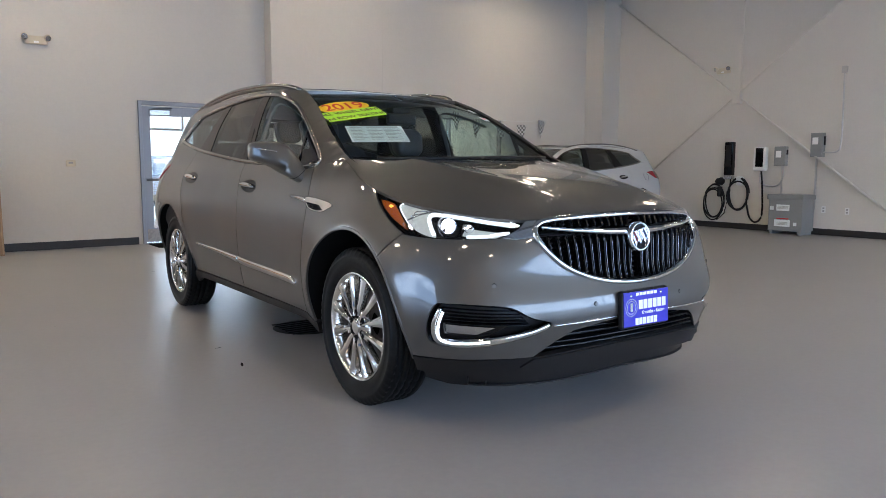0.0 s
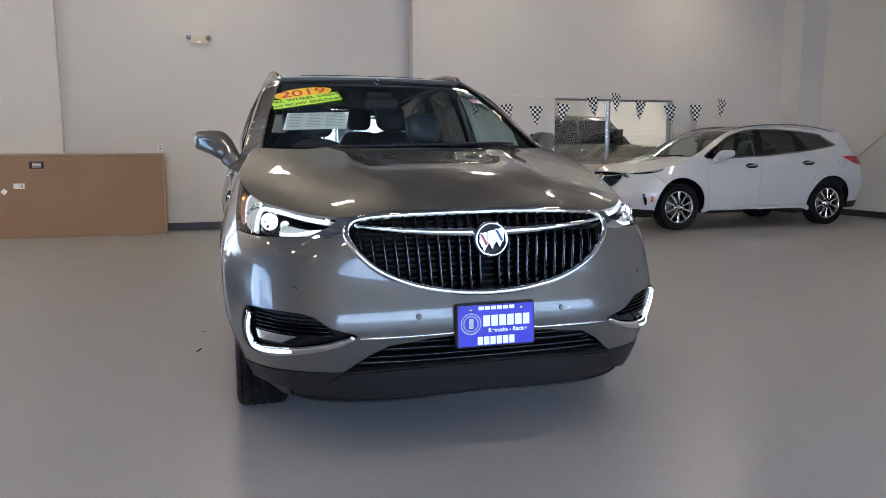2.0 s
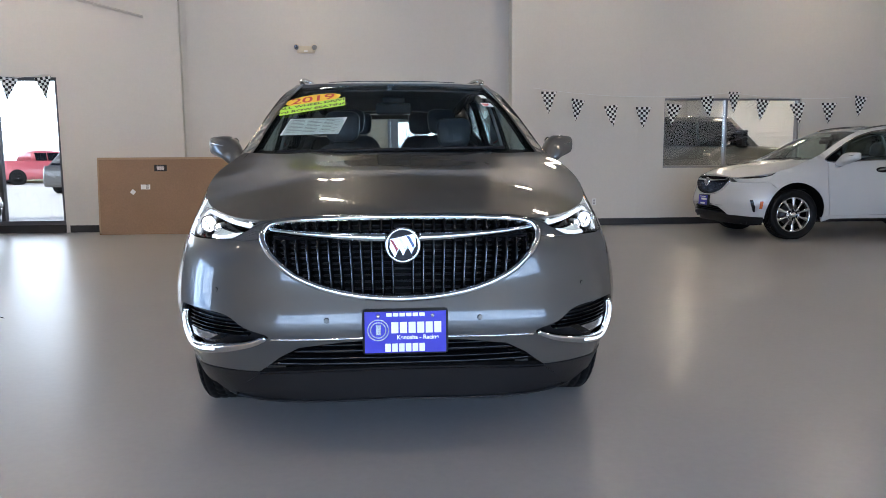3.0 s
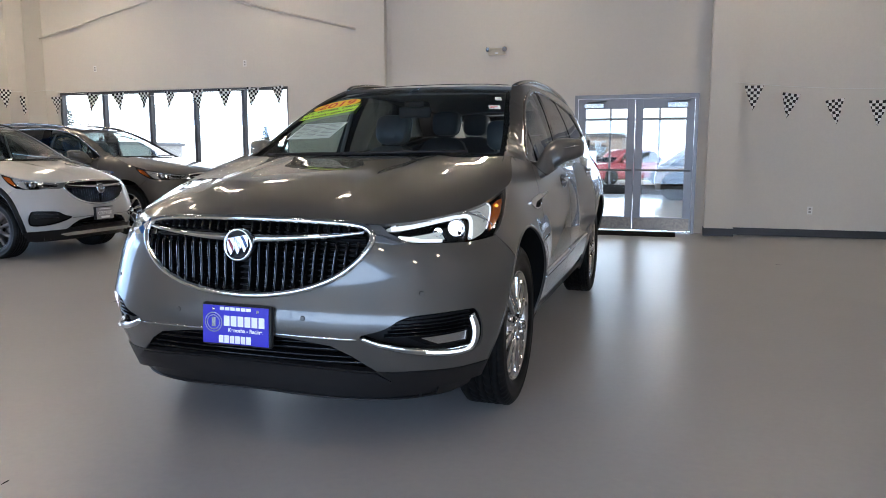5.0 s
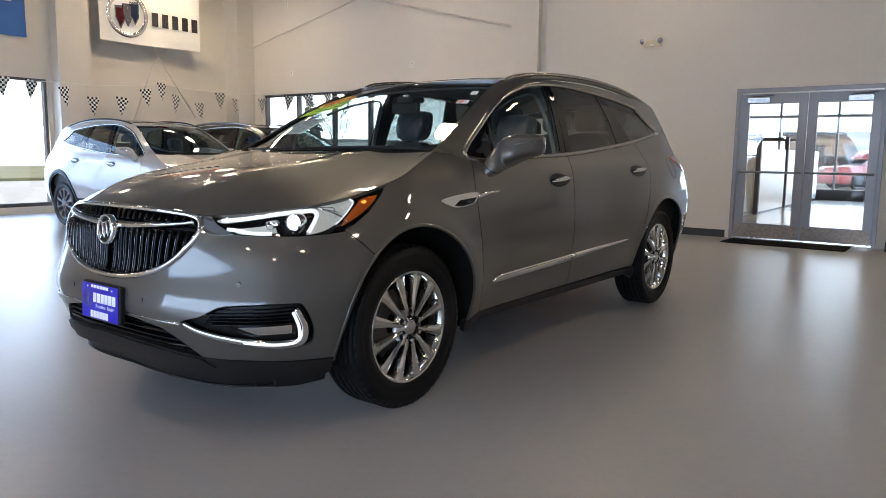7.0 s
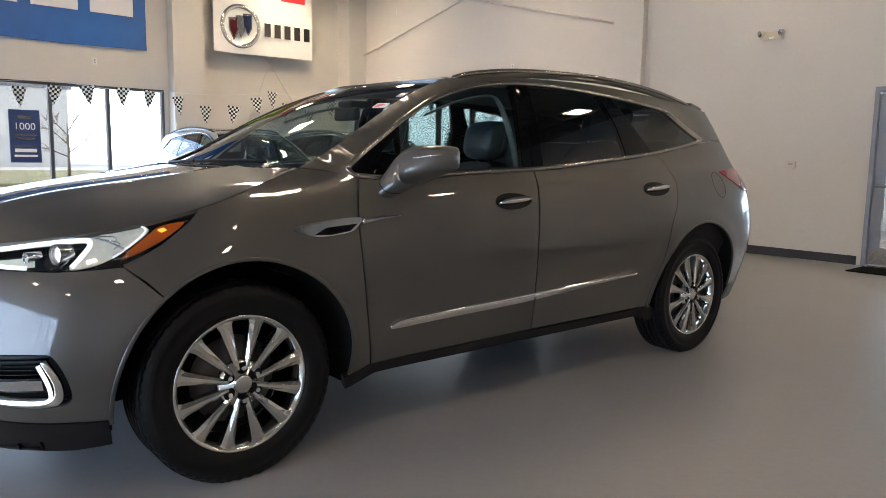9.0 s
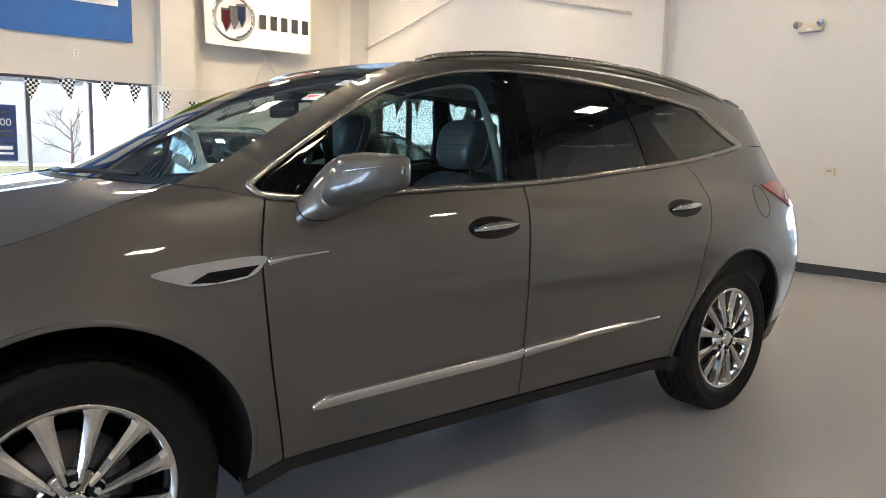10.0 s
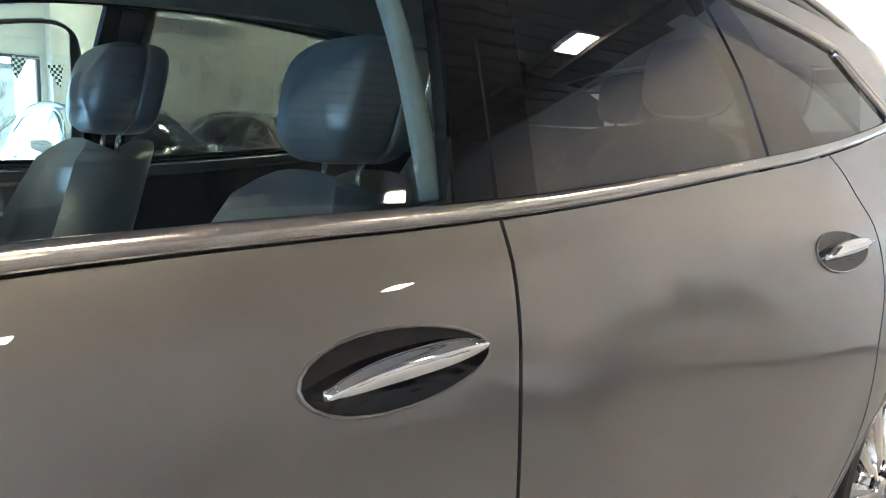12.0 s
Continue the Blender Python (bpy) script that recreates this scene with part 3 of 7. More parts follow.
def emblem(car, x, z, size, parent=None):
    """A round chrome badge with three slanted shields."""
    p = Vector(skin(q_x(abs(x), z), z))
    m = Matrix.Translation((x, p.y - 0.024, z)) @ pose(0, 0, 0, 84, 0, 0)
    ring = lathe_mesh("badge", [(size * 0.80, 0.0), (size * 0.82, 0.012), (size * 0.9, 0.016), (size, 0.011), (size * 1.02, -0.01)], 48, "z")
    ring.transform(m)
    badge = car.solid("badge", ring, CHROME, parent, "round chrome badge with three shields")
    disc = lathe_mesh("badge_field", [(0.0005, 0.002), (size * 0.82, 0.002)], 40, "z")
    disc.transform(m)
    car.solid("badge_field", disc, BLACK_PLASTIC, badge)
    for i, mat in enumerate((SHIELD_RED, SHIELD_GREY, SHIELD_BLUE)):
        bm = bmesh.new()
        vs = [bm.verts.new((a * size, b * size, 0.006)) for a, b in ((-0.27, 0.46), (0.22, 0.52), (0.22, -0.16), (0.0, -0.6), (-0.27, -0.02))]
        f = bm.faces.new(vs)
        r = bmesh.ops.extrude_face_region(bm, geom=[f])
        for v in r["geom"]:
            if isinstance(v, bmesh.types.BMVert):
                v.co.z += 0.006
        bmesh.ops.transform(bm, matrix=m @ Matrix.Translation(((i - 1) * 0.46 * size, (i - 1) * 0.1 * size, 0)), verts=bm.verts)
        bmesh.ops.recalc_face_normals(bm, faces=bm.faces)
        car.solid("shield", bm, SATIN, badge)
        band = bmesh.new()
        band.faces.new([band.verts.new(m @ Vector(((i - 1) * 0.46 * size + a * size, (i - 1) * 0.1 * size + b * size, 0.0135))) for a, b in ((-0.25, 0.4), (-0.1, 0.42), (0.2, -0.1), (0.1, -0.3))])
        car.solid("shield_band", band, mat, badge)
        bar = tube_mesh("shield_rim", [m @ Vector(((i - 1) * 0.46 * size + a * size, (i - 1) * 0.1 * size + b * size, 0.012)) for a, b in ((-0.27, 0.46), (0.22, 0.52), (0.22, -0.16), (0.0, -0.6), (-0.27, -0.02))], size * 0.035, 6, True)
        car.solid("shield_rim", bar, CHROME, badge)
    return badge


GRILLE = smooth_line([(0.0, 0.951), (0.2, 0.948), (0.4, 0.938), (0.49, 0.925), (0.522, 0.9), (0.517, 0.86), (0.47, 0.8), (0.39, 0.735), (0.27, 0.685), (0.13, 0.658), (0.0, 0.65)], 5)
LAMP_LOW = [(1.36, 1.047), (1.32, 1.005), (1.22, 0.932), (1.15, 0.893), (1.095, 0.868), (1.0, 0.861), (0.903, 0.857), (0.705, 0.862), (0.628, 0.868), (0.575, 0.905), (0.552, 0.93)]
INTAKE = [(0.0, 0.497), (0.22, 0.487), (0.368, 0.465), (0.44, 0.425), (0.528, 0.37), (0.4, 0.376), (0.2, 0.385), (0.0, 0.388)]
FOG = smooth_line([(0.466, 0.51), (0.537, 0.468), (0.65, 0.432), (0.78, 0.409), (0.895, 0.406), (0.945, 0.43), (0.945, 0.505), (0.912, 0.582), (0.87, 0.595), (0.72, 0.594), (0.62, 0.583), (0.55, 0.542)], 4, True)


def lamp_box(car, side, lit=True):
    """A headlamp: dark housing, pale optic with a bright edge, projector, amber corner and a clear cover."""
    line = [(RAIL_Q, RAIL(RAIL_Q) - 0.004) for RAIL_Q in np.linspace(0.56, 1.36, 22)] + LAMP_LOW[:-1]
    flip = (lambda l: l) if side > 0 else mirror_line
    lamp = car.panel("headlamp", flip(line), BLACK_GLOSS, lift=-0.095, thick=0.0, label="headlamp with lit projector and white light guides" if lit else "clear headlamp with amber corner, unlit")
    car.panel("lens", flip(line), LENS, parent=lamp, lift=0.001, thick=0.003)
    car.panel("amber_reflector", flip([(1.2, 0.996), (1.25, 1.008), (1.304, 1.013), (1.28, 0.99), (1.248, 0.969), (1.2, 0.94), (1.147, 0.916), (1.085, 0.89), (1.105, 0.92), (1.154, 0.96)]), AMBER, parent=lamp, lift=-0.012, thick=0.01, label="amber side reflector", fine=0.6)
    car.panel("amber_bulb", flip([(1.235, 0.985), (1.222, 0.993), (1.2, 0.986), (1.215, 0.977)]), AMBER_LIT if lit else AMBER, parent=lamp, lift=-0.008, thick=0.003, fine=0.5)
    optic = smooth_line([(0.588, 0.924), (0.761, 0.949), (0.885, 0.973), (1.024, 0.992), (1.13, 1.0), (1.17, 0.99), (1.135, 0.955), (1.064, 0.905), (1.008, 0.879), (0.935, 0.867), (0.955, 0.902), (0.978, 0.937), (0.966, 0.953), (0.918, 0.952), (0.814, 0.942), (0.692, 0.925), (0.611, 0.914)], 3, True)
    car.panel("light_guide", flip(optic), LAMP_INNER if lit else LAMP_DIM, parent=lamp, lift=-0.013, thick=0.01, label="pale clear light guide body", fine=0.5)
    edge = smooth_line([(0.6, 0.92), (0.693, 0.929), (0.81, 0.946), (0.919, 0.957), (0.966, 0.958), (0.982, 0.942), (0.963, 0.905), (0.94, 0.872)], 5)
    car.moulding("guide_edge", flip(edge), 0.017, LED_SOFT if lit else SATIN, 0.006, -0.0125, parent=lamp, label="bright edge of the light guide")
    for k in range(4):
        fin = smooth_line([(0.72 + 0.02 * k, 0.936 + 0.006 * k), (0.9 + 0.02 * k, 0.962 + 0.004 * k), (1.05 + 0.02 * k, 0.968 - 0.018 * k), (1.06, 0.945 - 0.018 * k)], 4)
        car.moulding("guide_fin", flip(fin), 0.0025, SATIN, 0.004, -0.0115, parent=lamp)
    rim = smooth_line([(0.62, 0.932), (0.761, 0.952), (0.885, 0.976), (1.024, 0.994), (1.13, 1.001), (1.16, 0.985), (1.12, 0.945), (1.06, 0.9)], 5)
    car.moulding("guide_rim", flip(rim), 0.006, LED_SOFT if lit else SATIN, 0.004, -0.0125, parent=lamp)
    car.panel("reflector", flip([(0.623, 0.891), (0.691, 0.907), (0.81, 0.922), (0.914, 0.941), (0.955, 0.944), (0.94, 0.91), (0.902, 0.871), (0.766, 0.868), (0.668, 0.869)]), BLACK_GLOSS, holes=[flip([(u + r * 0.95 * math.cos(g), v + r * 0.95 * math.sin(g)) for g in np.linspace(0, 2 * math.pi, 17)[:-1]]) for u, v, r in ((0.872, 0.906, 0.033), (0.782, 0.896, 0.017))], parent=lamp, lift=-0.032, thick=0.002)
    car.panel("inner_optic", flip([(0.628, 0.89), (0.72, 0.9), (0.81, 0.912), (0.82, 0.88), (0.766, 0.872), (0.68, 0.872)]), LAMP_INNER if lit else SATIN, parent=lamp, lift=-0.024, thick=0.004, fine=0.5)
    car.moulding("lower_blade", flip(smooth_line([(0.625, 0.889), (0.67, 0.885), (0.72, 0.875), (0.8, 0.8725)], 5)), 0.014, LED_SOFT if lit else SATIN, 0.006, -0.018, parent=lamp)
    car.moulding("inner_fin", flip(smooth_line([(0.915, 0.93), (0.925, 0.9), (0.905, 0.875)], 5)), 0.006, SATIN, 0.008, -0.022, parent=lamp)
    for u, v, r in ((0.872, 0.906, 0.033), (0.782, 0.896, 0.017)):
        u *= side
        p = Vector(skin(u, v))
        n = Vector((0.3 * side, -1, 0)).normalized()
        m = Matrix.Translation(p - n * 0.018) @ n.to_track_quat("Z", "Y").to_matrix().to_4x4()
        ring = lathe_mesh("projector", [(r * 0.78, -0.045), (r * 0.9, -0.02), (r * 0.94, -0.004), (r * 1.0, 0.003), (r * 1.06, 0.004), (r * 1.1, 0.0), (r * 1.1, -0.045)], 28, "z")
        ring.transform(m)
        car.solid("projector", ring, SATIN, lamp)
        bulb = lathe_mesh("projector_lens", [(0.0005, -0.026), (r * 0.5, -0.028), (r * 0.76, -0.034), (r * 0.8, -0.044)], 24, "z")
        bulb.transform(m)
        car.solid("projector_lens", bulb, LED if lit else CHROME, lamp)


def fog_lamp(car, side):
    """The lower corner: dark pocket with slats, lamp and a chrome bracket with a lit strip."""
    flip = (lambda l: l) if side > 0 else mirror_line
    pocket = car.panel("fog_lamp", flip(FOG), BLACK_PLASTIC, lift=-0.045, thick=0.0, label="black lower corner vent with fog lamp")
    if car.style == "compact":
        for k in range(2):
            car.moulding("slat", flip([(u, 0.56 - 0.06 * k) for u in np.linspace(0.62, 0.88, 9)]), 0.01, BLACK_PLASTIC, 0.018, -0.035, parent=pocket)
        return
    if car.style == "crossover":
        car.panel("bumper_insert", flip(FOG), car.paint, lift=0.002, thick=0.04, parent=pocket, label="painted insert of the bumper corner")
        car.panel("vent_slit", flip([(0.86, 0.6), (0.9, 0.6), (0.93, 0.5), (0.925, 0.42), (0.9, 0.42), (0.885, 0.5)]), BLACK_GLOSS, lift=0.006, thick=0.008, parent=pocket, label="upright black vent slit", fine=0.4)
        car.panel("side_marker", flip(on_side([(-2.08, 0.58), (-2.035, 0.58), (-2.045, 0.47), (-2.085, 0.47)])), AMBER, lift=0.006, thick=0.006, parent=pocket, label="amber side marker", fine=0.3)
        return
    line = resample(FOG, 0.02)
    car.moulding("pocket_wall", flip(line), 0.012, BLACK_GLOSS, 0.02, -0.03, True, parent=pocket)
    for k in range(5):
        z = 0.575 - k * 0.017
        car.moulding("slat", flip([(u, z - 0.004 * (1 - (u - 0.6) * 3)) for u in np.linspace(0.6 - 0.012 * k, 0.89, 9)]), 0.006, BLACK_GLOSS, 0.018, -0.035, parent=pocket)
    car.panel("fog_housing", flip([(0.63, 0.498), (0.885, 0.505), (0.885, 0.45), (0.72, 0.45)]), BLACK_GLOSS, parent=pocket, lift=-0.025, thick=0.02)
    car.panel("fog_reflector", flip([(0.68, 0.494), (0.872, 0.5), (0.872, 0.462), (0.75, 0.46)]), SATIN, parent=pocket, lift=-0.018, thick=0.006)
    bracket = smooth_line([(0.478, 0.505), (0.54, 0.476), (0.65, 0.447), (0.78, 0.424), (0.87, 0.421), (0.91, 0.437), (0.915, 0.5), (0.885, 0.573)], 6)
    car.moulding("chrome_bracket", flip(bracket), lambda t: 0.04 - 0.02 * abs(2 * t - 1.1), CHROME, 0.014, -0.008, parent=pocket, label="chrome bracket round the fog lamp")
    lit = smooth_line([(0.7, 0.442), (0.78, 0.43), (0.86, 0.428), (0.893, 0.445), (0.893, 0.5), (0.873, 0.56)], 6)
    car.moulding("lit_strip", flip(lit), 0.012, LED_SOFT if car.step < 0.05 else SATIN, 0.006, 0.004, parent=pocket)


def grille(car):
    full = both(GRILLE)
    g = car.panel("grille", full, DARK, lift=-0.055, thick=0.0, label="black grille with chrome-tipped upright slats")
    for k in range(13):
        z = 0.672 + k * 0.0215
        us = [u for u in np.linspace(-0.5, 0.5, 41) if inside(np.array([[u, z]]), full)[0]]
        if len(us) > 2:
            car.moulding("mesh_bar", [(u, z) for u in us], 0.008, BLACK_PLASTIC, 0.02, -0.05, parent=g)
    for i in range(-12, 13):
        if i == 0:
            continue
        base = i * 0.0405
        for z0, z1, mat in ((0.65, 0.868, CHROME), (0.895, 0.95, BLACK_GLOSS)):
            pts = []
            for z in np.linspace(z0, z1, 12):
                u = base * (0.9 + 0.1 * (z - 0.65) / 0.3)
                top = 0.886 + 0.012 * abs(u) / 0.5
                if inside(np.array([[u, z]]), full)[0] and (z < top - 0.012 or z > top + 0.01):
                    pts.append((u, z))
            if len(pts) > 2:
                slat = car.moulding("slat", pts, 0.015, BLACK_GLOSS, 0.045, -0.035, parent=g)
                if mat is CHROME:
                    car.moulding("slat_tip", pts[:-1], lambda t: 0.0012 + 0.002 * t, GRILLE_METAL, 0.003, 0.011, parent=slat)
    for side in (1, -1):
        flip = (lambda l: l) if side > 0 else mirror_line
        wing = [(0.06, 0.876), (0.16, 0.878), (0.28, 0.884), (0.4, 0.891), (0.495, 0.9)]
        car.moulding("wing_bar", flip(smooth_line(wing, 6)), (lambda t: 0.038 - 0.026 * t) if side > 0 else (lambda t: 0.012 + 0.026 * t), CHROME, 0.026, -0.006, parent=g, label="chrome wing bar")
    car.moulding("chrome_surround", resample(full, 0.02), 0.026, CHROME, 0.018, -0.004, True, parent=g, label="chrome grille surround")
    for side in (1, -1):
        flip = (lambda l: l) if side > 0 else mirror_line
        car.panel("chrome_link", flip([(0.515, 0.932), (0.56, 0.928), (0.59, 0.898), (0.66, 0.862), (0.6, 0.858), (0.525, 0.868)]), CHROME, lift=0.003, thick=0.01, parent=g, fine=0.5)
    emblem(car, 0.0, 0.85, 0.066, g)


def door_handle(car, parent, y, z, side):
    """A chrome pull in a dark oval cup."""
    cup, n = [], 28
    for i in range(n):
        g = 2 * math.pi * i / n
        cup.append((y + 0.13 * math.cos(g), z + 0.042 * math.sin(g) * (1 - 0.15 * math.cos(g))))
    line = on_side(cup)
    flip = (lambda l: l) if side > 0 else mirror_line
    h = car.panel("handle_cup", flip(line), BLACK_GLOSS, parent=parent, lift=0.0025, thick=0.003, fine=0.5)
    car.moulding("cup_rim", flip(resample(line, 0.012)), 0.004, car.paint, 0.003, 0.001, True, parent=parent)
    bar = on_side(smooth_line([(y - 0.112, z - 0.008), (y - 0.04, z + 0.001), (y + 0.05, z + 0.006), (y + 0.106, z + 0.008)], 6))
    car.moulding("door_handle", flip(bar), lambda t: 0.034 * max(0.12, math.sin(math.pi * min(1, max(0, t)))) ** 0.5, CHROME, 0.024, 0.006, parent=parent, label="chrome door handle")


def family_trim(car, side, fd, rd):
    """Chrome door mouldings and the fender vent."""
    S = (lambda pts: on_side(pts)) if side > 0 else (lambda pts: mirror_line(on_side(pts)))
    trim = [(-0.85, 0.505), (-0.8, 0.517), (-0.5, 0.528), (-0.1, 0.538), (0.066, 0.545)]
    car.moulding("chrome_trim", S(smooth_line(trim, 6)) , (lambda t: 0.046 * min(1, 0.15 + 3 * t)) if side > 0 else (lambda t: 0.046 * min(1, 0.15 + 3 * (1 - t))), CHROME, 0.014, 0.0, parent=fd, label="chrome lower door moulding")
    trim = [(0.078, 0.545), (0.4, 0.561), (0.7, 0.576), (0.92, 0.588)]
    car.moulding("chrome_trim", S(smooth_line(trim, 6)), (lambda t: 0.046 - 0.034 * t) if side > 0 else (lambda t: 0.012 + 0.034 * t), CHROME, 0.014, 0.0, parent=rd, label="chrome lower door moulding")
    vent = car.panel("fender_vent", S(smooth_line([(-1.325, 0.966), (-1.19, 0.986), (-1.008, 0.995), (-1.008, 0.968), (-1.06, 0.937), (-1.2, 0.926), (-1.27, 0.94)], 4, True)), CHROME, lift=0.009, thick=0.012, label="chrome fender vent", fine=0.5)
    car.panel("vent_mouth", S([(-1.225, 0.935), (-1.17, 0.96), (-1.02, 0.97), (-1.06, 0.942), (-1.15, 0.931)]), DARK, lift=0.0125, thick=0.003, parent=vent, fine=0.5)
    for k in range(3):
        car.moulding("vent_slat", S([(-1.18 + 0.01 * k, 0.941 + 0.006 * k), (-1.06, 0.945 + 0.006 * k)]), 0.003, BLACK_GLOSS, 0.003, 0.0126, parent=vent)
    car.moulding("vent_blade", S(smooth_line([(-0.99, 0.978), (-0.9, 0.988), (-0.79, 0.994)], 6)), (lambda t: 0.03 - 0.022 * t) if side > 0 else (lambda t: 0.008 + 0.022 * t), CHROME, 0.012, 0.0, parent=fd)


def side_parts(car, side, tint):
    flip = (lambda l: l) if side > 0 else mirror_line
    S = lambda pts: flip(on_side(pts))
    gap = 0.0035
    belt = lambda a, b: [(y, BELT(y) - 0.004) for y in np.linspace(a, b, 14)]
    # lower panels
    front = [(y + gap, z) for y, z in SEAM_F] + [(y - gap, z) for y, z in SEAM_B[::-1]] + belt(0.118, -0.962)
    fd = car.panel("front_door", S(front), car.paint, label="painted front door, closed")
    rear = [(y + gap, z) for y, z in SEAM_B] + [(y - gap, z) for y, z in SEAM_R[::-1]] + belt(1.236, 0.126)
    rd = car.panel("rear_door", S(rear), car.paint, label="painted rear door, closed")
    door_handle(car, fd, -0.08, 1.037, side)
    door_handle(car, rd, 1.128, 1.078, side)
    wheel_rim = [(q_at(round(y, 4), round(z, 4)), z) for y, z in arch(-1.518, 0.474, -8, 129.4)]
    top = [(u, RAIL(u) - 0.003) for u in np.linspace(1.825, 1.375, 12)]
    fender = wheel_rim + [(1.167, 0.815), (1.098, 0.864)] + [(u, v + 0.004) for u, v in LAMP_LOW[:5][::-1]] + top[::-1] + on_side([(-1.1, 1.185), (-1.03, 1.168), (-0.974, 1.158)]) + on_side([(y - gap, z) for y, z in SEAM_F]) + on_side([(-1.06, 0.32)])
    car.panel("fender", flip(fender), car.paint, label="painted front fender")
    back_rim = arch(1.61, 0.474, 185, -14)
    quarter = [(y + gap, z) for y, z in SEAM_R] + back_rim
    quarter = on_side(quarter) + [(5.3, 0.4), (5.9, 0.42), (5.9, 1.38)] + on_side([(2.2, 1.385), (2.0, BELT(2.0) - 0.004)] + belt(1.9, 1.245))
    car.panel("quarter_panel", flip(quarter), car.paint, label="painted rear quarter panel")
    for c, a0, a1 in ((-1.518, -8, 188), (1.61, -10, 186)):
        line = on_side(arch(c, 0.48, a0, a1, 40))
        if car.style == "compact":
            car.moulding("arch_cladding", flip(on_side(arch(c, 0.51, a0, a1, 40))), 0.065, BLACK_PLASTIC, 0.01, -0.002, label="black wheel-arch cladding")
        else:
            car.moulding("arch_lip", flip(line), 0.016, car.paint, 0.004, -0.002)
        ring, faces = [], []
        for i in range(31):
            g = radians(-12 + 204 * i / 30)
            dy, dz = math.cos(g), math.sin(g)
            out = skin(q_at(round(c + 0.478 * dy, 4), round(0.385 + 0.478 * dz, 4)), 0.385 + 0.478 * dz)[0] - 0.006
            ring += [(side * out, c + 0.478 * dy, 0.385 + 0.478 * dz), (side * 0.5, c + 0.478 * dy, 0.385 + 0.478 * dz), (side * 0.5, c, 0.385)]
        for i in range(30):
            faces += [(3 * i, 3 * i + 1, 3 * i + 4, 3 * i + 3), (3 * i + 1, 3 * i + 2, 3 * i + 5, 3 * i + 4)]
        car.solid("wheel_well", mesh_of("wheel_well", ring, faces), DARK)
    car.panel("rocker", flip(on_side([(-1.07, 0.318)] + [(y, 0.352) for y in np.linspace(-0.93, 1.16, 16)] + [(1.24, 0.3), (1.2, 0.25), (1.1, 0.285)] + [(y, 0.305) for y in np.linspace(1.0, -0.9, 12)] + [(-1.05, 0.26)])), car.lower, lift=0.004, thick=0.03, label="lower rocker panel")
    # side mouldings
    if car.style == "compact":
        sill = lambda a, b, p: car.panel("sill_cladding", S([(y, 0.345) for y in np.linspace(a, b, 10)] + [(y, 0.475) for y in np.linspace(b, a, 10)]), BLACK_PLASTIC, lift=0.007, thick=0.01, parent=p, label="black plastic sill cladding")
        sill(-0.95, 0.075, fd), sill(0.085, 1.1, rd)
    if car.style == "family":
        family_trim(car, side, fd, rd)
    cap = [(1.865 + 0.072 * math.cos(g), 1.095 + 0.083 * math.sin(g)) for g in np.linspace(0, 2 * math.pi, 36)[:-1]]
    if side > 0:
        car.moulding("fuel_flap_joint", S(resample(cap, 0.02)), 0.004, DARK, 0.0012, 0.0, True)
    # upper side with its window opening
    glass_line = DLO_TOP + DLO_REAR[1:] + [(y, BELT(y) + 0.012) for y in np.linspace(1.78, -0.985, 30)]
    pill = [(PILLAR(z), z) for z in np.linspace(1.2, 1.645, 14)]
    upper = pill + [(y, ROOF_Z(y)) for y in np.linspace(-0.2, 2.15, 25)] + [(2.27, 1.5), (2.33, 1.4)] + [(y, BELT(y)) for y in np.linspace(2.2, -1.03, 30)] + [(-1.1, 1.188)]
    side_frame = car.panel("body_side", S(upper), car.paint, holes=[S(glass_line)], label="painted pillars and roof side")
    line = S(resample(glass_line, 0.03))
    car.moulding("window_surround", line, 0.025, TRIM_SATIN, 0.009, -0.004, True, label="satin chrome window surround")
    car.moulding("quarter_trim", S(smooth_line([(1.5, 1.552), (1.6, 1.492), (1.72, 1.43), (1.79, 1.398), (1.76, 1.378)], 5)), (lambda t: 0.012 + 0.034 * min(1, 2 * t) * (1 - 0.4 * t)) if side > 0 else (lambda t: 0.012 + 0.034 * min(1, 2 * (1 - t)) * (0.6 + 0.4 * t)), TRIM_SATIN, 0.008, -0.004)
    # panes and dark pillars, set a little back
    pane = lambda name, pts, mat: car.panel(name, S(pts), mat, lift=-0.008, thick=0.004)
    between = lambda a, b: [p for p in DLO_TOP if a <= p[0] <= b]
    low = lambda a, b: [(y, BELT(y) + 0.004) for y in np.linspace(a, b, 12)]
    pane("front_quarter_pane", [(-0.705, 1.385)] + low(-0.74, -1.0) + between(-1.1, -0.72), WINDOW)
    pane("front_door_pane", between(-0.69, 0.1) + [(0.108, 1.635)] + low(0.05, -0.74) + [(-0.69, 1.4)], WINDOW)
    pane("rear_door_pane", [(0.242, 1.648)] + between(0.25, 0.83) + [(0.84, 1.63), (0.92, 1.437), (0.952, BELT(0.952) + 0.004)] + low(0.94, 0.205), tint)
    pane("rear_quarter_pane", between(0.95, 1.6) + DLO_REAR + low(1.8, 1.22) + [(1.103, 1.431), (0.945, 1.63)], tint)
    car.panel("pillar_cover", S([(0.108, 1.64), (0.242, 1.65), (0.207, 1.2), (0.05, 1.19)]), BLACK_GLOSS, lift=-0.005, thick=0.03, label="gloss black centre pillar")
    car.moulding("pillar_joint", S([(0.155, 1.645), (0.14, 1.4), (0.125, 1.2)]), 0.006, DARK, 0.002, -0.005)
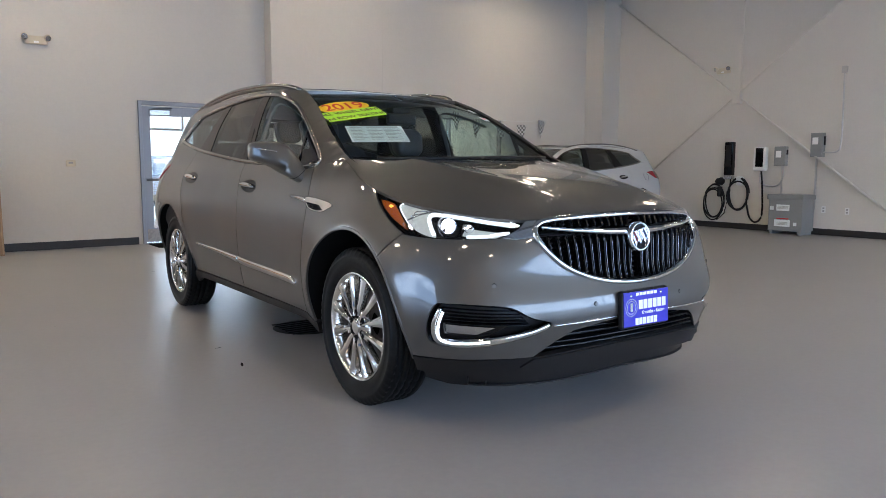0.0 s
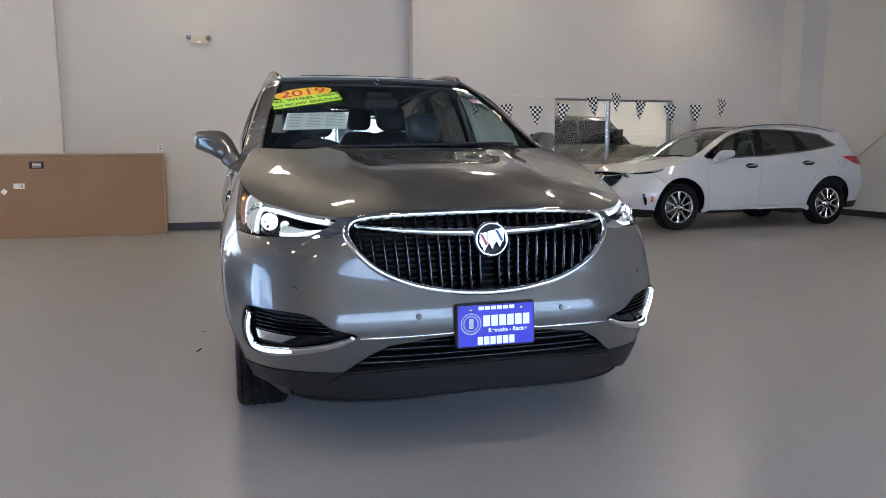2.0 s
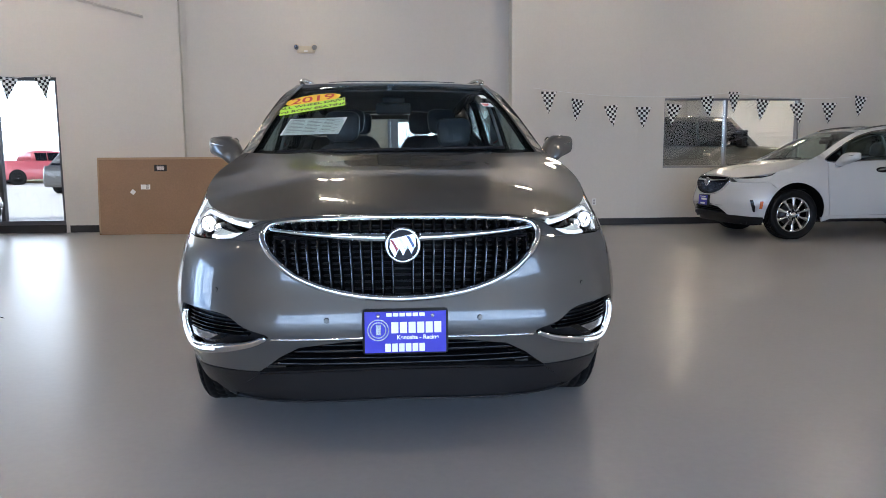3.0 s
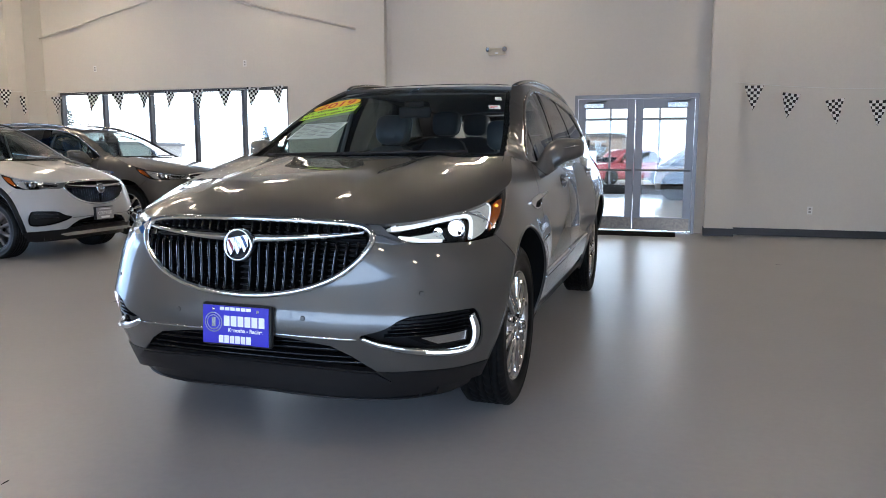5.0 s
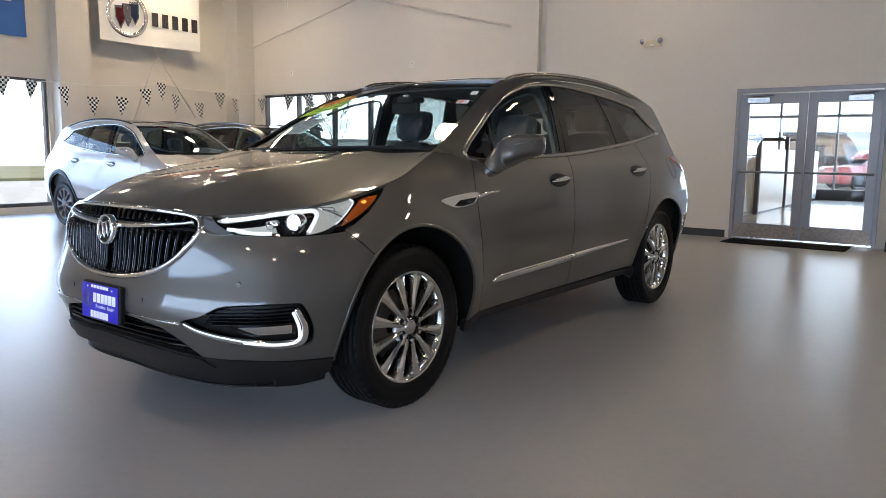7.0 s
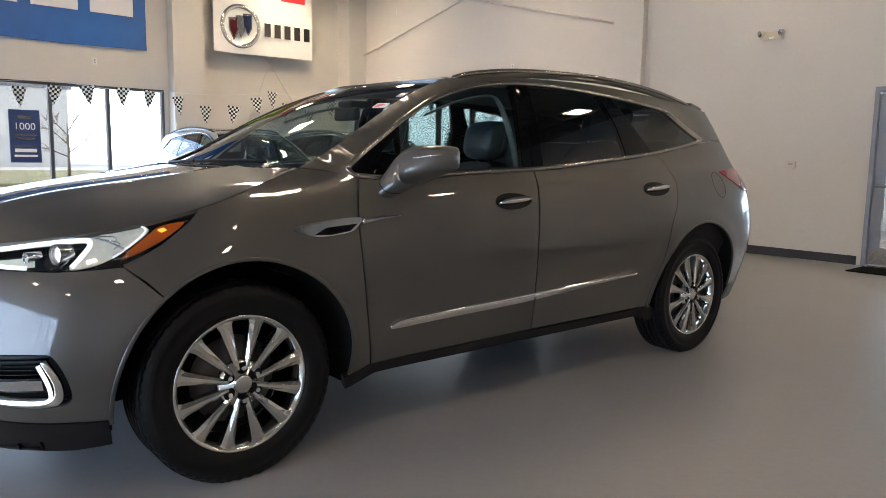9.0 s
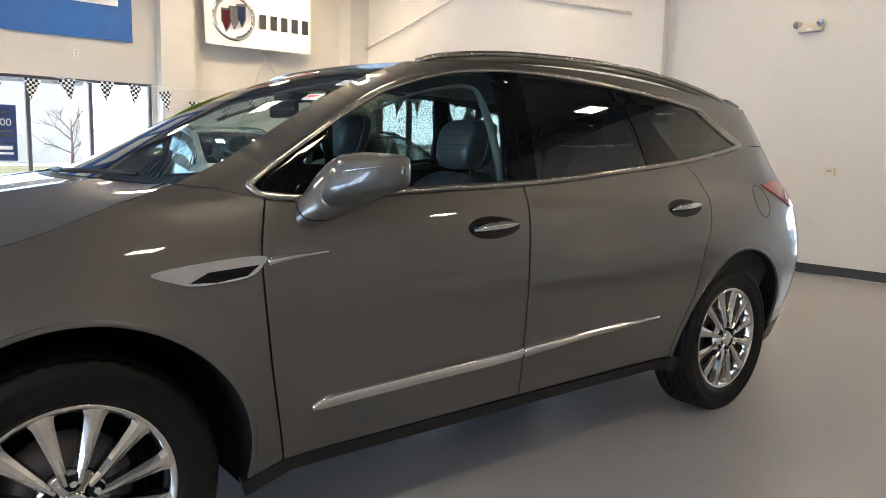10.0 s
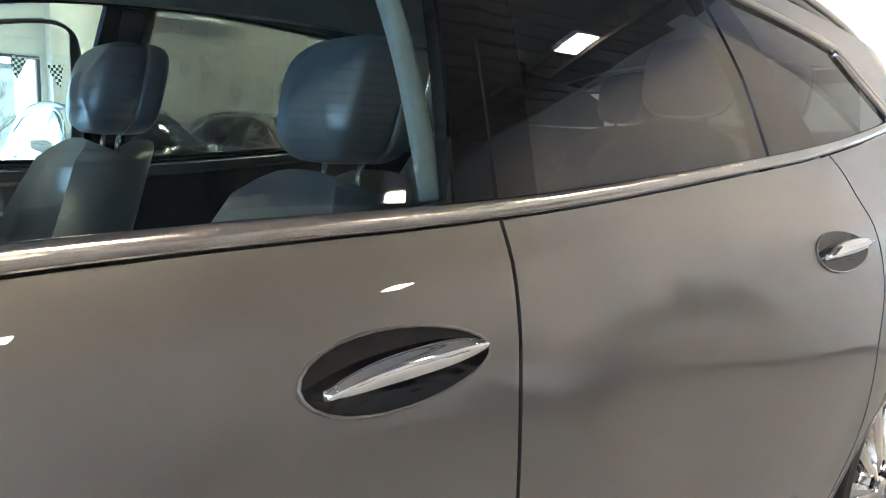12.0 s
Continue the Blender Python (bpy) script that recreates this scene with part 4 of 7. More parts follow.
    car.panel("pillar_cover", S([(0.84, 1.632), (0.945, 1.63), (1.103, 1.431), (1.216, 1.29), (0.952, 1.25), (0.92, 1.437)]), BLACK_GLOSS, lift=-0.005, thick=0.03, label="gloss black rear pillar")
    car.panel("sail_panel", S([(-0.712, 1.385)] + low(-0.735, -1.0) + between(-1.1, -0.72)), BLACK_GLOSS, holes=[S([(-0.737, 1.335), (-0.737, 1.262), (-0.815, 1.262), (-0.82, 1.272)])], lift=-0.006, thick=0.01, label="black panel behind the door mirror")
    car.moulding("window_post", S([(-0.705, 1.395), (-0.74, 1.165)]), 0.03, BLACK_GLOSS, 0.006, -0.006)
    car.panel("inner_trim", S([(-0.95, 0.5)] + [(y, 0.5) for y in np.linspace(-0.6, 1.9, 8)] + [(y, BELT(y) - 0.01) for y in np.linspace(1.9, -0.95, 14)]), TRIM_DARK, lift=-0.06, thick=0.02)
    car.moulding("pillar_trim", S(smooth_line([(-0.5, 1.47), (-0.3, 1.54), (-0.08, 1.588), (0.01, 1.58), (0.035, 1.52), (0.05, 1.4), (0.055, 1.22)], 6)), (lambda t: 0.008 + 0.024 * ease(0.45, 0.75, t)) if side > 0 else (lambda t: 0.008 + 0.024 * ease(0.55, 0.25, t)), PILLAR_GREY, 0.012, -0.05, label="pale grey inner pillar lining")
    # tail lamp, roof rail, mirror
    car.panel("tail_lamp", flip([(5.1, 1.18), (5.25, 1.2), (5.5, 1.185), (5.9, 1.14), (5.9, 1.04), (5.4, 1.035), (5.27, 1.06)]), RED_LENS, lift=0.006, thick=0.02, label="red tail lamp")
    rail = []
    for y, z in smooth_line([(-0.22, 1.65), (-0.1, 1.682), (0.2, 1.718), (0.6, 1.737), (1.0, 1.737), (1.4, 1.706), (1.75, 1.65), (1.9, 1.61)], 5):
        rail.append((side * (roof_edge(round(y, 4))[0] - 0.035), y, z))
    car.solid("roof_rail", tube_mesh("roof_rail", rail, 0.015, 10, flat=0.9), BLACK_PLASTIC if car.style == "compact" else TRIM_SATIN, label="black roof rail" if car.style == "compact" else "satin silver roof rail")
    car.solid("rail_foot", tube_mesh("rail_foot", [(x, y, z - 0.022) for x, y, z in rail], 0.014, 8), car.paint)
    door_mirror(car, side)
    return side_frame


def door_mirror(car, side):
    """A mirror shell that sweeps up from a tapered foot on the door, with the glass facing back."""
    rings = []
    for x, y, z, ru, rv, lean in ((0.828, -0.862, 1.056, 0.04, 0.026, 56), (0.862, -0.842, 1.088, 0.048, 0.035, 54), (0.893, -0.818, 1.122, 0.057, 0.046, 50), (0.918, -0.79, 1.157, 0.066, 0.058, 40), (0.935, -0.762, 1.186, 0.075, 0.07, 26), (0.95, -0.738, 1.206, 0.081, 0.079, 12)):
        a = radians(lean)
        ring = []
        for k in range(32):
            g = 2 * math.pi * k / 32
            c, s = math.cos(g), math.sin(g)
            u, v = ru * math.copysign(abs(c) ** 0.75, c), rv * math.copysign(abs(s) ** 0.7, s)
            ring.append((side * (x - v * math.sin(a)), y + u, z + v * math.cos(a)))
        rings.append(ring)
    joint = rings[2]
    for x, cy, cz, ry, rz in ((0.967, -0.717, 1.217, 0.084, 0.083), (1.015, -0.692, 1.234, 0.086, 0.068), (1.06, -0.668, 1.241, 0.068, 0.058), (1.08, -0.656, 1.244, 0.057, 0.053), (1.094, -0.648, 1.245, 0.044, 0.047), (1.103, -0.643, 1.246, 0.029, 0.037), (1.107, -0.64, 1.246, 0.014, 0.021), (1.109, -0.639, 1.246, 0.003, 0.005)):
        ring = []
        for k in range(32):
            g = 2 * math.pi * k / 32
            c, s = math.cos(g), math.sin(g)
            y, z = cy + ry * math.copysign(abs(c) ** (0.8 if c < 0 else 0.4), c), cz + rz * math.copysign(abs(s) ** 0.58, s)
            ring.append((side * x, y - 0.55 * max(0.0, 1.245 - z) * ease(1.09, 0.96, x) * (0.55 - 0.45 * c), z))
        rings.append(ring)
    verts = [v for r in rings for v in r]
    faces = []
    for i in range(len(rings) - 1):
        for k in range(32):
            f = (i * 32 + k, i * 32 + (k + 1) % 32, (i + 1) * 32 + (k + 1) % 32, (i + 1) * 32 + k)
            faces.append(f if side < 0 else f[::-1])
    faces += [tuple(range(32)), tuple(range(len(verts) - 32, len(verts)))]
    shell = car.solid("door_mirror", mesh_of("door_mirror", verts, faces), car.paint, label="painted door mirror with signal strip")
    mirror = [(side * (0.874 + (x - 0.874) * 1.12), -0.664 + (x - 0.9) * 0.36, 1.232 + z) for x, z in ((0.925, -0.03), (0.925, 0.045), (0.94, 0.062), (1.03, 0.055), (1.044, 0.04), (1.044, -0.02), (1.03, -0.042), (0.93, -0.06))]
    car.solid("mirror_glass", mesh_of("mirror_glass", mirror, [tuple(range(8))], False), MIRROR, shell)
    signal = [(side * (0.874 + (x - 0.874) * 1.12), y, z) for x, y, z in smooth_line([(0.985, -0.787, 1.243), (1.02, -0.757, 1.251), (1.05, -0.72, 1.258), (1.072, -0.672, 1.264)], 6)]
    car.solid("signal_strip", tube_mesh("signal_strip", signal, [0.003 + 0.003 * math.sin(math.pi * i / 18) for i in range(19)], 6, flat=0.7), SATIN, shell)
    car.solid("mirror_joint", tube_mesh("mirror_joint", joint, 0.002, 6, True), DARK, shell)


def interior(car, detail=True):
    """Seats, dashboard, steering wheel and linings."""
    bm = bmesh.new()
    box_bm(bm, -0.74, 0.74, -1.22, -0.72, 0.72, 1.1, 0.06)
    car.solid("dashboard", bm, TRIM_DARK, smooth=True)
    line = [(a, y) for a, y in ((-0.74, -1.25), (-0.4, -1.38), (0, -1.42), (0.4, -1.38), (0.74, -1.25), (0.72, -0.85), (-0.72, -0.85))]
    car.panel("dash_top", line, TRIM_DARK, surface=lambda x, y: (x, y, 1.12 + 0.05 * (y + 0.85) * -0.5), thick=0.05)
    ring = []
    for i in range(40):
        g = 2 * math.pi * i / 40
        ring.append(Matrix.Translation((0.38, -0.62, 1.0)) @ pose(0, 0, 0, -25) @ Vector((0.185 * math.cos(g), 0, 0.185 * math.sin(g))))
    sw = car.solid("steering_wheel", tube_mesh("steering_wheel", ring, 0.016, 10, True), LEATHER, label="black leather steering wheel")
    for a, b in ((0, 20), (20, 0), (30, 30)):
        car.solid("wheel_spoke", tube_mesh("wheel_spoke", [ring[a], (0.38, -0.64, 1.0)], 0.014, 8), SATIN, sw)
    for x in (-0.35, 0.44):
        seat(car, x, -0.175 if x > 0 else -0.31, 0.565 if x > 0 else 0.605)
        if detail:
            seat(car, x, 0.95, 0.7)
    if detail:
        seat(car, -0.3, 1.75, 0.72), seat(car, 0.3, 1.75, 0.72)
    bm = bmesh.new()
    box_bm(bm, -0.14, 0.14, -0.75, 0.2, 0.45, 0.82, 0.04)
    car.solid("centre_console", bm, TRIM_DARK, smooth=True)
    car.panel("headliner", [(-0.58, -0.2), (0.58, -0.2), (0.58, 2.0), (-0.58, 2.0)], HEADLINER, surface=lambda x, y: (x, y, roof_at(x, y)[2] - 0.05), thick=0.01)
    bm = bmesh.new()
    box_bm(bm, -0.5, 0.5, -2.05, 2.2, 0.27, 0.33)
    box_bm(bm, -0.82, 0.82, -1.0, 1.05, 0.31, 0.35)
    box_bm(bm, -0.45, 0.45, -2.25, -1.25, 0.3, 0.9)
    car.solid("underbody", bm, DARK)
    bm = bmesh.new()
    box_bm(bm, -0.11, 0.11, -0.5, -0.46, 1.44, 1.51, 0.015)
    car.solid("rear_view_mirror", bm, TRIM_DARK)
    bm = bmesh.new()
    box_bm(bm, -0.07, 0.07, -0.5, -0.37, 1.51, 1.55, 0.015)
    car.solid("sensor_housing", bm, TRIM_DARK)


def build_suv(name, m, label, paint, scale=(1, 1, 1), step=0.04, spokes=12, tint=PRIVACY, alloy=ALLOY, lower=None, lamps="lit", style="family"):
    """A three-row family car, panel by panel, nose towards -y."""
    root = empty(name, m, label, "car")
    car = Car(root, scale, step, paint, style)
    car.lower = lower or BLACK_PLASTIC
    rail = [(u, RAIL(u)) for u in np.linspace(0.0, 1.825, 40)]
    edge = [skin(u, v)[:2] for u, v in rail]
    rear = [(x, -1.225 - 0.16 * (1 - (x / 0.77) ** 2)) for x in np.linspace(0.74, 0.0, 10)]
    hood_line = [(x, y + 0.004) for x, y in edge] + rear
    hood_line = hood_line + [(-x, y) for x, y in reversed(hood_line) if x > 1e-3]
    car.panel("hood", hood_line, paint, surface=hood_at, thick=0.015, label="painted hood, closed")
    for side in (1, -1):
        joint = [(u, RAIL(u) + 0.001) for u in np.linspace(0.62, 1.82, 30)]
        car.moulding("hood_joint", joint if side > 0 else mirror_line(joint), 0.007, DARK, 0.0012, 0.0)
    front = [(0.0, 0.503)] + [(u, v + 0.006) for u, v in INTAKE[1:4]] + [(0.533, 0.362)] + [(0.711, 0.357), (0.869, 0.345), (1.03, 0.338)]
    front += on_side([p for p in reversed(arch(-1.518, 0.474, 129.9, 188, 14))]) + [(1.161, 0.81)] + [(u, v - 0.004) for u, v in LAMP_LOW[4:-1]] + [(0.56, 0.897), (0.535, 0.885)] + GRILLE[22:]
    front = front + [(-u, v) for u, v in reversed(front) if u > 1e-3]
    car.panel("front_bumper", front, paint, holes=[FOG, mirror_line(FOG)], label="painted front bumper cover")
    lip = [(0.0, 0.386), (0.2, 0.383), (0.4, 0.374), (0.531, 0.362), (0.711, 0.354), (0.869, 0.342), (1.03, 0.335), (1.02, 0.265), (0.9, 0.268), (0.78, 0.276), (0.7, 0.252), (0.5, 0.285), (0.25, 0.298), (0.0, 0.302)]
    car.panel("lower_bumper", lip + [(-u, v) for u, v in reversed(lip) if u > 1e-3], BLACK_PLASTIC, lift=0.004, thick=0.03, label="black plastic lower bumper")
    skid = [(0.0, 0.38), (0.3, 0.375), (0.53, 0.358), (0.585, 0.322), (0.4, 0.318), (0.36, 0.306), (0.0, 0.314)]
    car.panel("skid_panel", skid + [(-u, v) for u, v in reversed(skid) if u > 1e-3], BLACK_PLASTIC, lift=0.014, thick=0.012, label="raised black middle of the lower bumper")
    if style == "compact":
        strip = [(0.0, 0.335), (0.45, 0.33), (0.62, 0.315), (0.55, 0.285), (0.0, 0.29)]
        car.panel("skid_strip", strip + [(-u, v) for u, v in reversed(strip) if u > 1e-3], SATIN, lift=0.03, thick=0.012, label="silver strip below the intake")
    dam = [(0.0, 0.308), (0.4, 0.298), (0.7, 0.275), (1.03, 0.28), (1.02, 0.2), (0.9, 0.188), (0.7, 0.2), (0.4, 0.215), (0.0, 0.225)]
    dam = car.panel("air_dam", dam + [(-u, v) for u, v in reversed(dam) if u > 1e-3], BLACK_PLASTIC, lift=-0.035, thick=0.02, label="black rubber air dam")
    for u in (-0.8, -0.72, 0.72, 0.8):
        car.moulding("dam_rib", [(u, 0.29 - 0.03 * abs(u)), (u, 0.225 - 0.02 * abs(u))], 0.006, BLACK_PLASTIC, 0.012, -0.035, parent=dam)
    car.moulding("dam_edge", [(u, 0.229 - 0.028 * abs(u)) for u in np.linspace(-0.8, 0.8, 40)], 0.008, BLACK_PLASTIC, 0.008, -0.033, parent=dam)
    intake = both(INTAKE)
    ik = car.panel("lower_intake", intake, DARK, lift=-0.06, thick=0.0, label="black lower intake with slats")
    for z, w in ((0.475, 0.012), (0.448, 0.02), (0.418, 0.014), (0.393, 0.02)):
        half = max(u for u in np.linspace(0.2, 0.55, 60) if inside(np.array([[u, z]]), intake)[0])
        car.moulding("intake_slat", [(u, z) for u in np.linspace(-half, half, 40)], w, BLACK_GLOSS, 0.03, -0.035, parent=ik)
    car.moulding("intake_trim", [(u, 0.512 - 0.022 * abs(u)) for u in np.linspace(-0.46, 0.46, 40)], 0.009, SATIN, 0.005, 0.0)
    grille(car)
    for side in (1, -1):
        if lamps:
            lamp_box(car, side, lamps == "lit")
        else:
            flip = (lambda l: l) if side > 0 else mirror_line
            fill = [(u, RAIL(u) - 0.004) for u in np.linspace(0.56, 1.36, 22)] + LAMP_LOW[:-1]
            car.panel("lamp_surround", flip(fill), paint, lift=0.0, thick=0.01, label="painted panel round the slim headlamp")
            slim = [(u, RAIL(u) - 0.012) for u in np.linspace(0.58, 1.2, 16)] + [(1.13, 0.965), (0.98, 0.93), (0.8, 0.915), (0.6, 0.915)]
            lamp = car.panel("headlamp", flip(slim), BLACK_GLOSS, lift=0.003, thick=0.01, label="slim dark headlamp, unlit", fine=0.6)
            blade = smooth_line([(0.66, 0.926), (0.9, 0.948), (1.1, 0.972)], 6)
            car.moulding("light_guide", flip(blade), 0.011, SATIN, 0.004, 0.004, parent=lamp)
            car.panel("lamp_optic", flip([(0.98, 0.945), (1.11, 0.968), (1.15, 0.99), (1.02, 0.972)]), LAMP_DIM, lift=0.006, thick=0.004, parent=lamp, fine=0.4)
        fog_lamp(car, side)
        side_parts(car, side, tint)
    # glass in front, roof, tail
    top = [(a, 1.63 + 0.012 * (1 - a * a)) for a in np.linspace(1, -1, 25)]
    base = [(a, 1.205) for a in np.linspace(-1, 1, 25)]
    car.panel("windshield", base + top, SCREEN, surface=screen_at, lift=-0.004, thick=0.004, label="clear windshield")
    band = base + [(1, 1.225), (0.95, 1.24)] + [(a, 1.228) for a in np.linspace(0.9, -0.9, 19)] + [(-0.95, 1.24), (-1, 1.225)]
    car.panel("glass_border", band, BLACK_GLOSS, surface=screen_at, lift=-0.009, thick=0.0)
    for s in (1, -1):
        edge2 = [(s * 0.925, z) for z in np.linspace(1.22, 1.63, 10)] + [(s * 1.0, z) for z in np.linspace(1.63, 1.22, 10)]
        car.panel("glass_border", edge2 if s < 0 else edge2[::-1], BLACK_GLOSS, surface=screen_at, lift=-0.009, thick=0.0)
    car.panel("glass_border", [(a, 1.61) for a in np.linspace(-1, 1, 9)] + top, BLACK_GLOSS, surface=screen_at, lift=-0.009, thick=0.0)
    cowl = [(x, -1.235 - 0.16 * (1 - (x / 0.77) ** 2)) for x in np.linspace(-0.76, 0.76, 20)] + [(x, -1.1 - 0.16 * (1 - (x / 0.77) ** 2)) for x in np.linspace(0.76, -0.76, 20)]
    car.panel("cowl", cowl, BLACK_PLASTIC, surface=lambda x, y: (x, y, 1.195 - 0.012 * x * x), thick=0.02)
    for x0, x1 in ((-0.1, 0.58), (-0.62, 0.02)):
        arm = [(x, screen_edge(1.215)[1] - 0.17 * (1 - (x / 0.8) ** 2) - 0.025, 1.213 + 0.008 * math.sin(3 * x)) for x in np.linspace(x0, x1, 10)]
        car.solid("wiper", tube_mesh("wiper", arm, 0.009, 6), BLACK_PLASTIC, label="black wiper blade")
    side_y = [(roof_edge(round(float(y), 4))[0] - 0.002, float(y)) for y in np.linspace(-0.27, 2.18, 27)]
    front_y = [(x, -0.27 - 0.115 * (1 - (x / side_y[0][0]) ** 2)) for x in np.linspace(-side_y[0][0], side_y[0][0], 21)]
    roof_line = front_y[:-1] + side_y + [(-x, y) for x, y in reversed(side_y[1:])]
    car.panel("roof", roof_line, paint, surface=roof_at, thick=0.02, label="painted roof")
    car.panel("sunroof", [(x, y) for x, y in ((-0.42, 0.0), (0.42, 0.0), (0.44, 0.05), (0.44, 0.75), (-0.44, 0.75), (-0.44, 0.05))], BLACK_GLOSS, surface=roof_at, lift=0.003, thick=0.006, label="dark glass sunroof")
    for s in (1, -1):
        flip = (lambda l: l) if s > 0 else mirror_line
        car.panel("liftgate", flip([(5.9, 0.43), (6.14, 0.43), (6.14, 1.235), (5.9, 1.235)]), paint, label="painted liftgate")
        car.panel("rear_window", flip([(5.72, 1.23), (6.14, 1.23), (6.14, 1.56), (5.6, 1.55)]), REAR_GLASS, lift=0.004, thick=0.005)
        car.panel("gate_header", flip([(5.4, 1.6), (5.45, 1.545), (5.6, 1.55), (6.14, 1.56), (6.14, 1.6)]), paint, label="painted upper edge of the liftgate")
    car.panel("rear_bumper", [(5.2, 0.28), (6.1, 0.3), (6.1, 0.42), (5.2, 0.4)], BLACK_PLASTIC, lift=0.003, thick=0.03)
    car.panel("rear_bumper", [(-6.1, 0.3), (-5.2, 0.28), (-5.2, 0.4), (-6.1, 0.42)], BLACK_PLASTIC, lift=0.003, thick=0.03)
    car.panel("spoiler", [(x, y) for x, y in ((-0.6, 1.98), (0.6, 1.98), (0.585, 2.13), (0.5, 2.19), (0.25, 2.24), (-0.25, 2.24), (-0.5, 2.19), (-0.585, 2.13))], paint, surface=lambda x, y: (x, y, ROOF_C(2.1) + 0.004 - 0.2 * (y - 2.1) - 0.11 * x * x), thick=0.03)
    interior(car, step < 0.05)
    r = 0.394 * (scale[1] + scale[2]) / 2 * 0.985
    for y in (-1.525, 1.605):
        for s in (1, -1):
            wheel(root, s * 0.925 * scale[0], y * scale[1], r, spokes, alloy)
    return root, car


# ---- the room ----
WALL = grain(material("warm_white_wall", (0.62, 0.59, 0.54), 0.6), 35, 0.97, 1.02, bump=0.12, coarse=0.5)
BASE = grain(material("black_vinyl_base", (0.02, 0.02, 0.022), 0.45), 30, 0.8, 1.2)
FLOOR = grain(material("grey_epoxy_floor", (0.3, 0.3, 0.305), 0.31, Specular_IOR_Level=0.42), 26.0, 0.955, 1.03, coarse=1.4)
TILE = grain(material("pale_floor_tile", (0.55, 0.53, 0.5), 0.15), 4, 0.92, 1.06, coarse=0.7)
CEIL = grain(material("painted_roof_deck", (0.2, 0.198, 0.193), 0.6), 10, 0.92, 1.06)
JOIST = grain(material("joist_paint", (0.07, 0.07, 0.07), 0.55), 20, 0.9, 1.1)
FRAME = grain(material("anodised_aluminium", (0.25, 0.25, 0.265), 0.4, 0.6), 50, 0.94, 1.05)
FRAME_DARK = grain(material("bronze_mullion", (0.12, 0.12, 0.13), 0.4, 0.6), 50, 0.9, 1.1)
STEEL_BOX = grain(material("grey_enclosure_paint", (0.24, 0.25, 0.25), 0.5), 60, 0.93, 1.06)
CONDUIT = material("galvanised_conduit", (0.5, 0.5, 0.5), 0.35, 0.9)
WHITE_PLASTIC = grain(material("white_plastic", (0.75, 0.75, 0.74), 0.35), 40, 0.97, 1.03)
ALMOND = material("almond_plastic", (0.62, 0.55, 0.42), 0.45)
CARD = grain(material("brown_cardboard", (0.31, 0.2, 0.125), 0.85), 50, 0.9, 1.08, bump=0.1)
CARD_PALE = grain(material("pale_cardboard", (0.44, 0.31, 0.2), 0.85), 50, 0.9, 1.08)
CONCRETE = grain(material("concrete", (0.5, 0.49, 0.47), 0.8), 12, 0.9, 1.08)
GRASS = grain(material("dry_grass", (0.2, 0.19, 0.09), 0.9), 20, 0.7, 1.3, coarse=0.3)
BARK = grain(material("bark", (0.12, 0.09, 0.07), 0.9), 40, 0.7, 1.3)
LEAF = grain(material("spruce_needles", (0.08, 0.11, 0.095), 0.8), 30, 0.6, 1.4)
BRICK = grain(material("far_brick", (0.3, 0.25, 0.22), 0.9), 6, 0.85, 1.15)
LAMP = glow("lamp_diffuser", (1.0, 0.81, 0.565), 68.0)
BANNER_WHITE = grain(material("white_vinyl_banner", (0.78, 0.78, 0.76), 0.55), 4, 0.97, 1.03)
BANNER_BLUE = grain(material("blue_vinyl_banner", (0.02, 0.13, 0.42), 0.5), 4, 0.92, 1.06)
CABLE = material("black_cable", (0.008, 0.008, 0.008), 0.55, Specular_IOR_Level=0.25)
CORD = material("white_cord", (0.7, 0.7, 0.68), 0.7)

X0, X1, Y0, Y1, TOP = -11.0, 10.3, -9.0, 6.955, 5.1


def checker_cloth():
    m = material("chequered_cloth", (0.8, 0.8, 0.8), 0.8)
    t = m.node_tree
    ch, co = t.nodes.new("ShaderNodeTexChecker"), t.nodes.new("ShaderNodeTexCoord")
    ch.inputs["Color1"].default_value, ch.inputs["Color2"].default_value, ch.inputs["Scale"].default_value = (0.78, 0.78, 0.76, 1), (0.01, 0.01, 0.01, 1), 24.0
    t.links.new(co.outputs["UV"], ch.inputs["Vector"])
    t.links.new(ch.outputs["Color"], t.nodes["Principled BSDF"].inputs["Base Color"])
    return m


CHECK = checker_cloth()


def wall_with_openings(name, axis, place, thick, a0, a1, openings, label):
    """An upright wall along one axis, cut through by (from, to, sill, head) openings; blocks butt end to end."""
    bm = bmesh.new()

    def block(u0, u1, z0, z1):
        if u1 - u0 > 1e-4 and z1 - z0 > 1e-4:
            if axis == "x":
                box_bm(bm, u0, u1, place, place + thick, z0, z1)
            else:
                box_bm(bm, place, place + thick, u0, u1, z0, z1)

    u = a0
    for o0, o1, sill, head in sorted(openings):
        block(u, o0, 0, TOP)
        block(o0, o1, 0, sill)
        block(o0, o1, head, TOP)
        u = o1
    block(u, a1, 0, TOP)
    ob = part(name, bm, WALL)
    return tagged(ob, label, "wall", kind="structure")


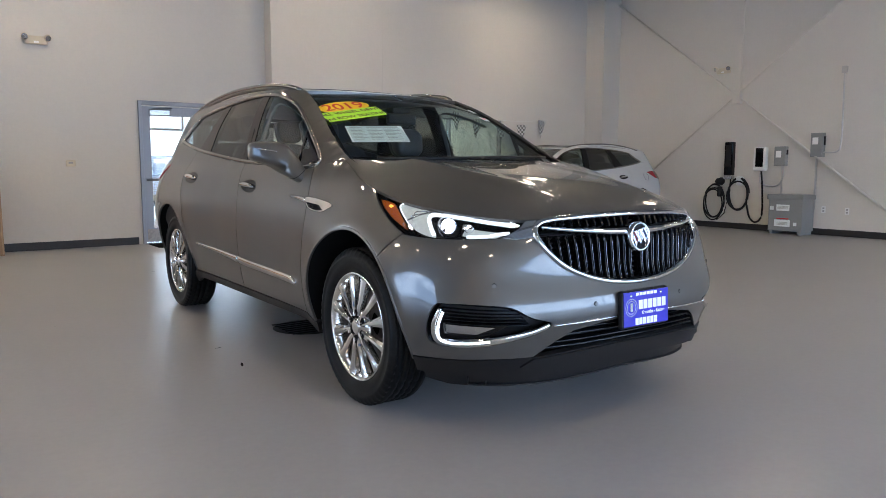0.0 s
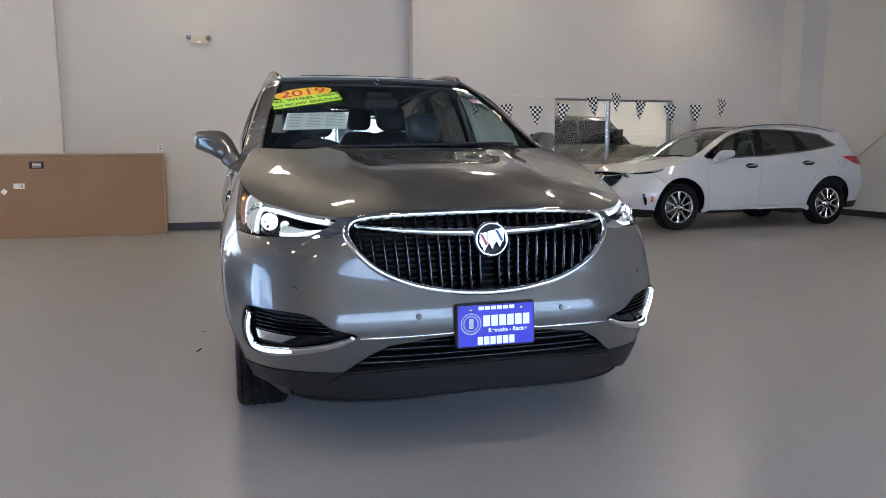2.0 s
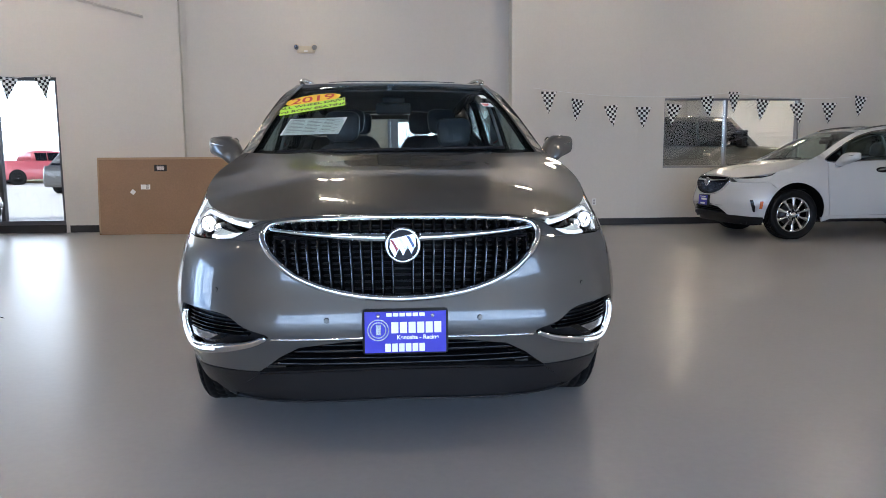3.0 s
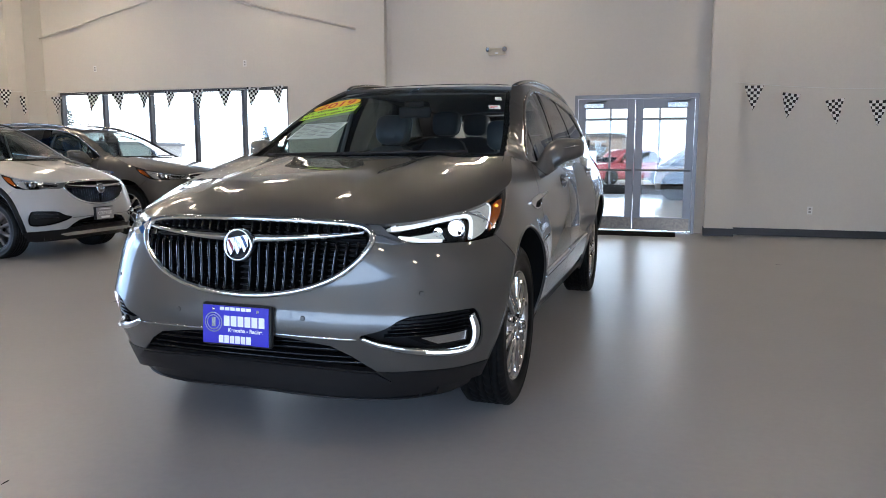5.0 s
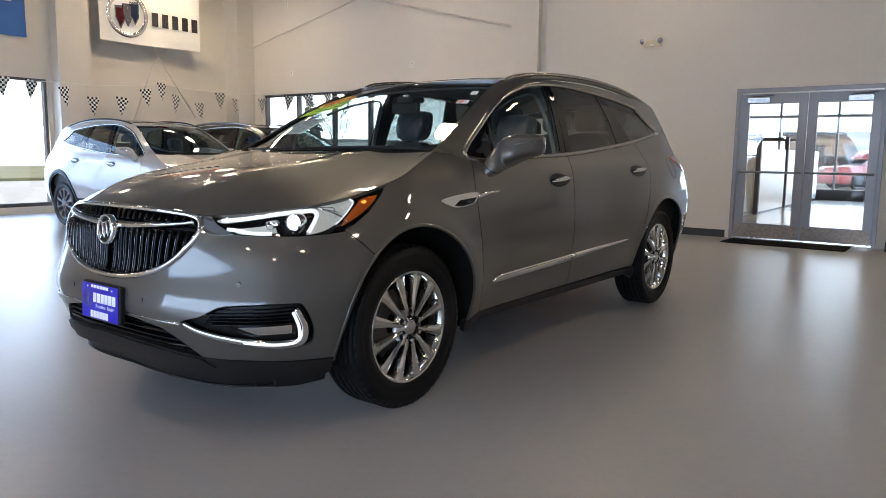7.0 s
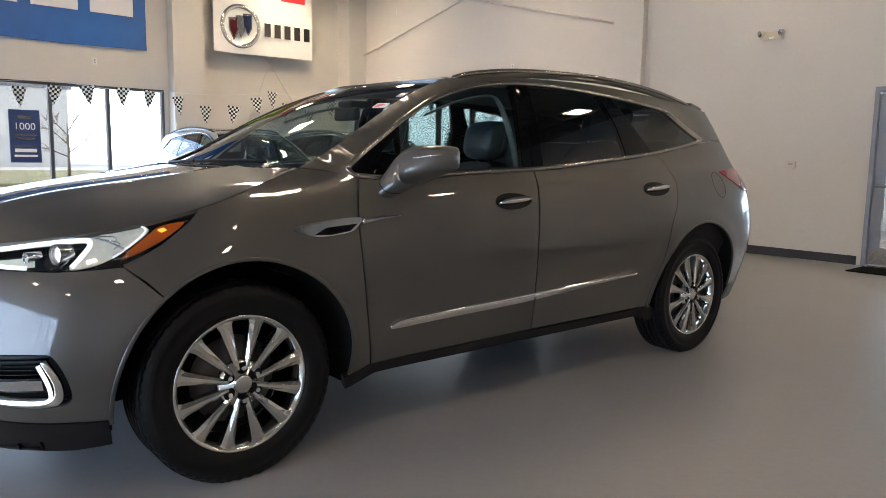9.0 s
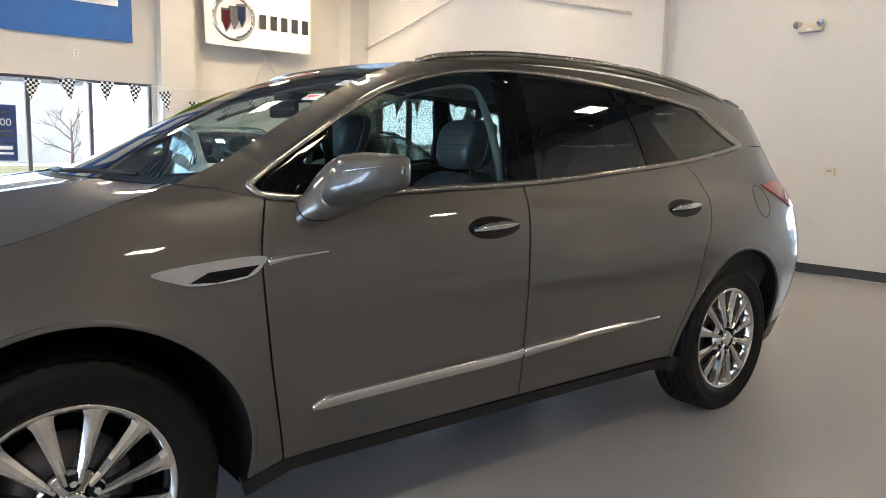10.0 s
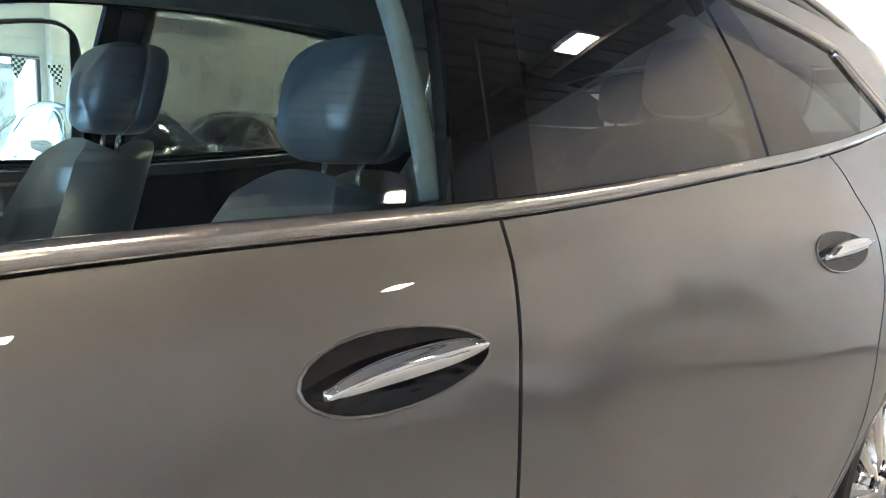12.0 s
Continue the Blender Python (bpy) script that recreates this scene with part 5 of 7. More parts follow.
DOOR = (0.14, 2.02, 0.0, 2.16)
WIN_L, WIN_B = (-10.24, -5.03, 0.12, 2.45), (4.85, 7.3, 0.97, 2.15)
WIN_M = (-2.35, 2.52, 0.12, 2.46)
WIN_F = (-5.0, 7.6, 0.12, 2.5)
wall_with_openings("wall_north", "x", Y1, 0.2, X0 - 0.2, X1 + 0.2, [DOOR, WIN_L, WIN_B], "warm white painted showroom wall")
wall_with_openings("wall_west", "y", X0 - 0.2, 0.2, Y0, Y1, [WIN_M], "warm white painted showroom wall")
wall_with_openings("wall_east", "y", X1, 0.2, Y0, Y1, [], "warm white painted showroom wall")
wall_with_openings("wall_south", "x", Y0 - 0.2, 0.2, X0 - 0.2, X1 + 0.2, [WIN_F], "warm white painted showroom wall")
tagged(box("floor", X0 - 0.2, X1 + 0.2, Y0 - 0.2, Y1 + 0.05, -0.2, 0.0, FLOOR), "glossy grey epoxy showroom floor", "floor", kind="structure")

bm = bmesh.new()
box_bm(bm, X0 - 0.2, X1 + 0.2, Y0 - 0.2, Y1 + 0.2, TOP + 0.06, TOP + 0.2)
for i in range(72):
    x = X0 + 0.15 + i * 0.295
    box_bm(bm, x, x + 0.15, Y0, Y1, TOP, TOP + 0.07)
ceiling = tagged(part("ceiling", bm, CEIL), "ribbed metal roof deck painted grey", "ceiling", kind="structure")
for i in range(6):
    y = -7.8 + i * 2.7
    bm = bmesh.new()
    box_bm(bm, X0, X1, y - 0.05, y + 0.05, TOP - 0.06, TOP)
    box_bm(bm, X0, X1, y - 0.05, y + 0.05, TOP - 0.35, TOP - 0.3)
    for k in range(36):
        x = X0 + 0.3 + k * 0.6
        s = 0.24 if k % 2 else -0.24
        box_bm(bm, -0.015, 0.015, -0.02, 0.02, -0.21, 0.21, 0, Matrix.Translation((x, y, TOP - 0.18)) @ Matrix.Rotation(math.copysign(0.75, s), 4, "Y"))
    tagged(part("roof_joist", bm, JOIST), "dark painted open-web steel roof joist", "joist", "roof joists", "structure")


def ceiling_lamp(x, y, hang=0.355):
    root = empty("ceiling_lamp", pose(x, y, TOP - 0.35), "flat white panel lamp hung below the roof, some added as fill light", "lamp", "ceiling lamps")
    box("housing", -0.23, 0.23, -0.175, 0.175, 0.02, 0.09, WHITE_PLASTIC, root, 0.01)
    for s in (-0.18, 0.18):
        part("hanger", tube_mesh("hanger", [(s, 0, 0.09), (s, 0, hang)], 0.006, 6), CONDUIT, root)
    box("diffuser", -0.21, 0.21, -0.155, 0.155, 0.0, 0.018, LAMP, root)
    return root


first = ceiling_lamp(-9.0, -8.1)
for x in (-9.0, -5.0, -1.0, 3.3, 7.3):
    for y in (-8.1, -4.1, 0.6, 5.4):
        if (x, y) != (-9.0, -8.1):
            copy_thing(first, pose(x, y, TOP - 0.35))
# three unseen extra lamps, added as fill to brighten the north-west walls
for x, y in ((-9.8, 4.9), (-9.0, 3.2), (-5.0, 3.3)):
    copy_thing(first, pose(x, y, TOP - 0.35))


def base_run(x0, x1, y0, y1):
    tagged(box("baseboard", x0, x1, y0, y1, 0.0, 0.115, BASE, None, 0.004), "black vinyl baseboard along the wall", "baseboard", kind="structure")


for a, b in ((X0, WIN_L[0] - 0.06), (WIN_L[1] + 0.06, -3.63), (-3.1, DOOR[0] - 0.06), (2.57, 9.75)):
    base_run(a, b, Y1 - 0.012, Y1)
base_run(X1 - 0.012, X1, Y0, 6.45)
base_run(X0, X0 + 0.012, WIN_M[1] + 0.08, 2.6)
base_run(X0, X0 + 0.012, 3.22, 6.5)


def pier(x0, x1, y0, y1):
    tagged(box("pier", x0, x1, y0, y1, 0.0, TOP, WALL), "white painted wall pier", "pier", kind="structure")
    tagged(box("baseboard", x0 - 0.012, x1 + 0.012, y0 - 0.012, y1 - 0.002, 0.0, 0.118, BASE), "black vinyl baseboard round a pier", "baseboard", kind="structure")


pier(2.16, 2.57, 6.69, Y1)
pier(-3.63, -3.1, 6.84, Y1)
pier(9.75, X1, 6.45, Y1)
pier(X0, X0 + 0.3, 2.6, 3.2)
pier(X0, X0 + 0.45, 6.5, Y1)
for x in (-3.02, 4.41):
    tagged(box("trim", x - 0.004, x + 0.004, Y1 - 0.003, Y1, 0.12, TOP, WALL), "thin wallboard joint", "trim", kind="structure")


def storefront(name, axis, place, o, bars, label, frame=FRAME_DARK, slim=1.0):
    """Aluminium framing with real panes in an opening."""
    a0, a1, sill, head = o
    root = empty(name, pose(0, 0, 0), label, "window")
    root["kind"] = "structure"

    def bar(n, u0, u1, z0, z1, d=0.055):
        if axis == "x":
            return box(n, u0, u1, place - d, place + d, z0, z1, frame, root, 0.004)
        return box(n, place - d, place + d, u0, u1, z0, z1, frame, root, 0.004)

    bar("window_frame", a0, a1, sill, sill + 0.07 * slim)
    bar("window_frame", a0, a1, head - 0.05 * slim, head)
    edges = [a0] + list(bars) + [a1]
    for i, u in enumerate(edges):
        u0, u1 = (u, u + 0.05 * slim) if i == 0 else (u - 0.05 * slim, u) if i == len(edges) - 1 else (u - 0.03 * slim, u + 0.03 * slim)
        bar("mullion", u0, u1, sill + 0.07 * slim, head - 0.05 * slim)
    for u0, u1 in zip(edges, edges[1:]):
        if axis == "x":
            ob = box("pane", u0 + 0.02, u1 - 0.02, place - 0.004, place + 0.004, sill + 0.05 * slim, head - 0.04 * slim, CLEAR, root)
        else:
            ob = box("pane", place - 0.004, place + 0.004, u0 + 0.02, u1 - 0.02, sill + 0.05 * slim, head - 0.04 * slim, CLEAR, root)
        ob.visible_shadow = False
    return root


storefront("window_1", "x", Y1 + 0.1, WIN_L, (-9.17, -8.07, -7.05, -6.0), "tall storefront window onto the car park")
storefront("window_2", "y", X0 - 0.1, WIN_M, (-1.45, -0.5, 0.5, 1.48), "tall storefront window onto the car park")
storefront("window_3", "x", Y1 + 0.1, WIN_B, (5.98,), "aluminium-framed inside window to the next hall", FRAME, 0.55)
storefront("window_4", "x", Y0 - 0.1, WIN_F, (-3.95, -2.9, -1.85, -0.8, 0.25, 1.3, 2.35, 3.4, 4.45, 5.5, 6.55), "storefront window with dark mullions")
for n, x0, x1, y0, y1 in (("window_sill", WIN_L[0], WIN_L[1], Y1 - 0.03, Y1 + 0.03),):
    tagged(box(n, x0, x1, y0, y1, 0.0, 0.13, BASE), "black sill below the storefront window", "sill", kind="structure")


POST_BROWN = grain(material("dark_brown_laminate", (0.075, 0.066, 0.058), 0.45), 60, 0.85, 1.15)
KICK = grain(material("scuffed_kick_plate", (0.3, 0.25, 0.21), 0.4, 0.85), 30, 0.7, 1.25, rough=0.12)


def glass_door(root, x0, x1, y, hinge_left):
    """One leaf of the double door, with stiles, rails, pane, kick plate, bar and closer."""
    leaf = box("door_leaf", x0, x0 + 0.12, y - 0.022, y + 0.022, 0.03, 2.08, FRAME, root, 0.004, "aluminium glazed door leaf")
    box("stile", x1 - 0.12, x1, y - 0.022, y + 0.022, 0.03, 2.08, FRAME, leaf, 0.004)
    box("top_rail", x0 + 0.12, x1 - 0.12, y - 0.022, y + 0.022, 1.94, 2.08, FRAME, leaf, 0.004)
    box("bottom_rail", x0 + 0.12, x1 - 0.12, y - 0.022, y + 0.022, 0.03, 0.24, FRAME, leaf, 0.004)
    box("kick_plate", x0 + 0.02, x1 - 0.02, y - 0.026, y - 0.0225, 0.04, 0.225, KICK, leaf, 0, "scuffed bronze-toned kick plate")
    pane = box("pane", x0 + 0.115, x1 - 0.115, y - 0.004, y + 0.004, 0.235, 1.945, CLEAR, leaf)
    pane.visible_shadow = False
    part("push_bar", tube_mesh("push_bar", [(x0 + 0.03, y - 0.06, 0.98), (x1 - 0.03, y - 0.06, 0.98)], 0.016), FRAME, leaf)
    for x in (x0 + 0.05, x1 - 0.05):
        part("bar_bracket", tube_mesh("bar_bracket", [(x, y - 0.06, 0.98), (x, y - 0.02, 0.98)], 0.012), FRAME, leaf)
    x = x0 + 0.1 if hinge_left else x1 - 0.4
    box("door_closer", x, x + 0.3, y - 0.085, y - 0.024, 1.95, 2.03, SATIN, leaf, 0.006)
    part("closer_arm", tube_mesh("closer_arm", [(x + 0.05, y - 0.06, 2.04), (x + 0.34, y - 0.045, 2.06)], 0.009), FRAME_DARK, leaf)


door = empty("door_1", pose(0, 0, 0), "aluminium double door with clear glass, closed", "door")
door["kind"] = "structure"
yd = Y1 + 0.03
box("door_frame", DOOR[0], DOOR[0] + 0.05, yd - 0.07, yd + 0.07, 0, 2.16, FRAME, door, 0.004)
box("door_frame", DOOR[1] - 0.05, DOOR[1], yd - 0.07, yd + 0.07, 0, 2.16, FRAME, door, 0.004)
box("door_frame", DOOR[0] + 0.05, DOOR[1] - 0.05, yd - 0.07, yd + 0.07, 2.1, 2.16, FRAME, door, 0.004)
box("threshold", DOOR[0] + 0.05, DOOR[1] - 0.05, yd - 0.07, yd + 0.07, 0, 0.02, SATIN, door)
glass_door(door, DOOR[0] + 0.055, 1.077, yd, True)
glass_door(door, 1.083, DOOR[1] - 0.055, yd, False)
tagged(box("floor_mat", 0.2, 1.75, 6.3, 6.85, 0.0, 0.014, material("mat_rubber", (0.008, 0.008, 0.008), 0.95, Specular_IOR_Level=0.05), None, 0.004), "black rubber floor mat before the glass doors", "floor mat")

# ---- braces, rods and fixtures on the walls ----
def rod(name, points, r, mat, label, category="rod"):
    return tagged(part(name, tube_mesh(name, points, r), mat), label, category)


yb = Y1 - 0.06
for a, b in (((-11.0, 3.42), (-5.2, 4.68)), ((-3.6, 3.36), (-9.0, 4.72))):
    rod("cross_brace", [(a[0], yb, a[1]), (b[0], yb - 0.03, b[1])], 0.02, WALL, "white painted steel cross brace on the wall", "brace")
xb = X1 - 0.06
for a, b in (((6.45, 4.75), (0.2, 0.1)), ((5.6, 1.0), (0.6, 4.75))):
    rod("cross_brace", [(xb, a[0], a[1]), (xb - 0.035, b[0], b[1])], 0.02, WALL, "white painted steel cross brace on the wall", "brace")
rod("cross_brace", [(X0 + 0.07, 4.05, 1.5), (X0 + 0.07, 5.1, 4.0)], 0.014, WALL, "white painted steel cross brace on the wall", "brace")
rod("cross_brace", [(X0 + 0.1, 5.6, 1.9), (X0 + 0.1, 4.15, 4.0)], 0.014, WALL, "white painted steel cross brace on the wall", "brace")
tagged(box("brace_plate", X1 - 0.1, X1 - 0.002, 3.42, 3.58, 2.4, 2.62, WALL, None, 0.01), "white steel plate at the crossing of braces", "plate")
tagged(box("wall_post", X1 - 0.03, X1 - 0.001, 3.45, 3.55, 2.62, TOP, WALL, None, 0.006), "white painted steel post on the wall", "post")


def emergency_light(m):
    root = empty("emergency_light", m, "almond twin-head emergency light on the wall", "light", "emergency lights")
    box("body", -0.14, 0.14, -0.07, -0.001, -0.055, 0.055, ALMOND, root, 0.012)
    for s in (-1, 1):
        head = lathe_mesh("lamp_head", [(0.001, -0.03), (0.045, -0.03), (0.05, -0.02), (0.03, 0.03), (0.001, 0.035)], 20, "y")
        ob = part("lamp_head", head, ALMOND, root)
        ob.matrix_local = Matrix.Translation((s * 0.13, -0.085, 0.035)) @ pose(0, 0, 0, 15, 0, s * 25)
        part("lamp_glass", lathe_mesh("lamp_glass", [(0.0005, -0.033), (0.04, -0.031)], 16, "y"), SATIN, ob)
    box("test_label", -0.03, 0.03, -0.073, -0.0705, -0.04, -0.015, WHITE_PRINT, root)
    return root


light_a = emergency_light(pose(-1.15, Y1, 2.895))
copy_thing(light_a, pose(X1, 3.83, 3.06, 0, 0, -90))


def thermostat(m):
    root = empty("thermostat", m, "small almond thermostat on the wall", "thermostat")
    box("body", -0.062, 0.062, -0.03, -0.001, -0.045, 0.045, ALMOND, root, 0.008)
    box("display", -0.03, 0.03, -0.0325, -0.0305, -0.005, 0.022, GREY_PRINT, root)
    return root


thermostat(pose(-0.8, Y1, 1.22))


def outlet(m):
    root = empty("wall_outlet", m, "white double wall outlet", "outlet", "wall outlets")
    box("cover_plate", -0.036, 0.036, -0.008, -0.001, -0.058, 0.058, WHITE_PLASTIC, root, 0.003)
    for z in (-0.024, 0.024):
        box("socket", -0.017, 0.017, -0.0105, -0.0085, z - 0.015, z + 0.015, GREY_PRINT, root)
    return root


plug = outlet(pose(3.65, Y1, 0.4))
for x, z in ((-9.28, 2.89), (-5.9, 2.88), (-9.42, 4.34), (-1.78, 1.28)):
    copy_thing(plug, pose(x, Y1, z))
for y, z in ((1.77, 0.45), (1.37, 0.44), (6.0, 0.42)):
    copy_thing(plug, pose(X1, y, z, 0, 0, -90))
copy_thing(plug, pose(X0, 1.26, 2.89, 0, 0, 90))


# chargers and electrical boxes on the east wall: built facing -y and turned
def east(y, z):
    return pose(X1, y, z, 0, 0, -90)


def loop_line(cx, cz, r, turns, drift):
    out = []
    for i in range(turns * 24 + 1):
        g = 2 * math.pi * i / 24
        k = i / 24
        out.append((cx + (r + 0.02 * math.sin(2.3 * k + cx * 9)) * math.cos(g) * 0.82, -0.07 - 0.02 * k, cz + (r + 0.025 * math.sin(1.7 * k)) * math.sin(g) * 1.15 - drift * k))
    return out


tower = empty("charger", east(3.6, 0), "tall black wall charger for electric cars", "charger")
box("charger_body", -0.095, 0.085, -0.1, -0.002, 1.04, 1.68, BLACK_GLOSS, tower, 0.015)
box("charger_foot", -0.095, 0.085, -0.1, -0.002, 0.96, 1.035, SATIN, tower, 0.008)
box("charger_face", -0.06, 0.05, -0.104, -0.101, 1.2, 1.62, BLACK_PLASTIC, tower)
part("charger_cable", tube_mesh("charger_cable", loop_line(-0.28, 0.56, 0.265, 4, 0.025) + [(-0.2, -0.1, 0.16), (-0.05, -0.09, 0.3), (0.03, -0.08, 0.7), (0.05, -0.07, 1.0)], 0.014), CABLE, tower, "coiled black cable")
part("plug_holder", lathe_mesh("plug_holder", [(0.001, -0.12), (0.06, -0.12), (0.07, -0.02), (0.08, -0.002)], 20, "y"), BLACK_PLASTIC, tower).matrix_local = Matrix.Translation((-0.2, 0, 0.92))
box("charging_plug", -0.19, -0.12, -0.16, -0.06, 0.62, 0.82, BLACK_PLASTIC, tower, 0.02)

wallbox = empty("charger", east(2.95, 0), "white and black wall charger for electric cars", "charger")
box("charger_body", -0.14, 0.12, -0.115, -0.002, 1.12, 1.57, WHITE_PLASTIC, wallbox, 0.04)
box("charger_face", -0.08, 0.07, -0.123, -0.113, 1.2, 1.55, BLACK_GLOSS, wallbox, 0.02)
part("charger_cable", tube_mesh("charger_cable", loop_line(-0.42, 0.7, 0.25, 3, 0.02) + smooth_line([(-0.22, -0.12, 0.5), (-0.16, -0.11, 0.26), (-0.04, -0.1, 0.16), (0.08, -0.09, 0.3), (0.06, -0.08, 0.8), (0.02, -0.07, 1.12)], 5), 0.017), CABLE, wallbox, "coiled black cable")
box("plug_holder", -0.47, -0.36, -0.12, -0.002, 0.84, 1.02, WHITE_PLASTIC, wallbox, 0.03)
part("flexible_conduit", tube_mesh("flexible_conduit", smooth_line([(0.0, -0.06, 1.1), (0.0, -0.06, 0.93), (0.08, -0.06, 0.86), (0.3, -0.06, 0.85), (0.42, -0.06, 0.95), (0.44, -0.06, 1.22)], 6), 0.018), CONDUIT, wallbox)


def switch_box(y, z0, z1, w, label):
    root = empty("switch_box", east(y, 0), label, "switch box")
    box("body", -w, w, -0.1, -0.002, z0, z1, STEEL_BOX, root, 0.006)
    box("cover", -w + 0.01, w - 0.01, -0.108, -0.101, z0 + 0.015, z1 - 0.015, STEEL_BOX, root, 0.003)
    box("lever", w + 0.002, w + 0.022, -0.075, -0.04, z0 + 0.2, z1 - 0.06, BLACK_PLASTIC, root, 0.004)
    box("warning_label", -0.07, 0.03, -0.1115, -0.1085, z1 - 0.2, z1 - 0.08, WHITE_PRINT, root)
    return root


switch_box(2.57, 1.22, 1.57, 0.108, "grey steel switch box on the wall")
switch_box(1.91, 1.37, 1.79, 0.108, "grey steel switch box on the wall")
rod("conduit", [(X1 - 0.05, 2.54, 1.22), (X1 - 0.05, 2.54, 0.6)], 0.014, CONDUIT, "galvanised conduit on the wall", "conduit")
rod("conduit", smooth_line([(X1 - 0.05, 1.8, 1.45), (X1 - 0.05, 1.58, 1.46), (X1 - 0.05, 1.52, 1.62), (X1 - 0.05, 1.52, 2.2), (X1 - 0.05, 1.53, 2.8)], 6), 0.015, CONDUIT, "galvanised conduit rising on the wall", "conduit")
rod("conduit", [(X1 - 0.05, 1.92, 1.37), (X1 - 0.05, 1.92, 0.45)], 0.02, CONDUIT, "galvanised conduit on the wall", "conduit")
tagged(box("conduit_box", X1 - 0.08, X1 - 0.005, 1.49, 1.57, 2.78, 2.9, CONDUIT, None, 0.008), "small galvanised conduit box", "conduit box")
xf = empty("transformer", east(2.25, 0), "grey steel floor transformer with labels", "transformer")
box("body", -0.29, 0.33, -0.44, -0.03, 0.06, 0.7, STEEL_BOX, xf, 0.008)
box("lid", -0.31, 0.35, -0.47, -0.02, 0.62, 0.7 + 0.012, STEEL_BOX, xf, 0.01)
for x0, x1, z0, z1, mat in ((-0.14, 0.1, 0.42, 0.53, PAPER), (-0.17, 0.12, 0.14, 0.26, PAPER), (-0.26, -0.19, 0.43, 0.5, PAPER), (0.18, 0.24, 0.16, 0.22, PAPER), (-0.13, 0.09, 0.27, 0.29, RED_PRINT)):
    box("label_plate", x0, x1, -0.444, -0.4405, z0, z1, mat, xf)
for z in (0.455, 0.475, 0.495, 0.17, 0.19, 0.21):
    box("print_bar", -0.12, 0.08, -0.4465, -0.4445, z, z + 0.008, GREY_PRINT, xf)
for x in (-0.27, 0.25):
    box("foot", x, x + 0.06, -0.42, -0.05, 0.0, 0.062, STEEL_BOX, xf)

# ---- cardboard crate against the wall ----
crate = empty("cardboard_crate", pose(-3.035, 6.5, 0), "large flat brown cardboard crate leaning on the wall", "crate")
tilt = Matrix.Rotation(radians(-4), 4, "X")
bm = bmesh.new()
box_bm(bm, -1.315, 1.315, 0.0, 0.16, 0.0, 1.18, 0.006, tilt)
part("carton", bm, CARD, crate)
for x0, x1, z0, z1, mat in ((-0.47, -0.28, 0.98, 1.08, BLACK_PRINT), (-0.68, -0.54, 0.7, 0.775, WHITE_PRINT)):
    bm = bmesh.new()
    box_bm(bm, x0, x1, -0.004, -0.001, z0, z1, 0, tilt)
    part("shipping_label", bm, mat, crate)
for k in range(4):
    bm = bmesh.new()
    box_bm(bm, -0.43, -0.32, -0.006, -0.0045, 1.0 + 0.018 * k, 1.008 + 0.018 * k, 0, tilt)
    part("print_bar", bm, WHITE_PRINT, crate)
for k in range(3):
    bm = bmesh.new()
    box_bm(bm, -0.6 + 0.015 * k, -0.595 + 0.015 * k, -0.006, -0.0045, 0.71, 0.78, 0, tilt)
    part("print_bar", bm, BLACK_PRINT, crate)
bm = bmesh.new()
box_bm(bm, -0.033, 0.033, -0.004, -0.001, -0.033, 0.033, 0, tilt @ Matrix.Translation((-0.8, 0, 0.66)) @ Matrix.Rotation(radians(40), 4, "Y"))
part("shipping_label", bm, WHITE_PRINT, crate)
for x0, x1, z0, z1 in ((-1.32, 1.32, 1.165, 1.195), (-1.322, -1.3, 0.02, 1.165), (1.3, 1.322, 0.02, 1.165)):
    bm = bmesh.new()
    box_bm(bm, x0, x1, -0.012, 0.165, z0, z1, 0.003, tilt)
    part("carton_edge", bm, CARD_PALE, crate, "paler folded edge of the carton")
box("carton_flap", -1.32, 1.32, -0.02, 0.19, 0.0, 0.02, CARD, crate, 0.004)

# ---- chequered pennants on cords ----
def pennant_mesh():
    me = bpy.data.meshes.new("pennant")
    rows, faces = [], []
    for i in range(7):
        t = i / 6
        half = 0.135 * (1 - t)
        for u in (-1, -0.33, 0.33, 1):
            rows.append((half * u, 0.012 * math.sin(5 * t + u), -0.36 * t))
    for i in range(6):
        for k in range(3):
            faces.append((i * 4 + k, i * 4 + k + 1, i * 4 + k + 5, i * 4 + k + 4))
    me.from_pydata(rows, [], faces)
    uv = me.uv_layers.new(name="cloth")
    for l in me.loops:
        v = me.vertices[l.vertex_index].co
        uv.data[l.index].uv = (v.x + 0.5, v.z + 0.5)
    me.materials.append(CHECK)
    return me


PENNANT = pennant_mesh()


def pennant_line(knots, yaw, flags, label):
    """A cord through its fixing points, sagging between them, with flags at the given places."""
    root = empty("pennant_line", pose(*knots[0]), label, "pennant line", "pennant lines")
    inv = root.matrix_world.inverted()
    cord = []
    for a, b, sag in zip(knots, knots[1:], [0.1] * len(knots)):
        a, b = Vector(a), Vector(b)
        for k in range(10):
            t = k / 10
            cord.append(inv @ (a.lerp(b, t) - Vector((0, 0, 0.22 * (b - a).length * t * (1 - t) * 0.55))))
    cord.append(inv @ Vector(knots[-1]))
    part("cord", tube_mesh("cord", cord, 0.005, 6), CORD, root)
    for i, (x, y, z) in enumerate(flags):
        ob = part("pennant", PENNANT, CHECK, root)
        ob.matrix_local = inv @ pose(x, y, z, 0, 9 * math.sin(2.1 * i), yaw + 14 * math.sin(1.3 * i))


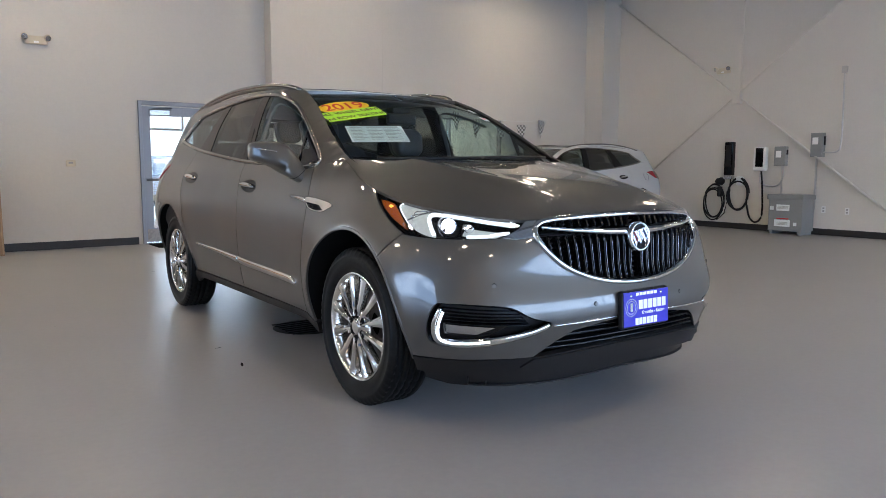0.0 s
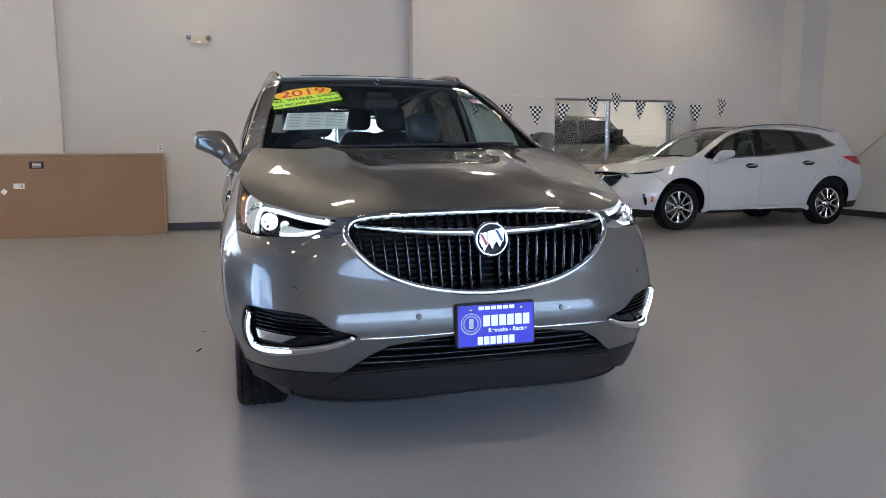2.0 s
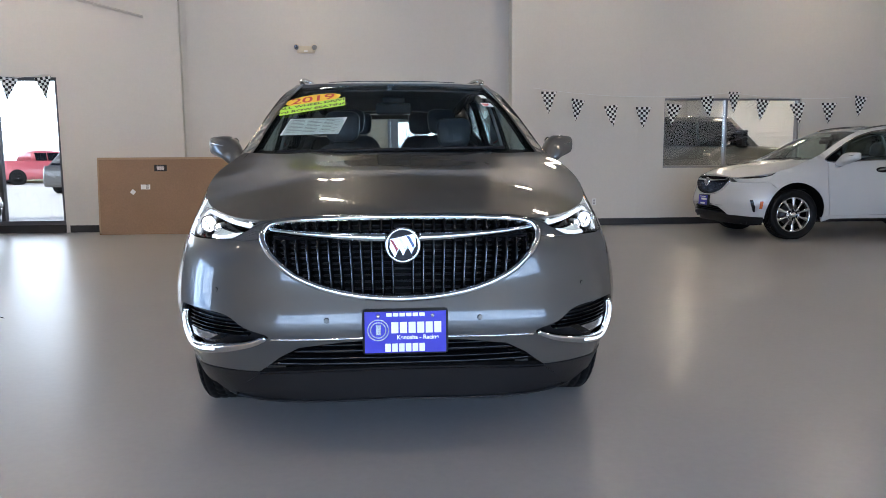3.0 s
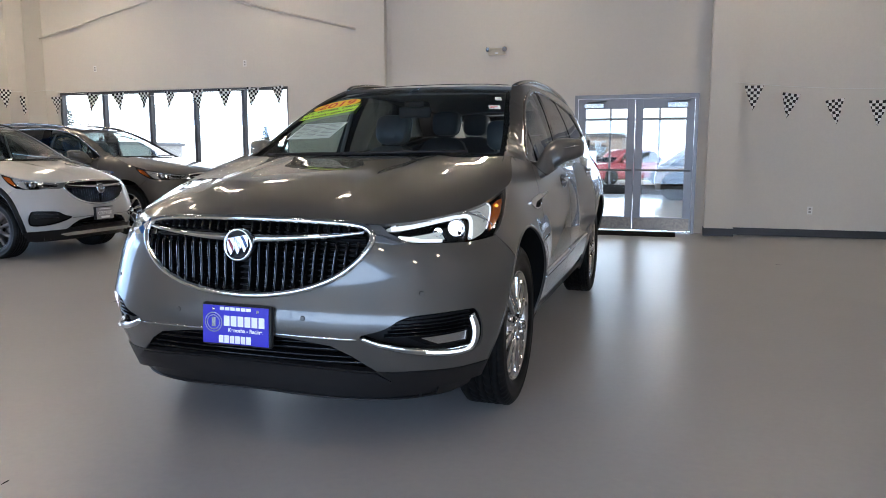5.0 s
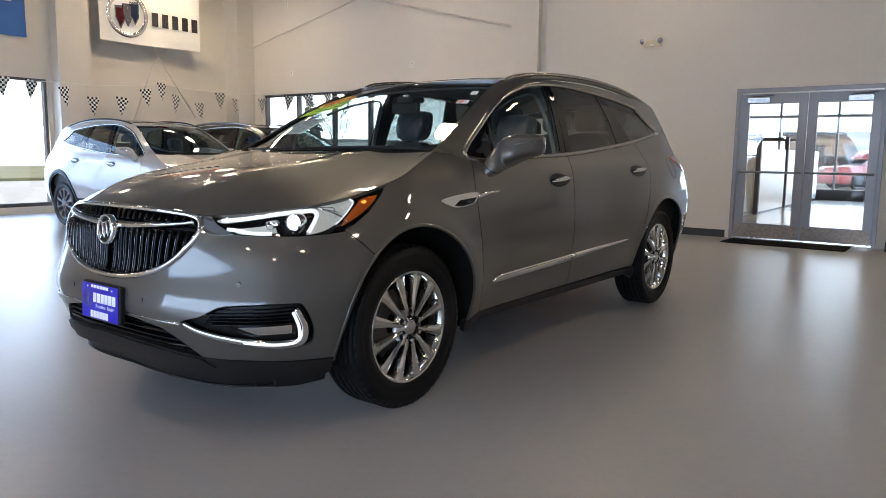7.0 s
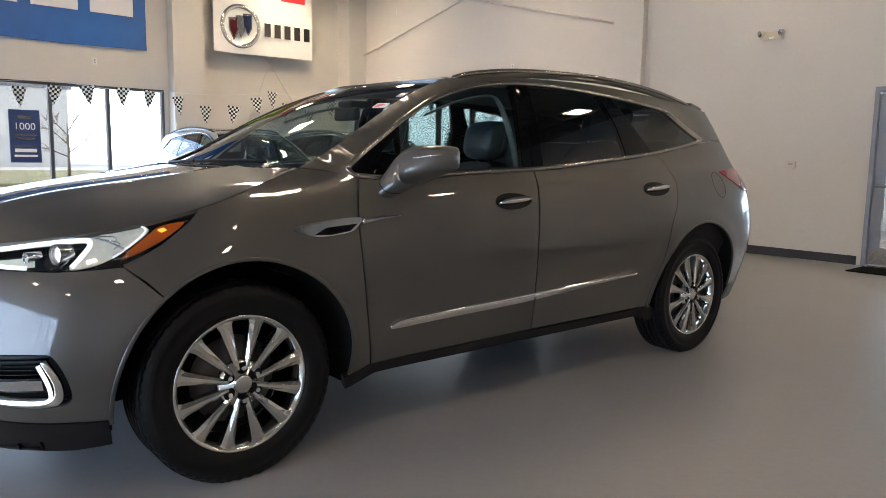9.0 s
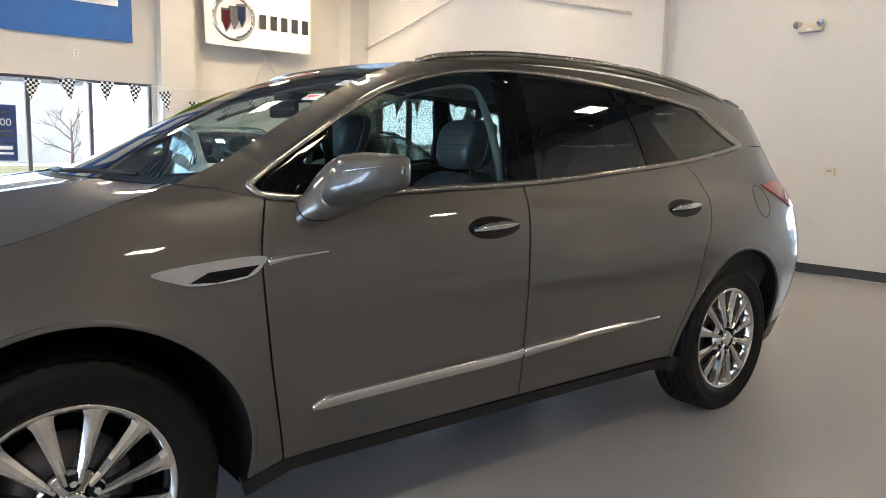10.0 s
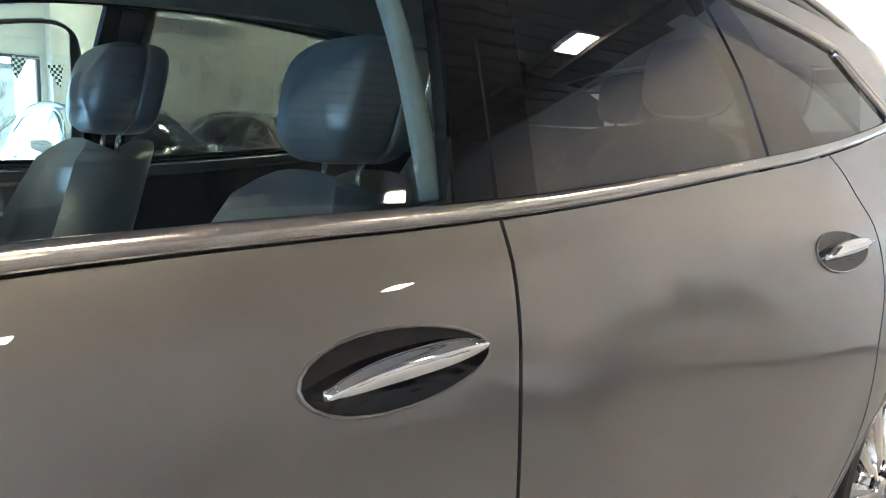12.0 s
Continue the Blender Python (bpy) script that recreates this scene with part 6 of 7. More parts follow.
yp = Y1 - 0.08
pennant_line([(2.5, 6.62, 2.28), (5.98, yp, 2.24), (8.5, yp, 2.20)], 0,
    [(2.75, 6.6, 2.22), (3.26, 6.66, 2.1), (3.84, 6.74, 2.01), (4.42, 6.8, 1.99), (4.99, yp, 2.04), (5.56, yp, 2.17), (6.04, yp, 2.25), (6.56, yp, 2.12), (7.18, yp, 2.06), (7.76, yp, 2.07), (8.34, yp, 2.18)], "cord of black and white chequered pennants along the wall")
pennant_line([(X0 + 0.12, 6.2, 2.45), (-10.4, yp, 2.5), (-5.1, yp, 2.48)], 0,
    [(-10.2, yp, 2.36), (-9.3, yp, 2.4), (-8.7, yp, 2.4), (-8.1, yp, 2.4), (-7.5, yp, 2.4), (-6.9, yp, 2.41), (-6.3, yp, 2.42), (-5.7, yp, 2.43), (-5.2, yp, 2.44)], "cord of black and white chequered pennants before a window")
xp = X0 + 0.1
pennant_line([(xp, -6.0, 2.5), (xp, 0.5, 2.5), (xp + 0.3, 2.5, 2.4), (xp + 0.3, 4.6, 2.55), (xp + 0.2, 6.3, 2.5)], 90,
    [(xp, y, 2.34 + 0.1 * abs(math.sin(y))) for y in (-3.6, -3.0, -2.4, -1.8, -1.2, -0.6, 0.0, 0.56, 1.08, 1.7, 2.2)] + [(xp + 0.3, 2.62, 2.32), (xp + 0.3, 3.17, 2.17), (xp + 0.3, 3.76, 2.2), (xp + 0.3, 4.25, 2.4), (xp + 0.3, 4.62, 2.55), (xp + 0.3, 4.95, 2.32), (xp + 0.3, 5.5, 2.2), (xp + 0.3, 6.05, 2.45), (xp + 0.3, 6.5, 2.34)], "cord of black and white chequered pennants along the wall")

# ---- banners ----
def wave_sheet(name, y0, y1, z0, z1, x, mat, parent, amp=0.015):
    rows, faces, n, k = [], [], 24, 8
    for i in range(n + 1):
        for j in range(k + 1):
            y, z = y0 + (y1 - y0) * i / n, z0 + (z1 - z0) * j / k
            rows.append((x + amp * math.sin(3.1 * y + z) + amp * 0.4 * math.sin(7 * y - 3 * z), y, z - 0.01 * math.sin(2 * y)))
    for i in range(n):
        for j in range(k):
            a = i * (k + 1) + j
            faces.append((a, a + k + 1, a + k + 2, a + 1))
    return part(name, mesh_of(name, rows, faces), mat, parent)


west = lambda y, z, d=0.0: Matrix.Translation((X0 + 0.34 + d, y, z)) @ pose(0, 0, 0, 90, 0, 90)
banner = empty("banner", pose(0, 0, 0), "white vinyl banner with round three-shield badge", "banner")
wave_sheet("banner_sheet", 3.4, 5.62, 3.28, 4.78, X0 + 0.31, BANNER_WHITE, banner)
ring = lathe_mesh("badge_ring", [(0.35, 0.0), (0.36, 0.008), (0.4, 0.012), (0.43, 0.008), (0.435, 0.0)], 56, "z")
ring.transform(west(3.97, 3.81))
part("badge_ring", ring, SATIN, banner, "printed silver ring")
for i, mat in enumerate((SHIELD_RED, SHIELD_GREY, SHIELD_BLUE)):
    cy, cz = 3.97 + (i - 1) * 0.155, 3.81 + (i - 1) * 0.055
    for k, mm in ((1.0, SHIELD_GREY), (0.78, mat)):
        bm = bmesh.new()
        f = bm.faces.new([bm.verts.new(Vector((X0 + 0.345 + (1 - k) * 0.02, cy + a * k, cz + b * k))) for a, b in ((-0.11, 0.2), (0.09, 0.22), (0.09, -0.08), (0.0, -0.24), (-0.11, -0.02))])
        part("shield", bm, mm, banner)
def stroke(y, z, w, h, mat, tilt=0.0):
    bm = bmesh.new()
    box_bm(bm, -0.002, 0.002, -w / 2, w / 2, -h / 2, h / 2, 0, Matrix.Translation((X0 + 0.343, y, z)) @ Matrix.Rotation(tilt, 4, "X"))
    part("print_bar", bm, mat, banner)


for i in range(5):
    stroke(4.56 + i * 0.23, 3.80, 0.14, 0.27, BLACK_PRINT)
for i in range(3):
    stroke(3.8 + i * 0.68, 4.58, 0.56, 0.3, RED_PRINT)
blue = empty("banner", pose(0, 0, 0), "large blue vinyl banner hung above the window", "banner")
wave_sheet("banner_sheet", -6.5, 2.19, 3.16, 4.8, X0 + 0.05, BANNER_BLUE, blue)
for i in range(6):
    bm = bmesh.new()
    box_bm(bm, X0 + 0.078, X0 + 0.082, 1.2 - i * 0.95, 1.95 - i * 0.95, 3.75, 4.5)
    part("print_bar", bm, WHITE_PRINT, blue)

poster = empty("poster", pose(X0 + 0.05, 0.06, 0), "dark blue sales poster hung on the window", "poster")
box("poster_sheet", -0.003, 0.003, -0.24, 0.24, 1.04, 1.95, material("poster_blue", (0.03, 0.06, 0.16), 0.4), poster)
num = text_mesh("poster_number", "1000", 0.17, Matrix.Translation((0.006, 0.0, 1.66)) @ pose(0, 0, 0, 90, 0, 90))
part("poster_number", num, WHITE_PRINT, poster)
for z, h, w in ((1.8, 0.05, 0.2), (1.5, 0.035, 0.36), (1.43, 0.035, 0.3), (1.32, 0.02, 0.38), (1.22, 0.06, 0.34), (1.14, 0.035, 0.36)):
    box("print_bar", 0.004, 0.006, -w / 2, w / 2, z, z + h, WHITE_PRINT if z < 1.3 else SHIELD_GREY, poster)

# ---- floor drain and marks ----
drain = empty("floor_drain", pose(-0.35, 0.2, 0), "round black cast-iron drain cover in the floor", "drain")
part("drain_plate", lathe_mesh("drain_plate", [(0.0005, 0.004), (0.24, 0.004), (0.25, 0.0)], 40, "z"), BLACK_PLASTIC, drain)
for i in range(7):
    box("drain_bar", -0.2, 0.2, -0.19 + 0.06 * i, -0.17 + 0.06 * i, 0.004, 0.008, DARK, drain)
rnd = random.Random(4)
for i in range(26):
    x, y, l = rnd.uniform(-3, 3.5), rnd.uniform(-4.2, -2.6) if i < 18 else rnd.uniform(-1, 4), rnd.uniform(0.008, 0.05)
    bm = bmesh.new()
    bmesh.ops.create_circle(bm, cap_ends=True, segments=7, radius=1, matrix=Matrix.Translation((x, y, 0.0012)) @ Matrix.Rotation(rnd.uniform(0, 3), 4, "Z") @ Matrix.Diagonal((l, 0.003 + l * 0.1, 1, 1)))
    tagged(part("scuff_mark", bm, DARK), "small dark scuff mark on the floor", "scuff", "floor scuffs")

# ---- the next hall ----
HX0, HX1, HY1 = -4.6, 10.5, 18.8
bm = bmesh.new()
box_bm(bm, HX0 - 0.2, HX0, 7.155, HY1 + 0.2, 0, 3.6)
box_bm(bm, HX1, HX1 + 0.2, 7.155, HY1 + 0.2, 0, 3.6)
box_bm(bm, HX0, -3.2, HY1, HY1 + 0.2, 0, 3.6)
box_bm(bm, 6.0, HX1, HY1, HY1 + 0.2, 0, 3.6)
box_bm(bm, -3.2, 6.0, HY1, HY1 + 0.2, 3.0, 3.6)
tagged(part("wall_hall", bm, WALL), "white walls of the next hall", "wall", kind="structure")
tagged(box("ceiling_hall", HX0, HX1, 7.155, HY1, 3.6, 3.7, WALL), "plain ceiling of the next hall", "ceiling", kind="structure")
hall_floor = tagged(box("floor_hall", HX0 - 0.2, HX1 + 0.2, Y1 + 0.05, HY1 + 0.2, -0.2, 0.0, grain(material("grout", (0.34, 0.33, 0.32), 0.8), 8, 0.9, 1.08)), "pale tiled floor of the next hall", "floor", kind="structure")
tagged(box("transom", -3.2, 6.0, HY1 + 0.03, HY1 + 0.17, 2.32, 2.4, FRAME), "aluminium transom of the storefront window", "transom", kind="structure")
storefront("window_5", "x", HY1 + 0.1, (-3.2, 6.0, 0.12, 3.0), (-1.7, -0.2, 1.3, 2.8, 4.3), "tall storefront window of the next hall", FRAME)
tagged(box("sill_hall", -3.2, 6.0, HY1 - 0.02, HY1 + 0.03, 0.0, 0.3, BASE), "black sill of the storefront window", "sill", kind="structure")
for y0, y1 in ((11.73, 14.25), (14.4, 16.2), (16.32, 18.6)):
    desk = empty("office_partition", pose(-0.62, y0, 0), "white office partition with dark posts", "partition", "office partitions")
    box("panel", -0.03, 0.03, 0.13, y1 - y0, 0.05, 1.36, WHITE_PLASTIC, desk, 0.008)
    box("post", -0.045, 0.045, 0.03, 0.125, 0.0, 1.67, POST_BROWN, desk, 0.006)
    box("kick_strip", -0.032, 0.032, 0.13, y1 - y0, 0.0, 0.048, BASE, desk)
    side_panel = box("side_panel", -1.3, -0.075, 0.04, 0.09, 0.05, 1.2, WHITE_PLASTIC, desk, 0.008)
    box("side_rail", -1.3, -0.075, 0.03, 0.1, 1.6, 1.66, POST_BROWN, desk)
    box("side_rail", -1.3, -0.075, 0.03, 0.1, 1.21, 1.25, POST_BROWN, desk)
tile = None
for i in range(11):
    for k in range(19):
        x, y = -0.55 + 0.305 * i, 7.22 + 0.61 * k
        if tile is None:
            tile = bpy.data.meshes.new("tile")
            bm = bmesh.new()
            box_bm(bm, -0.1495, 0.1495, -0.302, 0.302, 0.0, 0.005)
            bm.to_mesh(tile)
            bm.free()
        ob = part("tile", tile, TILE, hall_floor)
        ob.matrix_local = Matrix.Translation((x, y, 0))
hall_lamp = ceiling_lamp(0.0, 10.5, 0.1)
hall_lamp.matrix_world = pose(0.5, 10.0, 3.5)
for x, y in ((6.0, 10.0), (9.0, 11.5), (6.0, 14.0), (9.0, 15.5), (1.5, 14.0), (3.5, 9.0), (8.0, 8.5), (4.0, 12.0), (8.0, 13.0), (9.5, 9.0)):
    copy_thing(hall_lamp, pose(x, y, 3.5))

# ---- outdoors ----
ring = []
for i in range(48):
    g = 2 * math.pi * (i + 0.37) / 48
    ring += [(140 * math.cos(g), 140 * math.sin(g), -0.3), (140 * math.cos(g), 140 * math.sin(g), 60)]
faces = [(2 * i, 2 * i + 1, (2 * i + 3) % 96, (2 * i + 2) % 96) for i in range(48)]
tagged(part("backdrop", mesh_of("backdrop", ring, faces), glow("bright_haze", (0.86, 0.93, 1.0), 3.2)), "bright hazy daylight sky in the distance", "sky", kind="structure")

bm = bmesh.new()
bmesh.ops.create_grid(bm, x_segments=4, y_segments=4, size=400, matrix=Matrix.Translation((0, 0, -0.21)))
tagged(part("ground", bm, CONCRETE), "pale sunlit concrete car park", "ground", kind="structure")
bm = bmesh.new()
for x0, x1, y0, y1 in ((-60, 60, 40, 52), (-52, -30, -40, 40)):
    box_bm(bm, x0, x1, y0, y1, -0.21, -0.08)
tagged(part("lawn", bm, GRASS), "dry winter lawn beyond the car park", "lawn", kind="structure")


def spruce(x, y, h):
    root = empty("spruce", pose(x, y, -0.1), "dark green spruce tree beyond the car park", "tree", "spruces")
    part("trunk", tube_mesh("trunk", [(0, 0, 0), (0.03, 0, h * 0.5), (0, 0, h)], [0.16, 0.09, 0.02], 8), BARK, root)
    verts, faces = [], []
    r = random.Random(int(x * 10 + y))
    for i in range(420):
        t = r.random() ** 0.8
        z = h * (0.1 + 0.9 * t)
        reach = (1 - t) * h * 0.27 * r.uniform(0.5, 1.1) + 0.05
        g = r.uniform(0, 6.283)
        c, s = math.cos(g), math.sin(g)
        w = 0.16 + 0.1 * (1 - t)
        k = len(verts)
        verts += [(c * reach * 0.2, s * reach * 0.2, z), (c * reach - s * w, s * reach + c * w, z - 0.25 * reach), (c * reach * 1.15, s * reach * 1.15, z - 0.4 * reach), (c * reach + s * w, s * reach - c * w, z - 0.25 * reach)]
        faces.append((k, k + 1, k + 2, k + 3))
    part("crown", mesh_of("crown", verts, faces, False), LEAF, root)


def bare_tree(x, y, h):
    root = empty("bare_tree", pose(x, y, -0.1), "leafless grey-brown winter tree on the lawn", "tree", "bare trees")
    r = random.Random(int(x * 7 - y))
    part("trunk", tube_mesh("trunk", [(0, 0, 0), (0.05, 0.02, h * 0.4), (0.03, 0.0, h * 0.75)], [0.08, 0.05, 0.02], 7), BARK, root)
    joined = bmesh.new()

    def grow(start, heading, length, thick, level):
        mid = start + heading * length * 0.5 + Vector((r.uniform(-1, 1), r.uniform(-1, 1), r.uniform(0, 1))) * length * 0.07
        tip = start + heading * length
        limb = tube_mesh("limb", [start, mid, tip], [thick, thick * 0.7, thick * 0.35], 4)
        joined.from_mesh(limb)
        bpy.data.meshes.remove(limb)
        if level == 0:
            return
        for k in range(5):
            f = r.uniform(0.35, 1.0)
            turn = Vector((r.uniform(-1, 1), r.uniform(-1, 1), r.uniform(-0.35, 0.75)))
            grow(start.lerp(mid, f * 2) if f < 0.5 else mid.lerp(tip, f * 2 - 1), (heading + turn * 0.8).normalized(), length * r.uniform(0.4, 0.62), thick * 0.5, level - 1)

    for i in range(9):
        g, e = 2.4 * i + r.uniform(-0.4, 0.4), r.uniform(0.35, 1.2)
        grow(Vector((0.05, 0.02, h * (0.2 + 0.055 * i))), Vector((math.cos(g) * math.cos(e), math.sin(g) * math.cos(e), math.sin(e))), h * r.uniform(0.3, 0.42), 0.028, 2)
    part("limbs", joined, BARK, root)


for x, y, h in ((-31.5, 28.5, 5.2), (-23.5, 37, 3.2), (-48, -6, 5.0)):
    spruce(x, y, h)
for x, y, h in ((-34, 1.5, 4.5), (-33, 32, 4.5), (-34, -8, 5.0), (3, 60, 4.5), (-33, 6, 3.5)):
    bare_tree(x, y, h)


def far_building(x, y, w, d, h, mat, label):
    root = empty("far_building", pose(x, y, -0.2), label, "building", "far buildings")
    box("wall", -w / 2, w / 2, -d / 2, d / 2, 0, h, mat, root)
    box("roof", -w / 2 - 0.3, w / 2 + 0.3, -d / 2 - 0.3, d / 2 + 0.3, h, h + 0.4, FRAME_DARK, root)
    for i in range(int(w / 4)):
        box("window", -w / 2 + 1.2 + 4 * i, -w / 2 + 3.4 + 4 * i, -d / 2 - 0.05, -d / 2 - 0.01, h * 0.4, h * 0.75, FRAME_DARK, root)


far_building(-7.5, 76, 9, 8, 3.4, BRICK, "low brick building far across the lot")
far_building(-75, 70, 30, 14, 2.6, CONCRETE, "low pale building far across the lot")
far_building(-80, -10, 20, 50, 7, CONCRETE, "low pale building far across the lot")


# ---- simple vehicles seen outside and through inner windows ----
def simple_car(name, m, label, paint, length=4.6, width=1.8, height=1.5, cabin=(0.3, 0.5, 0.72, 0.93), pickup=False, rear=0.2):
    """A distant vehicle: rounded body, cabin with panes, bumpers, lamps and wheels; nose towards -y."""
    root = empty(name, m, label, "pickup truck" if pickup else "car")
    L, W, H = length, width / 2, height
    waist = H * (0.7 if pickup else 0.62)

    def hull(profile, half, name_, mat, parent, taper=0.0):
        rows, faces, n = [], [], len(profile)
        for s in (-1, -0.94, -0.8, 0.8, 0.94, 1):
            drop = {1: 0.10, 0.94: 0.03, 0.8: 0.0}[abs(s)]
            for y, z in profile:
                lean = 1 - taper * max(0.0, z - waist) / (H - waist)
                rows.append((s * half * lean, y * (1 - drop * 0.12), z - (drop * 0.6 if z > waist * 0.7 else -drop * 0.3)))
        for i in range(5):
            for k in range(n):
                faces.append((i * n + k, (i + 1) * n + k, (i + 1) * n + (k + 1) % n, i * n + (k + 1) % n))
        faces += [tuple(range(n)), tuple(range(5 * n, 6 * n))[::-1]]
        return part(name_, mesh_of(name_, rows, faces), mat, parent)

    y0, y1 = -L / 2, L / 2
    body = [(y0 + 0.05, 0.25), (y0, 0.45), (y0 + 0.02, waist * 0.82), (y0 + 0.15, waist * 0.93), (y0 + L * cabin[0], waist), (y1 - 0.1, waist * 1.02), (y1 - 0.02, waist * 0.8), (y1, 0.5), (y1 - 0.06, 0.28)]
    hull(body, W, "body", paint, root)
    a, b, c, d = (y0 + L * k for k in cabin)
    top = hull([(a, waist - 0.02), (b, H), ((b + c) / 2, H + 0.02), (c, H), (d, waist)], W * 0.9, "cabin", paint, root, 0.16)
    for s in (-1, 1):
        x = s * (W * 0.905 + 0.012)
        for u, v in (((b + c) / 2 - 0.03, 0), ((b + c) / 2 + 0.03, 1)):
            lo, hi = (a + 0.28, u) if v == 0 else (u, d - 0.3)
            tl, tr = (b + 0.05, u) if v == 0 else (u, c - 0.05)
            pane = mesh_of("pane", [(x + s * 0.004, lo, waist + 0.02), (x + s * 0.004, hi, waist + 0.02), (x - s * W * 0.118, tr, H - 0.1), (x - s * W * 0.118, tl, H - 0.1)], [(0, 1, 2, 3)], False)
            part("pane", pane, BLACK_GLOSS, top)
        mir = bmesh.new()
        box_bm(mir, x + s * 0.02, x + s * 0.2, a + 0.45, a + 0.55, waist, waist + (0.28 if pickup else 0.14), 0.03)
        part("door_mirror", mir, BLACK_PLASTIC if pickup else paint, root)
        box("headlamp", s * W * 0.55 - 0.18, s * W * 0.55 + 0.18, y0 - 0.004, y0 + 0.1, waist * 0.72, waist * 0.86, SATIN, root, 0.02)
        box("door_handle", s * W - 0.01, s * W + 0.02, (b + c) / 2 - 0.2, (b + c) / 2 - 0.05, waist * 0.86, waist * 0.9, SATIN, root, 0.006)
        for y in (y0 + L * 0.19, y1 - L * rear):
            wheel(root, s * (W + 0.005), y, 0.34 if not pickup else 0.4, 10, ALLOY)
            ar = lathe_mesh("arch", [(0.0005, 0.004), (0.4 if not pickup else 0.47, 0.004)], 28)
            ar.transform(Matrix.Translation((s * W if s > 0 else -W - 0.008, y, 0.38)))
            part("arch", ar, DARK, root)
    for yy, n in ((b - 0.01, "windshield"), (c + 0.01, "rear_window")):
        base = a + 0.04 if n == "windshield" else d - 0.04
        o = 0.006 if n == "windshield" else -0.006
        part(n, mesh_of(n, [(-W * 0.72, base - o * 2, waist + 0.03), (W * 0.72, base - o * 2, waist + 0.03), (W * 0.68, yy - o, H - 0.05), (-W * 0.68, yy - o, H - 0.05)], [(0, 1, 2, 3)], False), BLACK_GLOSS, top)
    return root


simple_car("pickup_truck", pose(6.15, 9.7, 0, 0, 0, 90), "grey metallic crew-cab pickup truck in the next hall", PAINT_PICKUP, 5.8, 2.0, 1.95, (0.24, 0.34, 0.6, 0.63), True)
simple_car("white_car", pose(3.45, 16.65, 0, 0, 0, 90), "white saloon car parked in the next hall", PAINT_WHITE, 4.4, 1.84, 1.5, (0.24, 0.42, 0.8, 0.98), rear=0.13)
for x, y, turn, mat, tall, lab in (
        (-0.6, 34.0, -50, PAINT_RED, 1.75, "dark red SUV parked in the lot outdoors"), (-3.6, 36.0, -75, PAINT_DARK, 1.5, "dark blue car parked in the lot outdoors"),
        (-22.4, 38.2, 140, PAINT_WHITE, 1.85, "white van parked in the lot outdoors"), (-11.7, 27.0, 165, PAINT_DARK, 1.8, "dark SUV parked in the lot outdoors")):
    simple_car("parked_car", pose(x, y, -0.21, 0, 0, turn), lab, mat, 4.6, 1.85, tall, (0.24, 0.4, 0.8, 0.97))
simple_car("parked_pickup", pose(-19.2, 38.6, -0.21, 0, 0, 140), "red pickup truck parked in the lot outdoors", PAINT_RED, 5.6, 1.95, 1.85, (0.24, 0.36, 0.62, 0.66), True)

# ---- the showroom cars ----
hero, hero_car = build_suv("suv", pose(0.037, 0, 0, 0, 0, -0.86), "grey metallic three-row SUV with chrome grille, lit headlamps", PAINT)


def plate(car, words=True):
    """The dealer's plate with its frame, screws and lettering."""
    m = Matrix.Translation((0.005, -2.534, 0.536)) @ pose(0, 0, 0, 87, 0, 0)
    holder = bmesh.new()
    box_bm(holder, -0.158, 0.158, -0.085, 0.085, -0.03, 0.0, 0.012, m)
    p = part("licence_plate", holder, BLACK_PLASTIC, car.root, "blue dealer plate in a black frame")
    sheet = bmesh.new()
    box_bm(sheet, -0.149, 0.149, -0.076, 0.076, 0.0005, 0.003, 0, m)
    part("plate_sheet", sheet, PLATE_BLUE, p)
    for x0, x1, y0, y1, mat in ((-0.052, 0.137, -0.004, 0.037, WHITE_PRINT), (-0.075, 0.075, -0.072, -0.042, WHITE_PRINT), (-0.07, 0.075, 0.058, 0.071, WHITE_PRINT)):
        k = 6 if mat is WHITE_PRINT else 1
        for i in range(k):
            a, b = x0 + (x1 - x0) * i / k, x0 + (x1 - x0) * (i + 0.82) / k
            bar = bmesh.new()
            box_bm(bar, a, b, y0, y1, 0.0032, 0.0042, 0, m)
            part("print_bar", bar, mat, p)
    line = text_mesh("place_name", "Kenosha - Racine", 0.022, m @ Matrix.Translation((0.045, -0.02, 0.0036)), bold=0.0006)
    part("place_name", line, WHITE_PRINT, p)
    for r0 in (0.04, 0.03):
        ring = lathe_mesh("round_mark", [(r0 - 0.004, 0.0034), (r0, 0.0034)], 32, "z")
        ring.transform(m @ Matrix.Translation((-0.1, 0.008, 0)))
        part("round_mark", ring, SHIELD_GREY, p)
    bar = bmesh.new()
    box_bm(bar, -0.108, -0.09, -0.01, 0.028, 0.0032, 0.0042, 0, m)
    part("print_bar", bar, SHIELD_GREY, p)
    for x in (-0.1, 0.1):
        s = lathe_mesh("screw", [(0.0005, 0.006), (0.006, 0.005), (0.007, 0.003)], 12, "z")
        s.transform(m @ Matrix.Translation((x, 0.06, 0)))
        part("screw", s, CHROME, p)


